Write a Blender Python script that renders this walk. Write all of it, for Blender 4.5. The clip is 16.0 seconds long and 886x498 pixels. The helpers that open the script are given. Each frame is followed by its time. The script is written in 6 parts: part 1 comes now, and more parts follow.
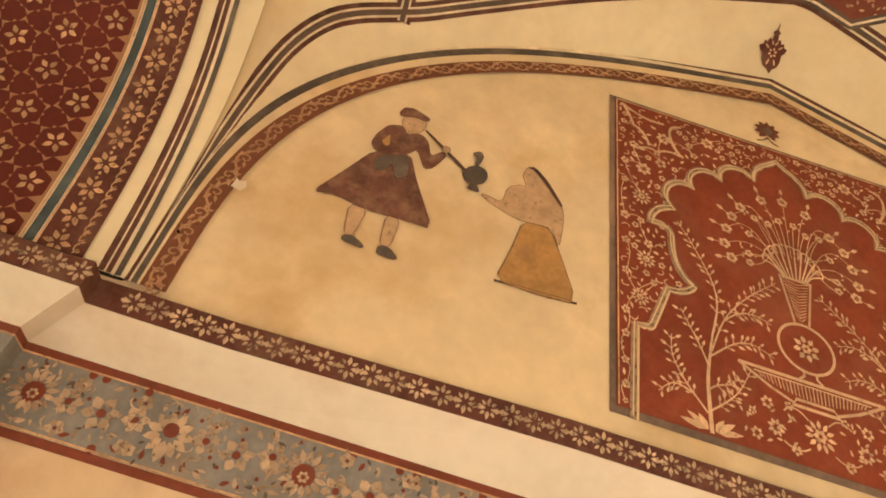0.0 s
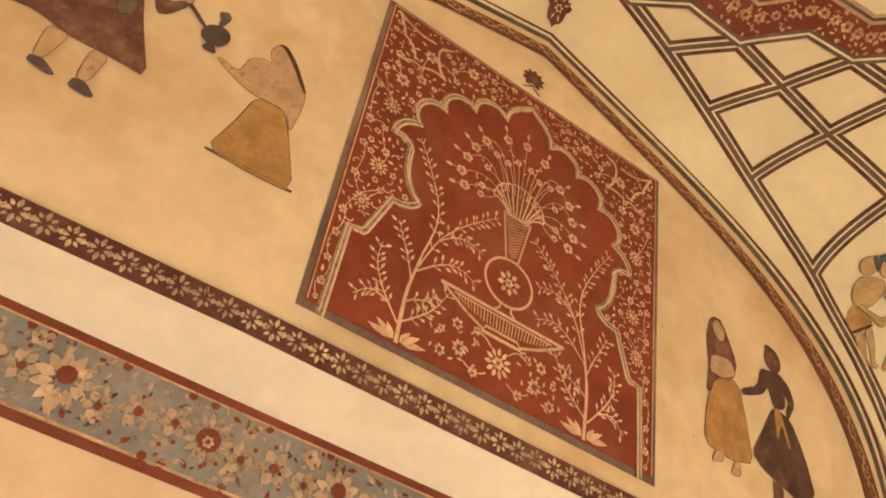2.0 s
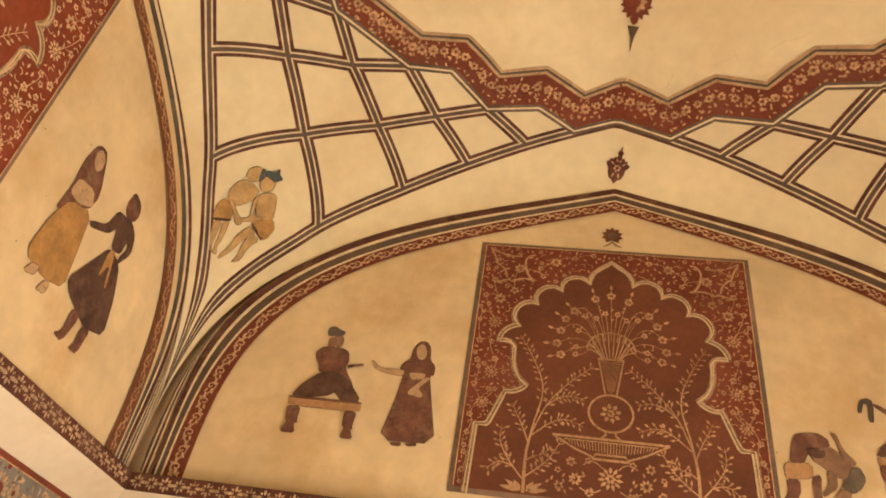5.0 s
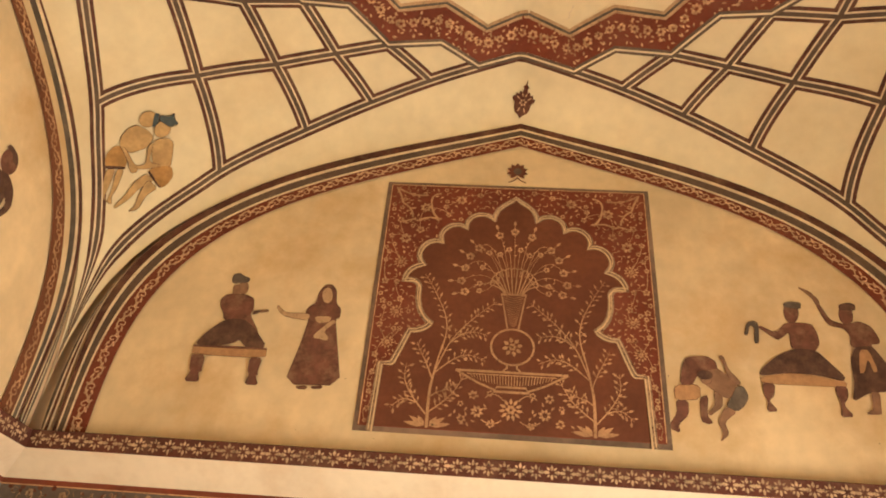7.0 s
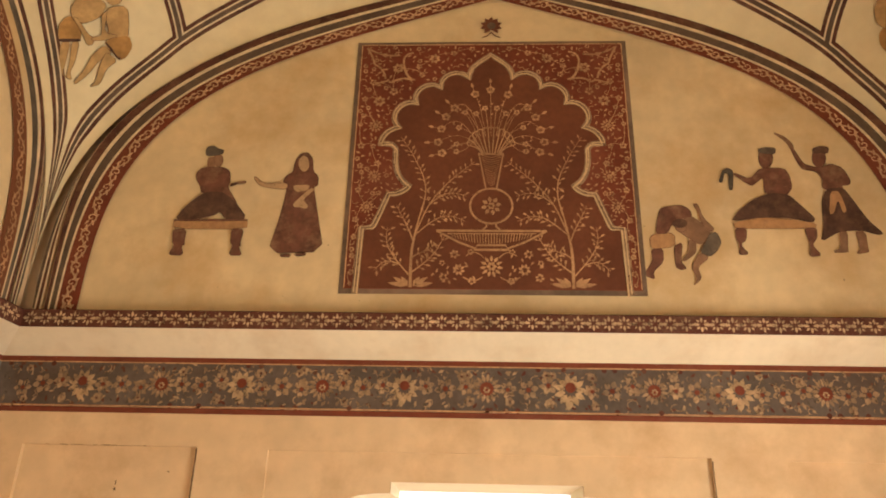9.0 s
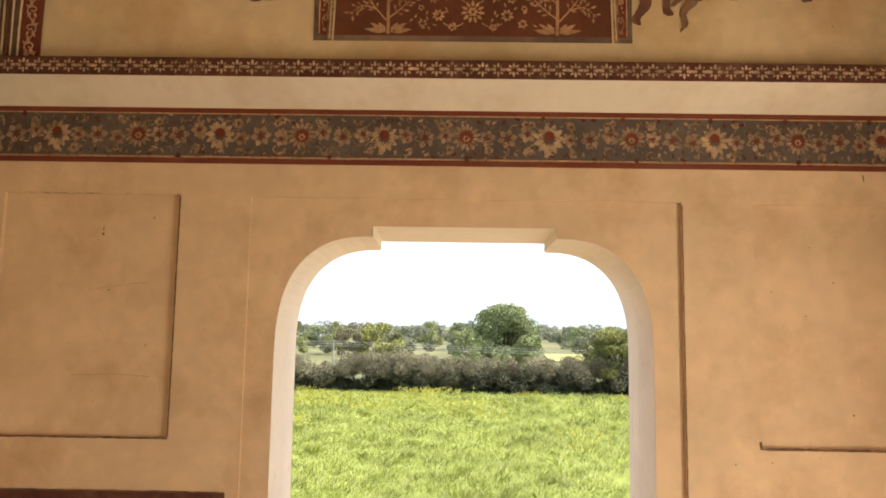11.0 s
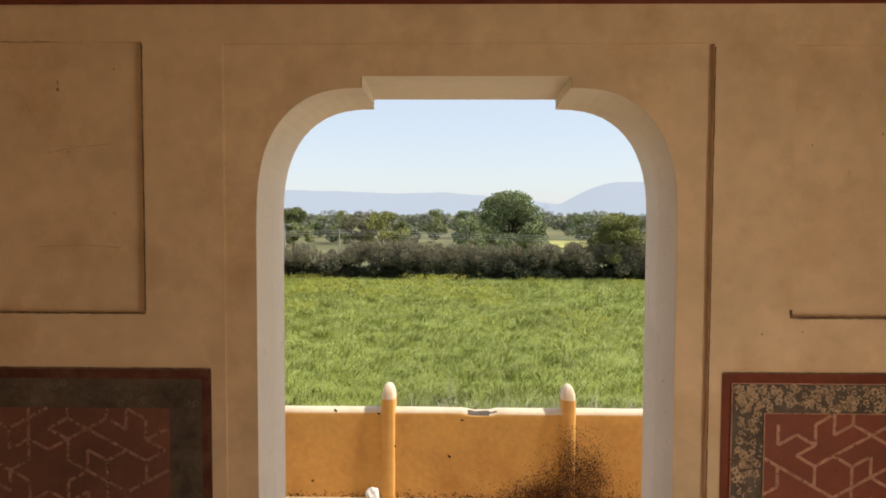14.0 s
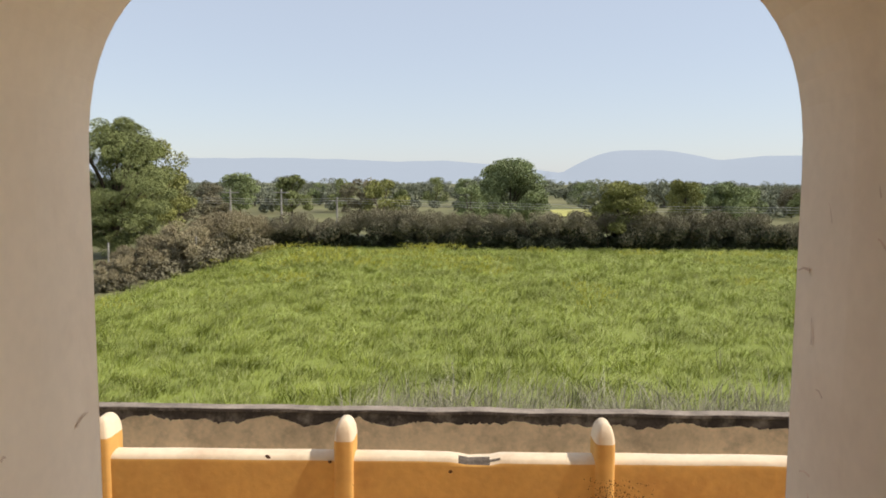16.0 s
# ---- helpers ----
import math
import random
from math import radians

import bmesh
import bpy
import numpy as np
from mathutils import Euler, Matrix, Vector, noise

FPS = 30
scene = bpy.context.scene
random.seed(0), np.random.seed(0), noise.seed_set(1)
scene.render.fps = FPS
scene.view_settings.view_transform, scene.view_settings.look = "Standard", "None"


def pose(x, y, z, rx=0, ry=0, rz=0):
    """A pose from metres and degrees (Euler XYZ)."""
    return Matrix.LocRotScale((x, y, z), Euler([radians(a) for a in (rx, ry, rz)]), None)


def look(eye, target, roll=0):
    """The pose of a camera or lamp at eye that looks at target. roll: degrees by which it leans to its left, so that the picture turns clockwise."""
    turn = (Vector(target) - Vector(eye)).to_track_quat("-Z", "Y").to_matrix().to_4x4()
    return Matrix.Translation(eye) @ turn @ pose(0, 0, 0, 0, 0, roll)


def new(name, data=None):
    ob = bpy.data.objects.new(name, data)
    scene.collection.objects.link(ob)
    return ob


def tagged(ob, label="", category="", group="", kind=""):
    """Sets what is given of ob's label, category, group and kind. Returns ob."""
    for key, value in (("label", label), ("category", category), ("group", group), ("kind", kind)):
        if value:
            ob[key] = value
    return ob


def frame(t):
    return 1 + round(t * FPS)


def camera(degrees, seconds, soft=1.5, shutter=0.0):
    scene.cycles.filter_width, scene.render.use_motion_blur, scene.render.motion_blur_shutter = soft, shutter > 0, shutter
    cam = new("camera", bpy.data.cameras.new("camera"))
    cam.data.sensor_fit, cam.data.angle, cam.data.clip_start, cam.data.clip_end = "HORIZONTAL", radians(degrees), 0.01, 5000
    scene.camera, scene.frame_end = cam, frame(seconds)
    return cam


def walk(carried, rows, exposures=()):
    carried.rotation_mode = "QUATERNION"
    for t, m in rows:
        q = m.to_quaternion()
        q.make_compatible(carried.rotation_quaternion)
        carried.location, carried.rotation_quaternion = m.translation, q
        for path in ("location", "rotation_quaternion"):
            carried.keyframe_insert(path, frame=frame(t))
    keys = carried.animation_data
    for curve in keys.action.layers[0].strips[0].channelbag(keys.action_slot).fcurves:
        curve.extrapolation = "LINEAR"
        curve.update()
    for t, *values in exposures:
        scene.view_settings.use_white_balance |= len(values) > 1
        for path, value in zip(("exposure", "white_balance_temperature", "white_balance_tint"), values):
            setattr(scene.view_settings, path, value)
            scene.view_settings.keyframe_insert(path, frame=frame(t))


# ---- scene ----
cam = camera(63.6, 16.0, soft=1.8)
PATH = [
    (0, (-0.238, -2.599, 1.796), (-1.826, -2.548, 3.011), 17.0),
    (0.5, (-0.251, -2.526, 1.804), (-1.822, -2.356, 3.03), 16.5),
    (1, (-0.253, -2.449, 1.81), (-1.794, -2.146, 3.048), 16.2),
    (1.5, (-0.278, -2.399, 1.808), (-1.782, -1.942, 3.045), 15.6),
    (2, (-0.293, -2.339, 1.809), (-1.771, -1.758, 3.024), 16.5),
    (2.5, (-0.278, -2.303, 1.815), (-1.685, -1.578, 3.037), 15.9),
    (3, (-0.275, -2.277, 1.817), (-1.474, -1.276, 3.066), 15.7),
    (3.5, (-0.276, -2.282, 1.804), (-1.277, -1.067, 3.038), 14.8),
    (4, (-0.255, -2.298, 1.792), (-0.984, -0.899, 3.021), 14.1),
    (4.5, (-0.238, -2.325, 1.782), (-0.76, -0.834, 3.009), 12.7),
    (5, (-0.22, -2.334, 1.774), (-0.52, -0.77, 2.984), 10.7),
    (5.2, (-0.217, -2.334, 1.776), (-0.483, -0.757, 2.977), 10.1),
    (7.3, (-0.047, -2.327, 1.819), (-0.175, -0.626, 2.862), 4.5),
    (7.5, (-0.056, -2.324, 1.818), (-0.17, -0.606, 2.836), 4.0),
    (8, (-0.049, -2.323, 1.818), (-0.153, -0.567, 2.77), 2.7),
    (8.5, (-0.033, -2.325, 1.806), (-0.137, -0.53, 2.681), 2.0),
    (9, (-0.038, -2.324, 1.801), (-0.129, -0.472, 2.552), 1.4),
    (9.5, (-0.035, -2.309, 1.777), (-0.107, -0.418, 2.424), 1.2),
    (10, (-0.024, -2.283, 1.722), (-0.085, -0.35, 2.234), 1.0),
    (10.2, (-0.043, -2.281, 1.702), (-0.086, -0.331, 2.145), 0.9),
    (12.3, (-0.016, -2.286, 1.603), (-0.032, -0.286, 1.625), 0.8),
    (12.5, (-0.009, -2.29, 1.6), (-0.027, -0.291, 1.609), 0.6),
    (13, (0.001, -2.294, 1.587), (-0.019, -0.294, 1.558), 0.1),
    (13.5, (0.009, -2.263, 1.58), (-0.012, -0.263, 1.524), 0.1),
    (14, (-0.029, -2.042, 1.568), (-0.064, -0.045, 1.471), 0.2),
    (14.5, (-0.038, -1.81, 1.555), (-0.07, 0.185, 1.415), 0.1),
    (15, (0.043, -1.488, 1.558), (0.02, 0.506, 1.396), -0.2),
    (15.5, (0.032, -1.177, 1.524), (0.002, 0.815, 1.347), 0.2),
    (16, (0.025, -0.847, 1.534), (-0.012, 1.144, 1.349), 0.3),
]
EXPOSURES = [(0.0, 2.09), (3.0, 2.09), (5.2, 2.17), (7.5, 2.17), (9.0, 1.8), (10.2, 1.36), (12.3, 0.88), (13.0, 0.56), (13.8, 0.16), (15.0, 0.14), (15.5, 0.25), (16.0, -0.05)]
walk(cam, [(t, look(eye, target, roll)) for t, eye, target, roll in PATH], EXPOSURES)

# ---- world, sun, lights, exposure ----
world = bpy.data.worlds.new("world")
scene.world = world
world.use_nodes = True
wn = world.node_tree
sky = wn.nodes.new("ShaderNodeTexSky")
sky.sky_type = "NISHITA"
sky.sun_disc = False
SUN_EL, SUN_AZ = radians(47), radians(95)      # azimuth from north (+y) towards east (+x)
sky.sun_elevation, sky.sun_rotation = SUN_EL, SUN_AZ
sky.air_density, sky.dust_density, sky.ozone_density = 1.0, 0.6, 1.5
haze = wn.nodes.new("ShaderNodeMix")
haze.data_type = "RGBA"
haze.inputs["Factor"].default_value = 0.62
haze.inputs[7].default_value = (4.7, 4.98, 5.6, 1)      # even milky haze of a winter day
wn.links.new(sky.outputs[0], haze.inputs[6])
wn.links.new(haze.outputs[2], wn.nodes["Background"].inputs[0])
wn.nodes["Background"].inputs[1].default_value = 0.15
sun_data = bpy.data.lights.new("sun", "SUN")
sun_data.energy, sun_data.angle, sun_data.color = 4.6, radians(0.6), (1.0, 0.93, 0.82)
sun = new("sun", sun_data)
sun.matrix_world = look((0, 0, 0), (-math.sin(SUN_AZ) * math.cos(SUN_EL), -math.cos(SUN_AZ) * math.cos(SUN_EL), -math.sin(SUN_EL)))


def fill_light(name, eye, target, w, h, watts, colour):
    """An area lamp that stands in for sky light through an assumed opening."""
    d = bpy.data.lights.new(name, "AREA")
    d.shape, d.size, d.size_y, d.energy, d.color = "RECTANGLE", w, h, watts, colour
    o = new(name, d)
    o.matrix_world = look(eye, target)
    return o


# added lamps behind and beside the view; their openings are unseen and assumed
fill_light("south_fill_light", (0.6, -6.55, 1.1), (0.2, -2.0, 2.6), 1.6, 1.7, 9.0, (1.0, 0.91, 0.765))
fill_light("east_fill_light", (1.78, -1.54, 1.05), (-1.0, -1.3, 2.4), 1.1, 1.6, 18.2, (1.0, 0.91, 0.765))

# ---- materials ----


def material(name, base, rough=0.85, vary=0.12, scale=3.0, fine=40.0, bump=0.15, metal=0.0, stain=None, stain_amount=0.0, stain_scale=2.0,
             island=0.0, objvar=0.0, relief=0.004, flake=0.0):
    """Paint, plaster, earth or leaf: a base colour with two scales of variation, optional stains, and fine relief."""
    m = bpy.data.materials.new(name)
    m.use_nodes = True
    t = m.node_tree
    b = t.nodes["Principled BSDF"]
    b.inputs["Roughness"].default_value = rough
    b.inputs["Metallic"].default_value = metal
    b.inputs["Specular IOR Level"].default_value = 0.25
    tc = t.nodes.new("ShaderNodeTexCoord")
    n1 = t.nodes.new("ShaderNodeTexNoise")
    n1.inputs["Scale"].default_value, n1.inputs["Detail"].default_value = scale, 6
    n2 = t.nodes.new("ShaderNodeTexNoise")
    n2.inputs["Scale"].default_value, n2.inputs["Detail"].default_value = fine, 8
    geo = t.nodes.new("ShaderNodeNewGeometry")
    for n in (n1, n2):
        t.links.new(geo.outputs["Position"], n.inputs["Vector"])
    r1 = t.nodes.new("ShaderNodeMapRange")
    r1.inputs[1].default_value, r1.inputs[2].default_value = 0.3, 0.7
    r1.inputs[3].default_value, r1.inputs[4].default_value = 1 - vary, 1 + vary
    t.links.new(n1.outputs["Fac"], r1.inputs[0])
    r2 = t.nodes.new("ShaderNodeMapRange")
    r2.inputs[1].default_value, r2.inputs[2].default_value = 0.3, 0.7
    r2.inputs[3].default_value, r2.inputs[4].default_value = 1 - vary * 0.5, 1 + vary * 0.5
    t.links.new(n2.outputs["Fac"], r2.inputs[0])
    mul = t.nodes.new("ShaderNodeMath")
    mul.operation = "MULTIPLY"
    t.links.new(r1.outputs[0], mul.inputs[0])
    t.links.new(r2.outputs[0], mul.inputs[1])
    last = mul.outputs[0]
    for amount, source in ((island, geo.outputs["Random Per Island"]), (objvar, None)):
        if amount:
            if source is None:
                source = t.nodes.new("ShaderNodeObjectInfo").outputs["Random"]
            r3 = t.nodes.new("ShaderNodeMapRange")
            r3.inputs[3].default_value, r3.inputs[4].default_value = 1 - amount, 1 + amount
            t.links.new(source, r3.inputs[0])
            mm = t.nodes.new("ShaderNodeMath")
            mm.operation = "MULTIPLY"
            t.links.new(last, mm.inputs[0])
            t.links.new(r3.outputs[0], mm.inputs[1])
            last = mm.outputs[0]
    col = t.nodes.new("ShaderNodeVectorMath")
    col.operation = "SCALE"
    col.inputs[0].default_value = base
    t.links.new(last, col.inputs["Scale"])
    out = col.outputs[0]
    if stain:
        n3 = t.nodes.new("ShaderNodeTexNoise")
        n3.inputs["Scale"].default_value, n3.inputs["Detail"].default_value, n3.inputs["Roughness"].default_value = stain_scale, 9, 0.65
        t.links.new(geo.outputs["Position"], n3.inputs["Vector"])
        r4 = t.nodes.new("ShaderNodeMapRange")
        r4.inputs[1].default_value, r4.inputs[2].default_value = 0.48, 0.72
        r4.inputs[3].default_value, r4.inputs[4].default_value = 0, stain_amount
        t.links.new(n3.outputs["Fac"], r4.inputs[0])
        mix = t.nodes.new("ShaderNodeMix")
        mix.data_type = "RGBA"
        t.links.new(r4.outputs[0], mix.inputs["Factor"])
        t.links.new(out, mix.inputs[6])
        mix.inputs[7].default_value = (*stain, 1)
        out = mix.outputs[2]
    t.links.new(out, b.inputs["Base Color"])
    if flake:
        # paint rubbed off in small patches down to the ground below
        n4 = t.nodes.new("ShaderNodeTexNoise")
        n4.inputs["Scale"].default_value, n4.inputs["Detail"].default_value, n4.inputs["Roughness"].default_value = 70.0, 6, 0.7
        t.links.new(geo.outputs["Position"], n4.inputs["Vector"])
        r5 = t.nodes.new("ShaderNodeMapRange")
        r5.inputs[1].default_value, r5.inputs[2].default_value = 0.27 + 0.2 * flake, 0.42 + 0.2 * flake
        r5.inputs[3].default_value, r5.inputs[4].default_value = 0.35, 1.0
        t.links.new(n4.outputs["Fac"], r5.inputs[0])
        t.links.new(r5.outputs[0], b.inputs["Alpha"])
    if bump:
        bp = t.nodes.new("ShaderNodeBump")
        bp.inputs["Strength"].default_value, bp.inputs["Distance"].default_value = bump, relief
        t.links.new(n2.outputs["Fac"], bp.inputs["Height"])
        t.links.new(bp.outputs[0], b.inputs["Normal"])
    return m


PLASTER = material("lime_plaster_cream", (0.785, 0.65, 0.405), 0.8, 0.08, 2.2, 20, 0.15, stain=(0.64, 0.45, 0.22), stain_amount=0.5, stain_scale=1.8)
PLASTER_LUN = material("lime_plaster_ochre", (0.71, 0.532, 0.305), 0.8, 0.13, 2.6, 18, 0.18, stain=(0.54, 0.32, 0.125), stain_amount=0.9, stain_scale=1.9)
PLASTER_LOW = material("lime_plaster_lower", (0.715, 0.505, 0.303), 0.75, 0.12, 2.4, 16, 0.26, stain=(0.46, 0.27, 0.13), stain_amount=0.75, stain_scale=2.6)
WHITEWASH = material("whitewash", (0.80, 0.705, 0.58), 0.8, 0.05, 3.0, 40, 0.12, stain=(0.55, 0.44, 0.34), stain_amount=0.3, stain_scale=3.2)
RED = material("madder_red_paint", (0.215, 0.043, 0.017), 0.75, 0.18, 7.0, 60, 0.05, stain=(0.26, 0.09, 0.05), stain_amount=0.4, stain_scale=6)
RED_DEEP = material("deep_red_paint", (0.180, 0.042, 0.020), 0.75, 0.2, 6.0, 60, 0.05, stain=(0.24, 0.09, 0.05), stain_amount=0.5, stain_scale=4)
MAROON = material("maroon_paint", (0.108, 0.034, 0.021), 0.8, 0.25, 8.0, 70, 0.05, stain=(0.22, 0.12, 0.07), stain_amount=0.6, stain_scale=9)
RED_BROWN = material("red_brown_paint", (0.150, 0.050, 0.025), 0.75, 0.2, 6.0, 60, 0.05, stain=(0.19, 0.08, 0.045), stain_amount=0.55, stain_scale=3.5)
ARCH_BROWN = material("warm_brown_red_paint", (0.155, 0.050, 0.023), 0.7, 0.2, 5.0, 50, 0.05, stain=(0.115, 0.035, 0.018), stain_amount=0.6, stain_scale=4)
RED_ORANGE = material("orange_red_paint", (0.225, 0.046, 0.018), 0.75, 0.18, 6.0, 60, 0.05, stain=(0.30, 0.12, 0.06), stain_amount=0.45, stain_scale=5)
WORN_LINE = material("worn_strapwork_line", (0.30, 0.155, 0.10), 0.8, 0.25, 14.0, 80, 0.0, flake=0.5)
GRIMY = material("grimy_brown_paint", (0.095, 0.066, 0.046), 0.85, 0.35, 9.0, 50, 0.05, stain=(0.22, 0.15, 0.095), stain_amount=0.6, stain_scale=7)
GREY = material("slate_grey_paint", (0.105, 0.080, 0.058), 0.8, 0.25, 9.0, 70, 0.05, stain=(0.28, 0.2, 0.13), stain_amount=0.45, stain_scale=9)
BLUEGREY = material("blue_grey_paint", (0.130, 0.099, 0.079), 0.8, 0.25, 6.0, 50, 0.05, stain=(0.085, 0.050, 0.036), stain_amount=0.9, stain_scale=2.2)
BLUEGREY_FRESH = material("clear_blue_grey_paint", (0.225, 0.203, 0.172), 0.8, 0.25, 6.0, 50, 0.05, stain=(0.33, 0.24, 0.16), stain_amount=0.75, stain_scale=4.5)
DULLBROWN = material("faded_brown_paint", (0.15, 0.10, 0.065), 0.8, 0.35, 7.0, 50, 0.05, stain=(0.06, 0.05, 0.045), stain_amount=0.8, stain_scale=9)
BRICK_DARK = material("dark_brick_red_paint", (0.175, 0.070, 0.045), 0.8, 0.2, 5.0, 60, 0.05, stain=(0.11, 0.055, 0.04), stain_amount=0.6, stain_scale=3)
BRICKRED = material("dusty_brick_red_paint", (0.235, 0.070, 0.040), 0.8, 0.15, 5.0, 60, 0.05, stain=(0.20, 0.08, 0.06), stain_amount=0.5, stain_scale=3)
CREAM = material("cream_paint", (0.74, 0.50, 0.27), 0.8, 0.16, 14.0, 80, 0.0, island=0.14)
LINE_CREAM = material("pale_cream_line", (0.76, 0.60, 0.38), 0.8, 0.2, 14.0, 80, 0.0, stain=(0.5, 0.33, 0.18), stain_amount=0.4, stain_scale=8)
PANEL_CREAM = material("warm_cream_brushwork", (0.66, 0.405, 0.225), 0.8, 0.22, 12.0, 80, 0.0, island=0.18, stain=(0.34, 0.15, 0.08), stain_amount=0.4, stain_scale=6, flake=0.10)
PANEL_DIM = material("faded_cream_brushwork", (0.48, 0.265, 0.13), 0.8, 0.25, 12.0, 80, 0.0, island=0.18, stain=(0.27, 0.11, 0.055), stain_amount=0.65, stain_scale=4, flake=0.14)
CREAM_DIM = material("worn_cream_paint", (0.54, 0.31, 0.155), 0.8, 0.28, 14.0, 80, 0.0, island=0.25, stain=(0.28, 0.12, 0.07), stain_amount=0.55, stain_scale=9, flake=0.22)
STAR_RED = material("dark_oxblood_paint", (0.115, 0.020, 0.011), 0.75, 0.15, 7.0, 60, 0.05)
STAR_CREAM = material("orange_cream_paint", (0.42, 0.215, 0.10), 0.8, 0.15, 6.0, 60, 0.05, stain=(0.36, 0.15, 0.07), stain_amount=0.5, stain_scale=5)
RUST = material("rust_brown_paint", (0.20, 0.072, 0.032), 0.75, 0.22, 5.0, 50, 0.05, stain=(0.13, 0.045, 0.022), stain_amount=0.7, stain_scale=2.5)
FRIEZE_PALE = material("frieze_cream", (0.51, 0.34, 0.20), 0.8, 0.25, 12, 60, 0.0, island=0.2, stain=(0.3, 0.22, 0.16), stain_amount=0.6, stain_scale=7, flake=0.22)
FRAME_WORN = material("worn_brown_frame", (0.165, 0.108, 0.072), 0.8, 0.25, 6, 60, 0.05, stain=(0.36, 0.215, 0.135), stain_amount=0.8, stain_scale=3.0)
FRIEZE_DARK = material("dark_frieze_cream", (0.42, 0.275, 0.155), 0.8, 0.25, 12, 60, 0.0, island=0.2, stain=(0.20, 0.13, 0.09), stain_amount=0.75, stain_scale=5, flake=0.35)
FRIEZE_DARK_DIM = material("dark_frieze_buff", (0.335, 0.215, 0.125), 0.8, 0.3, 12, 60, 0.0, island=0.3, stain=(0.17, 0.11, 0.075), stain_amount=0.75, stain_scale=5, flake=0.38)
FRIEZE_DIM = material("frieze_buff", (0.42, 0.28, 0.17), 0.8, 0.3, 12, 60, 0.0, island=0.3, stain=(0.25, 0.19, 0.14), stain_amount=0.7, stain_scale=6, flake=0.25)
STRIP_CREAM = material("strip_cream", (0.52, 0.35, 0.205), 0.8, 0.3, 14.0, 80, 0.0, objvar=0.22, stain=(0.2, 0.10, 0.06), stain_amount=0.6, stain_scale=9, flake=0.45)
PINKLINE = material("faded_pink_line", (0.47, 0.24, 0.15), 0.8, 0.2, 14.0, 80, 0.0, flake=0.3)
OCHRE = material("ochre_paint", (0.42, 0.22, 0.07), 0.8, 0.25, 14.0, 60, 0.05, stain=(0.25, 0.13, 0.06), stain_amount=0.5, stain_scale=12)
STRAP = material("faded_brown_strap", (0.125, 0.080, 0.054), 0.8, 0.25, 9, 60, 0.0, stain=(0.25, 0.17, 0.10), stain_amount=0.4, stain_scale=7)
STRAP_EDGE = material("dark_brown_line", (0.112, 0.042, 0.026), 0.8, 0.35, 12, 70, 0.0, stain=(0.26, 0.16, 0.09), stain_amount=0.5, stain_scale=14)
COVE = material("pale_cove_limewash", (0.75, 0.635, 0.47), 0.8, 0.06, 3, 30, 0.18, stain=(0.60, 0.42, 0.25), stain_amount=0.6, stain_scale=4)
SKIN_DARK = material("brown_skin_paint", (0.25, 0.135, 0.075), 0.8, 0.25, 14.0, 60, 0.0)
BENCH = material("bench_tan_paint", (0.47, 0.255, 0.115), 0.8, 0.25, 14.0, 60, 0.0, stain=(0.16, 0.07, 0.04), stain_amount=0.6, stain_scale=14)
SKIN = material("faded_buff_paint", (0.51, 0.32, 0.17), 0.8, 0.2, 14.0, 60, 0.0, flake=0.1)
ROBE = material("robe_brown_paint", (0.155, 0.064, 0.040), 0.8, 0.3, 16.0, 60, 0.0, stain=(0.36, 0.22, 0.12), stain_amount=0.55, stain_scale=22)
ROBE_DARK = material("dark_robe_paint", (0.092, 0.046, 0.031), 0.8, 0.3, 16.0, 60, 0.0, stain=(0.24, 0.13, 0.075), stain_amount=0.55, stain_scale=22)
TEAL = material("slate_teal_paint", (0.075, 0.09, 0.085), 0.8, 0.25, 10.0, 60, 0.0)
SCUFF = material("faint_scuff", (0.63, 0.50, 0.40), 0.85, 0.2, 20, 80, 0.0)
CRACK = material("faint_brown_crack", (0.44, 0.29, 0.165), 0.9, 0.3, 30.0, 90, 0.1)
GRIME_SHADE = material("grime_shade_line", (0.17, 0.10, 0.055), 0.95, 0.4, 30.0, 90, 0.2)
STONE_FLOOR = material("floor_stone", (0.42, 0.33, 0.24), 0.7, 0.15, 1.5, 25, 0.2, stain=(0.25, 0.18, 0.12), stain_amount=0.5)
TERRACE = material("terrace_lime_floor", (0.46, 0.33, 0.20), 0.85, 0.15, 1.5, 25, 0.3, stain=(0.13, 0.10, 0.08), stain_amount=0.6, stain_scale=1.3)
YELLOWWALL = material("yellow_ochre_limewash", (0.67, 0.365, 0.105), 0.85, 0.12, 2.2, 30, 0.3, stain=(0.42, 0.17, 0.05), stain_amount=0.5, stain_scale=3.0)
# cap and post heads: the sun on them is put into a paler colour
PARTOP_SUNLIT = material("sunlit_cap_limewash", (0.80, 0.65, 0.47), 0.85, 0.08, 4.0, 40, 0.3, stain=(0.45, 0.25, 0.12), stain_amount=0.4, stain_scale=6)
MORTAR = material("exposed_grey_mortar", (0.13, 0.105, 0.085), 0.95, 0.3, 20, 80, 0.6)
MOULD = material("black_mould", (0.095, 0.040, 0.018), 0.95, 0.4, 20, 80, 0.2)
BWALL = material("weathered_boundary_wall", (0.82, 0.53, 0.30), 0.9, 0.15, 1.4, 14, 0.4, stain=(0.22, 0.13, 0.09), stain_amount=0.5, stain_scale=3.2)
BWALL_DARK = material("black_weathered_coping", (0.075, 0.050, 0.036), 0.95, 0.35, 3.0, 22, 0.5, stain=(0.34, 0.24, 0.17), stain_amount=0.75, stain_scale=4)
# top and bevel of the coping: their light is painted as a paler grey
BWALL_TOP_LIT = material("lit_grey_coping_top", (0.27, 0.22, 0.175), 0.95, 0.3, 3.0, 22, 0.5)
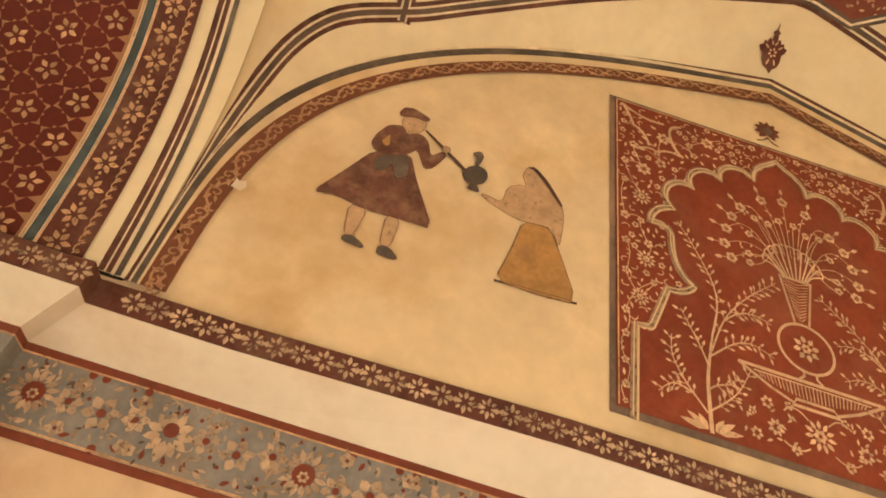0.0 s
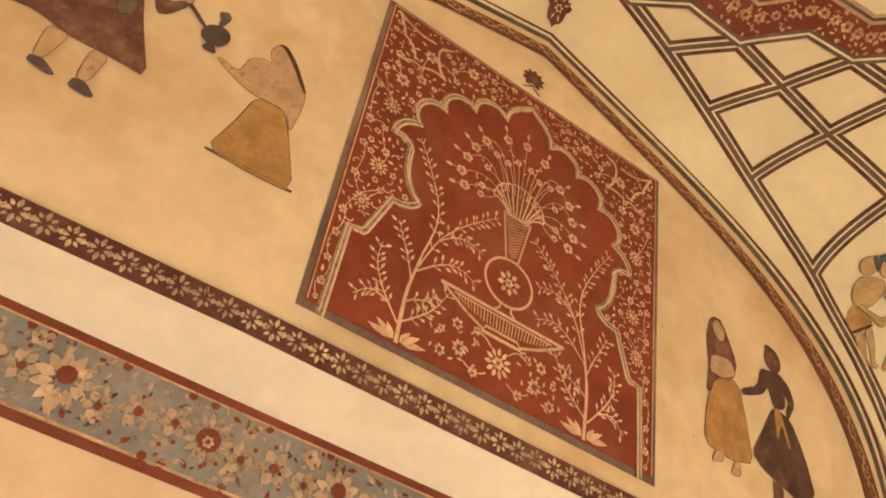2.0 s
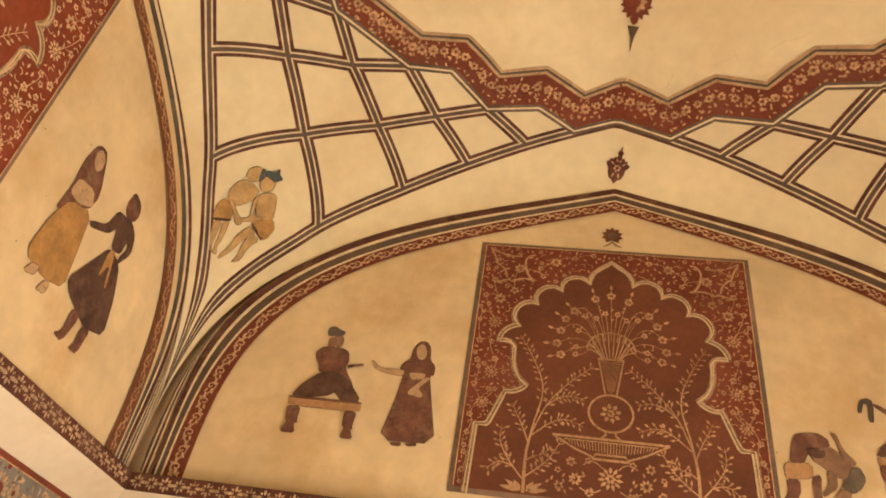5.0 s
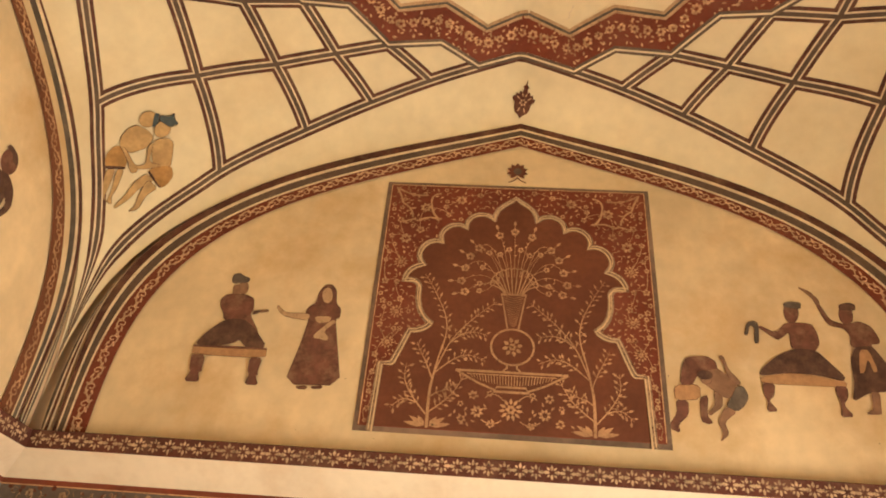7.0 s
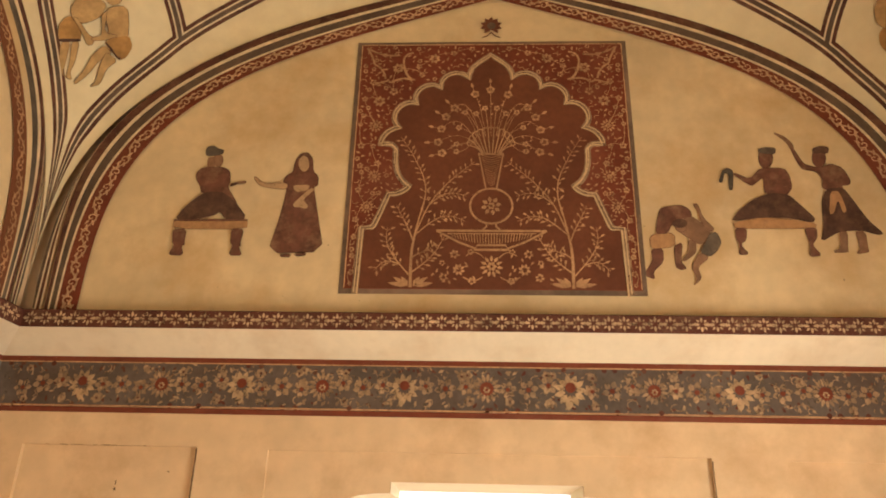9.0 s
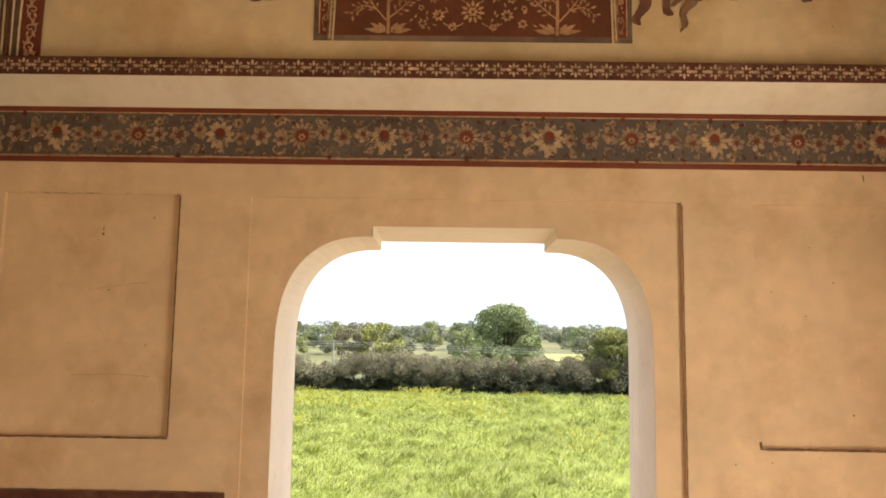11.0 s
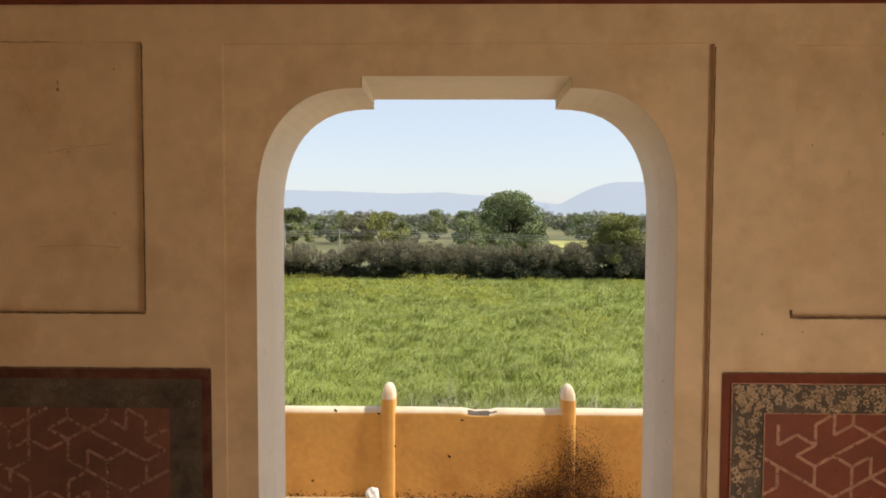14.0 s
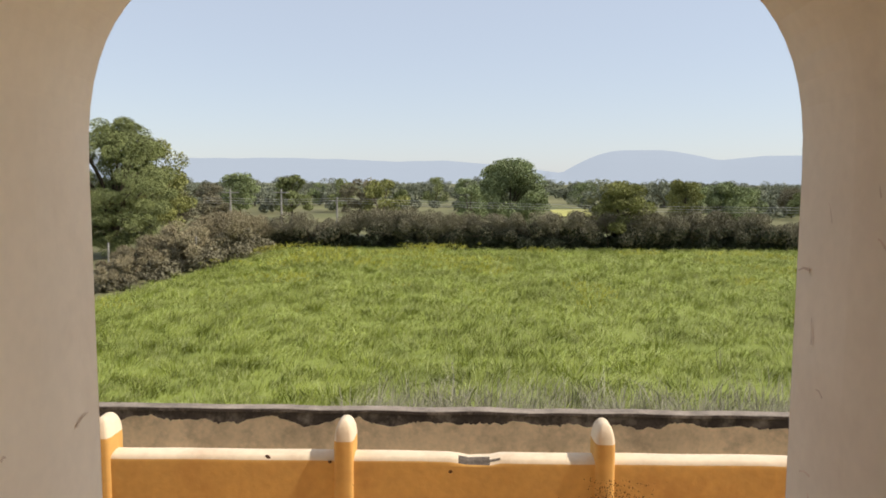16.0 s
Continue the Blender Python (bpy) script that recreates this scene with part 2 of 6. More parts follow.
FIELD = material("field_soil_green", (0.22, 0.255, 0.055), 0.95, 0.3, 0.35, 3.0, 0.5, stain=(0.21, 0.22, 0.06), stain_amount=0.6, stain_scale=0.25, relief=0.1)
LAND = material("dry_farmland", (0.17, 0.16, 0.075), 0.95, 0.3, 0.03, 0.8, 0.2, stain=(0.10, 0.14, 0.04), stain_amount=0.8, stain_scale=0.02)
BLADE = material("green_wheat_blades", (0.235, 0.268, 0.045), 0.7, 0.3, 0.5, 3, 0.0, island=0.5)
BLADE_PALE = material("pale_wheat_heads", (0.42, 0.44, 0.17), 0.7, 0.2, 0.5, 3, 0.0, island=0.3)
MUSTARD = material("mustard_flowers", (0.46, 0.42, 0.05), 0.7, 0.2, 3, 30, 0.0, island=0.2)
MUSTARD_FAR = material("far_mustard", (0.46, 0.43, 0.13), 0.8, 0.2, 0.3, 2, 0.0)
THORN_PALE = material("pale_thorn_twigs", (0.31, 0.26, 0.155), 0.9, 0.3, 0.4, 3, 0.0, island=0.22)
WEED = material("dry_grey_weeds", (0.36, 0.33, 0.23), 0.9, 0.3, 1.5, 8, 0.0, island=0.35)
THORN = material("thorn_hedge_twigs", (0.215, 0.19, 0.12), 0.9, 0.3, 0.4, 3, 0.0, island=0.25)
LEAF_SHADE = material("hedge_shade_leaves", (0.050, 0.055, 0.028), 0.8, 0.3, 0.5, 4, 0.0, island=0.4)
LEAF_MID = material("acacia_leaves", (0.235, 0.27, 0.12), 0.8, 0.3, 0.3, 4, 0.0, island=0.4)
LEAF_YEL = material("yellow_green_leaves", (0.25, 0.25, 0.08), 0.8, 0.3, 0.4, 4, 0.0, island=0.35)
LEAF_OLIVE = material("feathery_olive_leaves", (0.225, 0.245, 0.095), 0.8, 0.3, 0.3, 4, 0.0, island=0.4)
# greyer than the near leaves: distance haze is mixed into this colour
LEAF_HAZED = material("hazed_tree_leaves", (0.215, 0.225, 0.155), 0.9, 0.3, 0.05, 1, 0.0, island=0.08)
BARK = material("rough_bark", (0.10, 0.075, 0.05), 0.95, 0.3, 4, 30, 0.4)
POLEMAT = material("weathered_concrete_pole", (0.36, 0.33, 0.29), 0.9, 0.15, 2, 20, 0.2)
WIREMAT = material("aluminium_wire", (0.50, 0.48, 0.44), 0.5, 0.05, 2, 20, 0.0, metal=0.3)
PAPER = material("crumpled_white_plastic", (0.75, 0.74, 0.72), 0.4, 0.06, 20, 80, 0.2)


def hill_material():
    m = bpy.data.materials.new("hazy_glow_hills")
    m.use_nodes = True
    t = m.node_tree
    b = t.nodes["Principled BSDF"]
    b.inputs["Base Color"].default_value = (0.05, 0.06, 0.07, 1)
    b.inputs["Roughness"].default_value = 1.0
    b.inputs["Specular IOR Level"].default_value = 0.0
    # the air's blue haze over the hills is given as a glow
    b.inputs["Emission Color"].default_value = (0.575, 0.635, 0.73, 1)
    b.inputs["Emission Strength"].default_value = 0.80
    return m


HILL = hill_material()

# ---- building helpers ----


def mesh_object(name, verts, faces, mats, parent=None, label="", smooth=False, indices=None):
    me = bpy.data.meshes.new(name)
    me.from_pydata([tuple(v) for v in verts], [], faces)
    for m in (mats if isinstance(mats, (list, tuple)) else [mats]):
        me.materials.append(m)
    if indices is not None:
        me.polygons.foreach_set("material_index", indices)
    if smooth:
        me.polygons.foreach_set("use_smooth", [True] * len(me.polygons))
    me.update()
    o = new(name, me)
    if parent:
        o.parent = parent
    if label:
        o["label"] = label
    return o


def part(name, bm, mat, parent, label="", smooth=False):
    me = bpy.data.meshes.new(name)
    bm.to_mesh(me)
    bm.free()
    for m in (mat if isinstance(mat, (list, tuple)) else [mat]):
        me.materials.append(m)
    if smooth:
        me.polygons.foreach_set("use_smooth", [True] * len(me.polygons))
    o = new(name, me)
    if parent:
        o.parent = parent
    if label:
        o["label"] = label
    return o


def box_bm(x0, y0, z0, x1, y1, z1, bevel=0.0, bm=None):
    bm = bm or bmesh.new()
    r = bmesh.ops.create_cube(bm, size=1.0, matrix=Matrix.Translation(((x0 + x1) / 2, (y0 + y1) / 2, (z0 + z1) / 2)) @ Matrix.Diagonal((x1 - x0, y1 - y0, z1 - z0, 1)))
    if bevel:
        bmesh.ops.bevel(bm, geom=list({e for v in r["verts"] for e in v.link_edges}), offset=bevel, segments=3, profile=0.6, affect="EDGES")
    return bm


class Canvas:
    """Collects flat painted shapes on a surface. place(s, t, lift) gives the point in the world."""

    def __init__(self, place, lift):
        self.place, self.lift, self.v, self.f, self.i = place, lift, [], [], []

    def poly(self, pts, mat=0, lift=0.0):
        k = len(self.v)
        up = self.lift + lift + 0.0004 * mat + 0.00006 * (len(self.f) % 13)
        self.v += [self.place(s, t, up) for s, t in pts]
        self.f.append(tuple(range(k, k + len(pts))))
        self.i.append(mat)

    def disc(self, s, t, r, n=10, mat=0, squash=1.0):
        self.poly([(s + r * math.cos(a * math.tau / n), t + r * squash * math.sin(a * math.tau / n)) for a in range(n)], mat)

    def leaf(self, s, t, ang, length, width, mat=0):
        c, d = math.cos(ang), math.sin(ang)
        self.poly([(s + c * a - d * b, t + d * a + c * b) for a, b in
                   ((0, 0), (length * 0.35, -width / 2), (length * 0.7, -width * 0.36), (length, 0), (length * 0.7, width * 0.36), (length * 0.35, width / 2))], mat)

    def flower(self, s, t, r, n=5, ang=0.0, mat=0, hole=0.3, wide=1.0):
        for k in range(n):
            a = ang + k * math.tau / n
            self.leaf(s + math.cos(a) * r * hole, t + math.sin(a) * r * hole, a, r * (1 - hole), 2 * r * math.sin(math.pi / n) * 0.72 * wide, mat)

    def stroke(self, pts, w, mat=0, taper=False, closed=False):
        n = len(pts)
        k = len(self.v)
        up = self.lift + 0.0004 * mat + 0.00006 * (len(self.f) % 13)
        m = n if closed else n - 1
        for i, (s, t) in enumerate(pts):
            a = pts[(i - 1) % n] if closed else pts[max(i - 1, 0)]
            b = pts[(i + 1) % n] if closed else pts[min(i + 1, n - 1)]
            dx, dy = b[0] - a[0], b[1] - a[1]
            q = math.hypot(dx, dy) or 1
            h = w / 2 * (1 - 0.6 * i / max(n - 1, 1) if taper else 1)
            self.v.append(self.place(s - dy / q * h, t + dx / q * h, up))
            self.v.append(self.place(s + dy / q * h, t - dx / q * h, up))
        for i in range(m):
            j = (i + 1) % n
            self.f.append((k + 2 * i, k + 2 * i + 1, k + 2 * j + 1, k + 2 * j))
            self.i.append(mat)

    def between(self, p, q, mat=0):
        """A band between two lines of equally many points."""
        k = len(self.v)
        for a, b in zip(p, q):
            self.v += [self.place(*a, self.lift), self.place(*b, self.lift)]
        for i in range(len(p) - 1):
            self.f.append((k + 2 * i, k + 2 * i + 1, k + 2 * i + 3, k + 2 * i + 2))
            self.i.append(mat)

    def done(self, name, mats, parent, label=""):
        o = mesh_object(name, self.v, self.f, mats, parent, label, indices=self.i)
        return tagged(o, kind="stuff") if name in STUFF else o


STUFF = ("frieze_ornament", "spandrel_ornament", "zigzag_ornament", "star_ornament", "dado_ornament", "flower_ground", "plaster_pit", "scuff", "mould_stain")


def bez(a, b, c, n=10):
    return [((1 - k) ** 2 * a[0] + 2 * k * (1 - k) * b[0] + k * k * c[0], (1 - k) ** 2 * a[1] + 2 * k * (1 - k) * b[1] + k * k * c[1]) for k in (i / n for i in range(n + 1))]


def resample(pts, step):
    out = []
    for a, b in zip(pts[:-1], pts[1:]):
        n = max(1, int(math.dist(a, b) / step))
        out += [(a[0] + (b[0] - a[0]) * i / n, a[1] + (b[1] - a[1]) * i / n) for i in range(n)]
    return out + [pts[-1]]


def soften(pts):
    """The same line with its corners cut round; the ends stay."""
    for _ in range(2):
        out = [pts[0]]
        for p, q in zip(pts, pts[1:]):
            out += [(p[0] * 0.75 + q[0] * 0.25, p[1] * 0.75 + q[1] * 0.25), (p[0] * 0.25 + q[0] * 0.75, p[1] * 0.25 + q[1] * 0.75)]
        pts = out + [pts[-1]]
    return pts


def inside(p, ring):
    c = False
    for (x0, y0), (x1, y1) in zip(ring, ring[1:] + ring[:1]):
        if (y0 > p[1]) != (y1 > p[1]) and p[0] < (x1 - x0) * (p[1] - y0) / (y1 - y0) + x0:
            c = not c
    return c


# ---- plan of the room ----
FLOOR = 0.07                     # floor of the room and the terrace
HX, Y_N, Y_S = 1.64, 0.0, -3.26  # lower walls
Z_SPRING = 2.49                  # top of the flower strip, foot of the lunettes
YC = -1.61                       # middle of the vault
HW = 1.555                       # half the vault's width from south to north
HWX = 1.5825                     # half its width from west to east
WEST_SWELL = 0.035               # and its south shoulder is the fuller one
WEST_SKEW = 0.062                # the west arch stands a little south of the middle
WEST_MID = -1.645                # middle of the west lunette


def arch_shape(s):
    s = min(abs(s), 1.0)
    return 0.65 * (1 - s ** 4.2) ** (1 / 3.1) + 0.35 * (1 - s)


def arch_line(k, n=72, lean=0.0, swell=0.0):
    """The pointed arch, k = 0 at the lunette's edge to 1 at the vault's edge; lean moves its point sideways, swell fills out one shoulder."""
    out = []
    for i in range(-n, n + 1):
        s = math.sin(math.pi / 2 * i / n)
        side = swell * max(0.0, -s)
        q = k + 6 * side * max(0.0, 1 - k)
        out.append(((1.40 + 0.155 * min(q, 1.0)) * s + lean * (1 - abs(s)), Z_SPRING + (1.3045 + 0.1155 * q) * arch_shape(s) + (swell * math.sin(math.pi * -s) if s < 0 else 0.0)))
    return out


def vault_z(u, v):
    a, b = 1.42 * arch_shape(u), 1.42 * arch_shape(v)
    swell = WEST_SWELL * max(0.0, -u) ** 6 * math.sin(math.pi * min(1.0, max(0.0, -v)))
    return Z_SPRING + (a ** 1.8 + b ** 1.8) ** (1 / 1.8) - 0.15 * (1 - u * u) * (1 - v * v) + swell


def vault_base(u, v):
    return Vector((u * HWX, YC + v * HW - WEST_SKEW * max(0.0, -u) ** 6 * (1 - abs(v)), vault_z(u, v)))


def vault_uv(p):
    """The vault's coordinates below or above a point."""
    u, v = p.x / HWX, (p.y - YC) / HW
    return u, v + WEST_SKEW / HW * max(0.0, -u) ** 6 * (1 - min(1.0, abs(v)))


def vault_point(u, v, lift=0.0):
    u, v = max(-1, min(1, u)), max(-1, min(1, v))
    p = vault_base(u, v)
    if lift:
        e = 0.004
        su, sv = (e if u < 0.99 else -e), (e if v < 0.99 else -e)
        nrm = (vault_base(u + su, v) - p).cross(vault_base(u, v + sv) - p).normalized()
        # towards the middle of the room
        if nrm.dot(Vector((0, YC, 2.0)) - p) < 0:
            nrm = -nrm
        p = p + nrm * lift
    return p


def north(s, t, lift):
    return (s + 0.016, -0.055 - lift, t)


def west(s, t, lift):
    return (-1.585 + lift, WEST_MID + s, t)


def north_low(s, t, lift):
    return (s, Y_N - lift, t)


def west_low(s, t, lift):
    return (-HX + lift, WEST_MID + s, t + 0.018 * (WEST_MID + s) / 3.2)

# ---- large structure ----


def opening_outline(n=14):
    """Right half of the doorway's head, from the spring to the middle: a flattened, shouldered arch with a raised key."""
    pts = []
    for i in range(n + 1):
        a = math.pi / 2 * i / n
        x = 0.30 + 0.305 * math.cos(a) ** (2 / 2.5)
        pts.append((x, 1.55 + 0.367 * math.sin(a) ** (2 / 2.5)))
    return pts + [(0.30, 1.95)]


HEAD = opening_outline()
HEAD_LINE = [(x, z) for x, z in HEAD] + [(-x, z) for x, z in reversed(HEAD)]


def raised(z, d):
    return z + d * max(0.0, min(1.0, (z - 1.55) / 0.35))


def wall_north_mesh():
    v, f = [], []

    def quad(*p):
        k = len(v)
        v.extend(p)
        f.append(tuple(range(k, k + len(p))))

    D = 0.014
    recess = [(-0.695, FLOOR, 0.695, 2.05), (-1.50, 1.28, -0.925, 2.055), (0.925, 1.28, 1.50, 2.045)]
    xs = sorted({-HX - 0.4, HX + 0.4, *[r[0] for r in recess], *[r[2] for r in recess]})
    zs = sorted({FLOOR - 0.3, FLOOR, 2.36, *[r[1] for r in recess], *[r[3] for r in recess]})
    for x0, x1 in zip(xs, xs[1:]):
        for z0, z1 in zip(zs, zs[1:]):
            cx, cz = (x0 + x1) / 2, (z0 + z1) / 2
            if not any(r[0] < cx < r[2] and r[1] < cz < r[3] for r in recess):
                quad((x0, 0, z0), (x1, 0, z0), (x1, 0, z1), (x0, 0, z1))
    for i, (x0, z0, x1, z1) in enumerate(recess):
        for a, b in (((x0, z0), (x0, z1)), ((x0, z1), (x1, z1)), ((x1, z1), (x1, z0)), ((x1, z0), (x0, z0))):
            quad((a[0], 0, a[1]), (b[0], 0, b[1]), (b[0], D, b[1]), (a[0], D, a[1]))
        if i:
            quad((x0, D, z0), (x1, D, z0), (x1, D, z1), (x0, D, z1))
    x0, z0, x1, z1 = recess[0]
    for y, top, half in ((D, z1, x1), (0.4, 6.0, HX + 0.4)):
        k = 1.0 if y < 0.1 else 1.022
        d = 0.011 if y < 0.1 else 0.006
        head = [(x * k, raised(z, d)) for x, z in HEAD_LINE]
        for a, b in zip(head, head[1:]):
            if abs(a[0] - b[0]) > 1e-6:
                quad((a[0], y, a[1]), (b[0], y, b[1]), (b[0], y, top), (a[0], y, top))
        for s in (-1, 1):
            quad((s * 0.605 * k, y, FLOOR - 0.3), (s * half, y, FLOOR - 0.3), (s * half, y, top), (s * 0.605 * k, y, top))
    for s in (-1, 1):
        quad((s * (HX + 0.4), 0, FLOOR - 0.3), (s * (HX + 0.4), 0.4, FLOOR - 0.3), (s * (HX + 0.4), 0.4, 6), (s * (HX + 0.4), 0, 6))
    return v, f


wall_north = tagged(mesh_object("wall_north", *wall_north_mesh(), PLASTER_LOW), "cream lime-plastered wall with a shouldered arched doorway and shallow recessed panels", "wall", kind="structure")

jv, jf = [], []
jl = [(0.605, FLOOR)] + [(0.605, 1.0), (0.605, 1.4)] + HEAD_LINE + [(-0.605, 1.4), (-0.605, 1.0), (-0.605, FLOOR)]
for x, z in jl:
    w = 0.004 * noise.noise((x * 5, 0.0, z * 4))
    jv += [(x + w * (1 if x > 0 else -1), 0.0135, raised(z, 0.011)), (x + w * (1 if x > 0 else -1), 0.21, raised(z, 0.009)), (x * 1.022, 0.3995, raised(z, 0.006))]
for i in range(len(jl) - 1):
    for j in (0, 1):
        jf.append((3 * i + j, 3 * i + 3 + j, 3 * i + 4 + j, 3 * i + 1 + j))
mesh_object("door_reveal", jv, jf, WHITEWASH, wall_north, "thick whitewashed reveal of the arched doorway")

# side walls, piers, second bay
for name, s in (("wall_west", -1), ("wall_east", 1)):
    bm = bmesh.new()
    if s < 0:
        box_bm(-HX - 0.4, Y_S - 0.03, FLOOR - 0.3, -HX, 0.0, 2.425, bm=bm)
    else:
        # an unseen doorway is assumed in this wall, to go with the east lamp
        box_bm(HX, -0.96, FLOOR - 0.3, HX + 0.4, 0.0, 2.36, bm=bm)
        box_bm(HX, Y_S - 0.03, FLOOR - 0.3, HX + 0.4, -2.11, 2.36, bm=bm)
        box_bm(HX, -2.11, 1.95, HX + 0.4, -0.96, 2.36, bm=bm)
    box_bm(s * (HX - 0.05) if s > 0 else -HX - 0.4, Y_S, 2.425, HX + 0.4 if s > 0 else -HX + 0.05, -0.05, 4.6, bm=bm)
    w = part(name, bm, PLASTER_LOW, None)
    tagged(w, "cream lime-plastered side wall under a painted lunette", "wall", kind="structure")
    if s < 0:
        wall_west = w
    else:
        wall_east = w
bm = bmesh.new()
for s in (-1, 1):
    a, b = sorted((s * 1.58, s * 2.04))
    box_bm(a, -3.98, FLOOR - 0.3, b, Y_S - 0.03, 2.479, bm=bm)
    a, b = sorted((s * 2.4, s * 2.8))
    box_bm(a, -6.7, FLOOR - 0.3, b, -3.98, 3.4, bm=bm)
    a, b = sorted((s * 1.45, s * 2.8))
    box_bm(a, -7.0, FLOOR - 0.3, b, -6.7, 3.4, bm=bm)
box_bm(-1.45, -7.0, 2.3, 1.45, -6.7, 3.4, bm=bm)
box_bm(-2.8, -7.0, 3.4, 2.8, -3.98, 3.7, bm=bm)
wall_south = tagged(part("wall_south", bm, PLASTER_LOW, None), "plain plastered piers and walls of the next bay", "wall", kind="structure")

bm = box_bm(-2.8, -7.0, FLOOR - 0.25, 2.8, 0.40, FLOOR)
tagged(part("floor", bm, STONE_FLOOR, None), "worn buff stone floor of the pavilion", "floor", kind="structure")

# north lunette wall, west and east lunettes (flat walls filling the arches)
for name, place, parent, lean, swell in (("lunette", north, wall_north, 0.012, 0.0), ("lunette", west, wall_west, -0.035, WEST_SWELL), ("lunette", lambda s, t, l: (1.585 - l, YC + s, t), wall_east, 0.0, 0.0)):
    c = Canvas(place, 0.0)
    top = arch_line(0.05, lean=lean, swell=swell)
    c.between([(x, Z_SPRING - 0.08) for x, z in top], top)
    c.done(name, [PLASTER_LUN], parent, "ochre-tinged plaster lunette under a pointed arch")

# vault
n = 112
vv, vf = [], []
for i in range(n + 1):
    for j in range(n + 1):
        u, v = math.sin(math.pi / 2 * (2 * i / n - 1)), math.sin(math.pi / 2 * (2 * j / n - 1))
        p = vault_point(u, v)
        q = 0.0010 * noise.noise((p.x * 2.2, p.y * 2.2, p.z * 2.2)) * (1 - max(abs(u), abs(v)) ** 4)
        vv.append((p.x, p.y, p.z + q))
for i in range(n):
    for j in range(n):
        a = i * (n + 1) + j
        vf.append((a, a + 1, a + n + 2, a + n + 1))
ceiling = tagged(mesh_object("ceiling", vv, vf, PLASTER, smooth=True), "cream plaster sail vault painted with a brown lattice and a red zigzag border", "ceiling", kind="structure")
bm = box_bm(-2.1, -4.0, 4.75, 2.1, 0.45, 4.95)
tagged(part("roof", bm, TERRACE, None), "flat roof slab over the vault", "roof", kind="structure")
bm = bmesh.new()
box_bm(-2.04, -0.05, 2.425, 2.04, 0.38, 2.49, bm=bm)
box_bm(-2.04, 0.0, 2.36, 2.04, 0.39, 4.75, bm=bm)
part("upper_wall", bm, PLASTER_LOW, wall_north)

# arch between the bays: a deep painted soffit
SOFF_Y0, SOFF_Y1 = YC - HW, -3.98
soff = [(1.574 * math.sin(math.pi / 2 * i / 60), Z_SPRING + 1.414 * arch_shape(math.sin(math.pi / 2 * i / 60))) for i in range(-60, 61)]
sv, sf = [], []
for x, z in soff:
    sv += [(x, SOFF_Y0 + 0.0, z), (x, SOFF_Y1, z)]
for i in range(len(soff) - 1):
    sf.append((2 * i, 2 * i + 1, 2 * i + 3, 2 * i + 2))
k = len(sv)
for x, z in soff:
    sv += [(x, SOFF_Y1, z), (x, SOFF_Y1, 4.75)]
for i in range(len(soff) - 1):
    sf.append((k + 2 * i, k + 2 * i + 1, k + 2 * i + 3, k + 2 * i + 2))
k = len(sv)
for (x, z), (x1, z1) in zip(soff, arch_line(1.0, 60)):
    sv += [(x, SOFF_Y0 - 0.001, z), (x1 * 1.02, SOFF_Y0 - 0.001, z1 + 0.02)]
for i in range(len(soff) - 1):
    sf.append((k + 2 * i, k + 2 * i + 1, k + 2 * i + 3, k + 2 * i + 2))
mesh_object("arch_soffit", sv, sf, PLASTER, wall_south, "deep pointed arch between the two bays")
bm = bmesh.new()
box_bm(-2.04, -3.97, 2.49, -1.59, -3.17, 2.95, bm=bm)
box_bm(1.59, -3.97, 2.49, 2.04, -3.17, 2.95, bm=bm)
part("haunch", bm, PLASTER, wall_south)


# cornice: flower strip on its face, pale cove below
def sag(x, y):
    """How far the cornice has sunk towards the south end of the west wall."""
    return 0.022 * min(1.0, max(0.0, (-y - 2.2) / 0.7)) if x < -1 else 0.0


def sweep(path, profile, drop=0.0):
    """profile: (distance into the room, z); the room lies to the right of the path."""
    rows = []
    for i, p in enumerate(path):
        d = []
        for a, b in ((i - 1, i), (i, i + 1)):
            if 0 <= a and b < len(path):
                e = Vector(path[b]) - Vector(path[a])
                d.append(Vector((e.y, -e.x)).normalized())
        nrm = d[0] if len(d) == 1 else (d[0] + d[1]) / (1 + d[0].dot(d[1]))
        dz = -drop * min(1.0, -p[1] / 3.2) if p[0] < 0 else 0.0
        rows.append([(p[0] + nrm.x * o, p[1] + nrm.y * o, z + (dz if z < 2.36 else -sag(*p))) for o, z in profile])
    v = [q for r in rows for q in r]
    m = len(profile)
    f = [(i * m + j, i * m + j + 1, (i + 1) * m + j + 1, (i + 1) * m + j) for i in range(len(path) - 1) for j in range(m - 1)]
    return v, f


WALK_LINE = [(-1.58, -3.98), (-1.58, Y_S - 0.03), (-HX, Y_S - 0.03), (-HX, -2.9), (-HX, -2.2), (-HX, 0.0), (HX, 0.0), (HX, Y_S), (1.58, Y_S), (1.58, -3.98)]
cove = [(0.0015, 2.335), (0.004, 2.344), (0.0965, 2.416), (0.100, 2.418)]
cornice = tagged(mesh_object("cornice", *sweep(WALK_LINE, cove, 0.018), COVE), "pale plaster cove cornice running round the room", "cornice", kind="structure")
mesh_object("flower_strip", *sweep(WALK_LINE, [(0.100, 2.418), (0.103, 2.420), (0.103, 2.475), (0.098, 2.479), (0.0, 2.479)]), MAROON, cornice, "dark maroon strip painted with small cream flowers")
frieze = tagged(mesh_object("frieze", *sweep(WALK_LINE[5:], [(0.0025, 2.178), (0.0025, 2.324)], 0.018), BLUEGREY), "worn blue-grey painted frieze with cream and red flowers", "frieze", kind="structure")
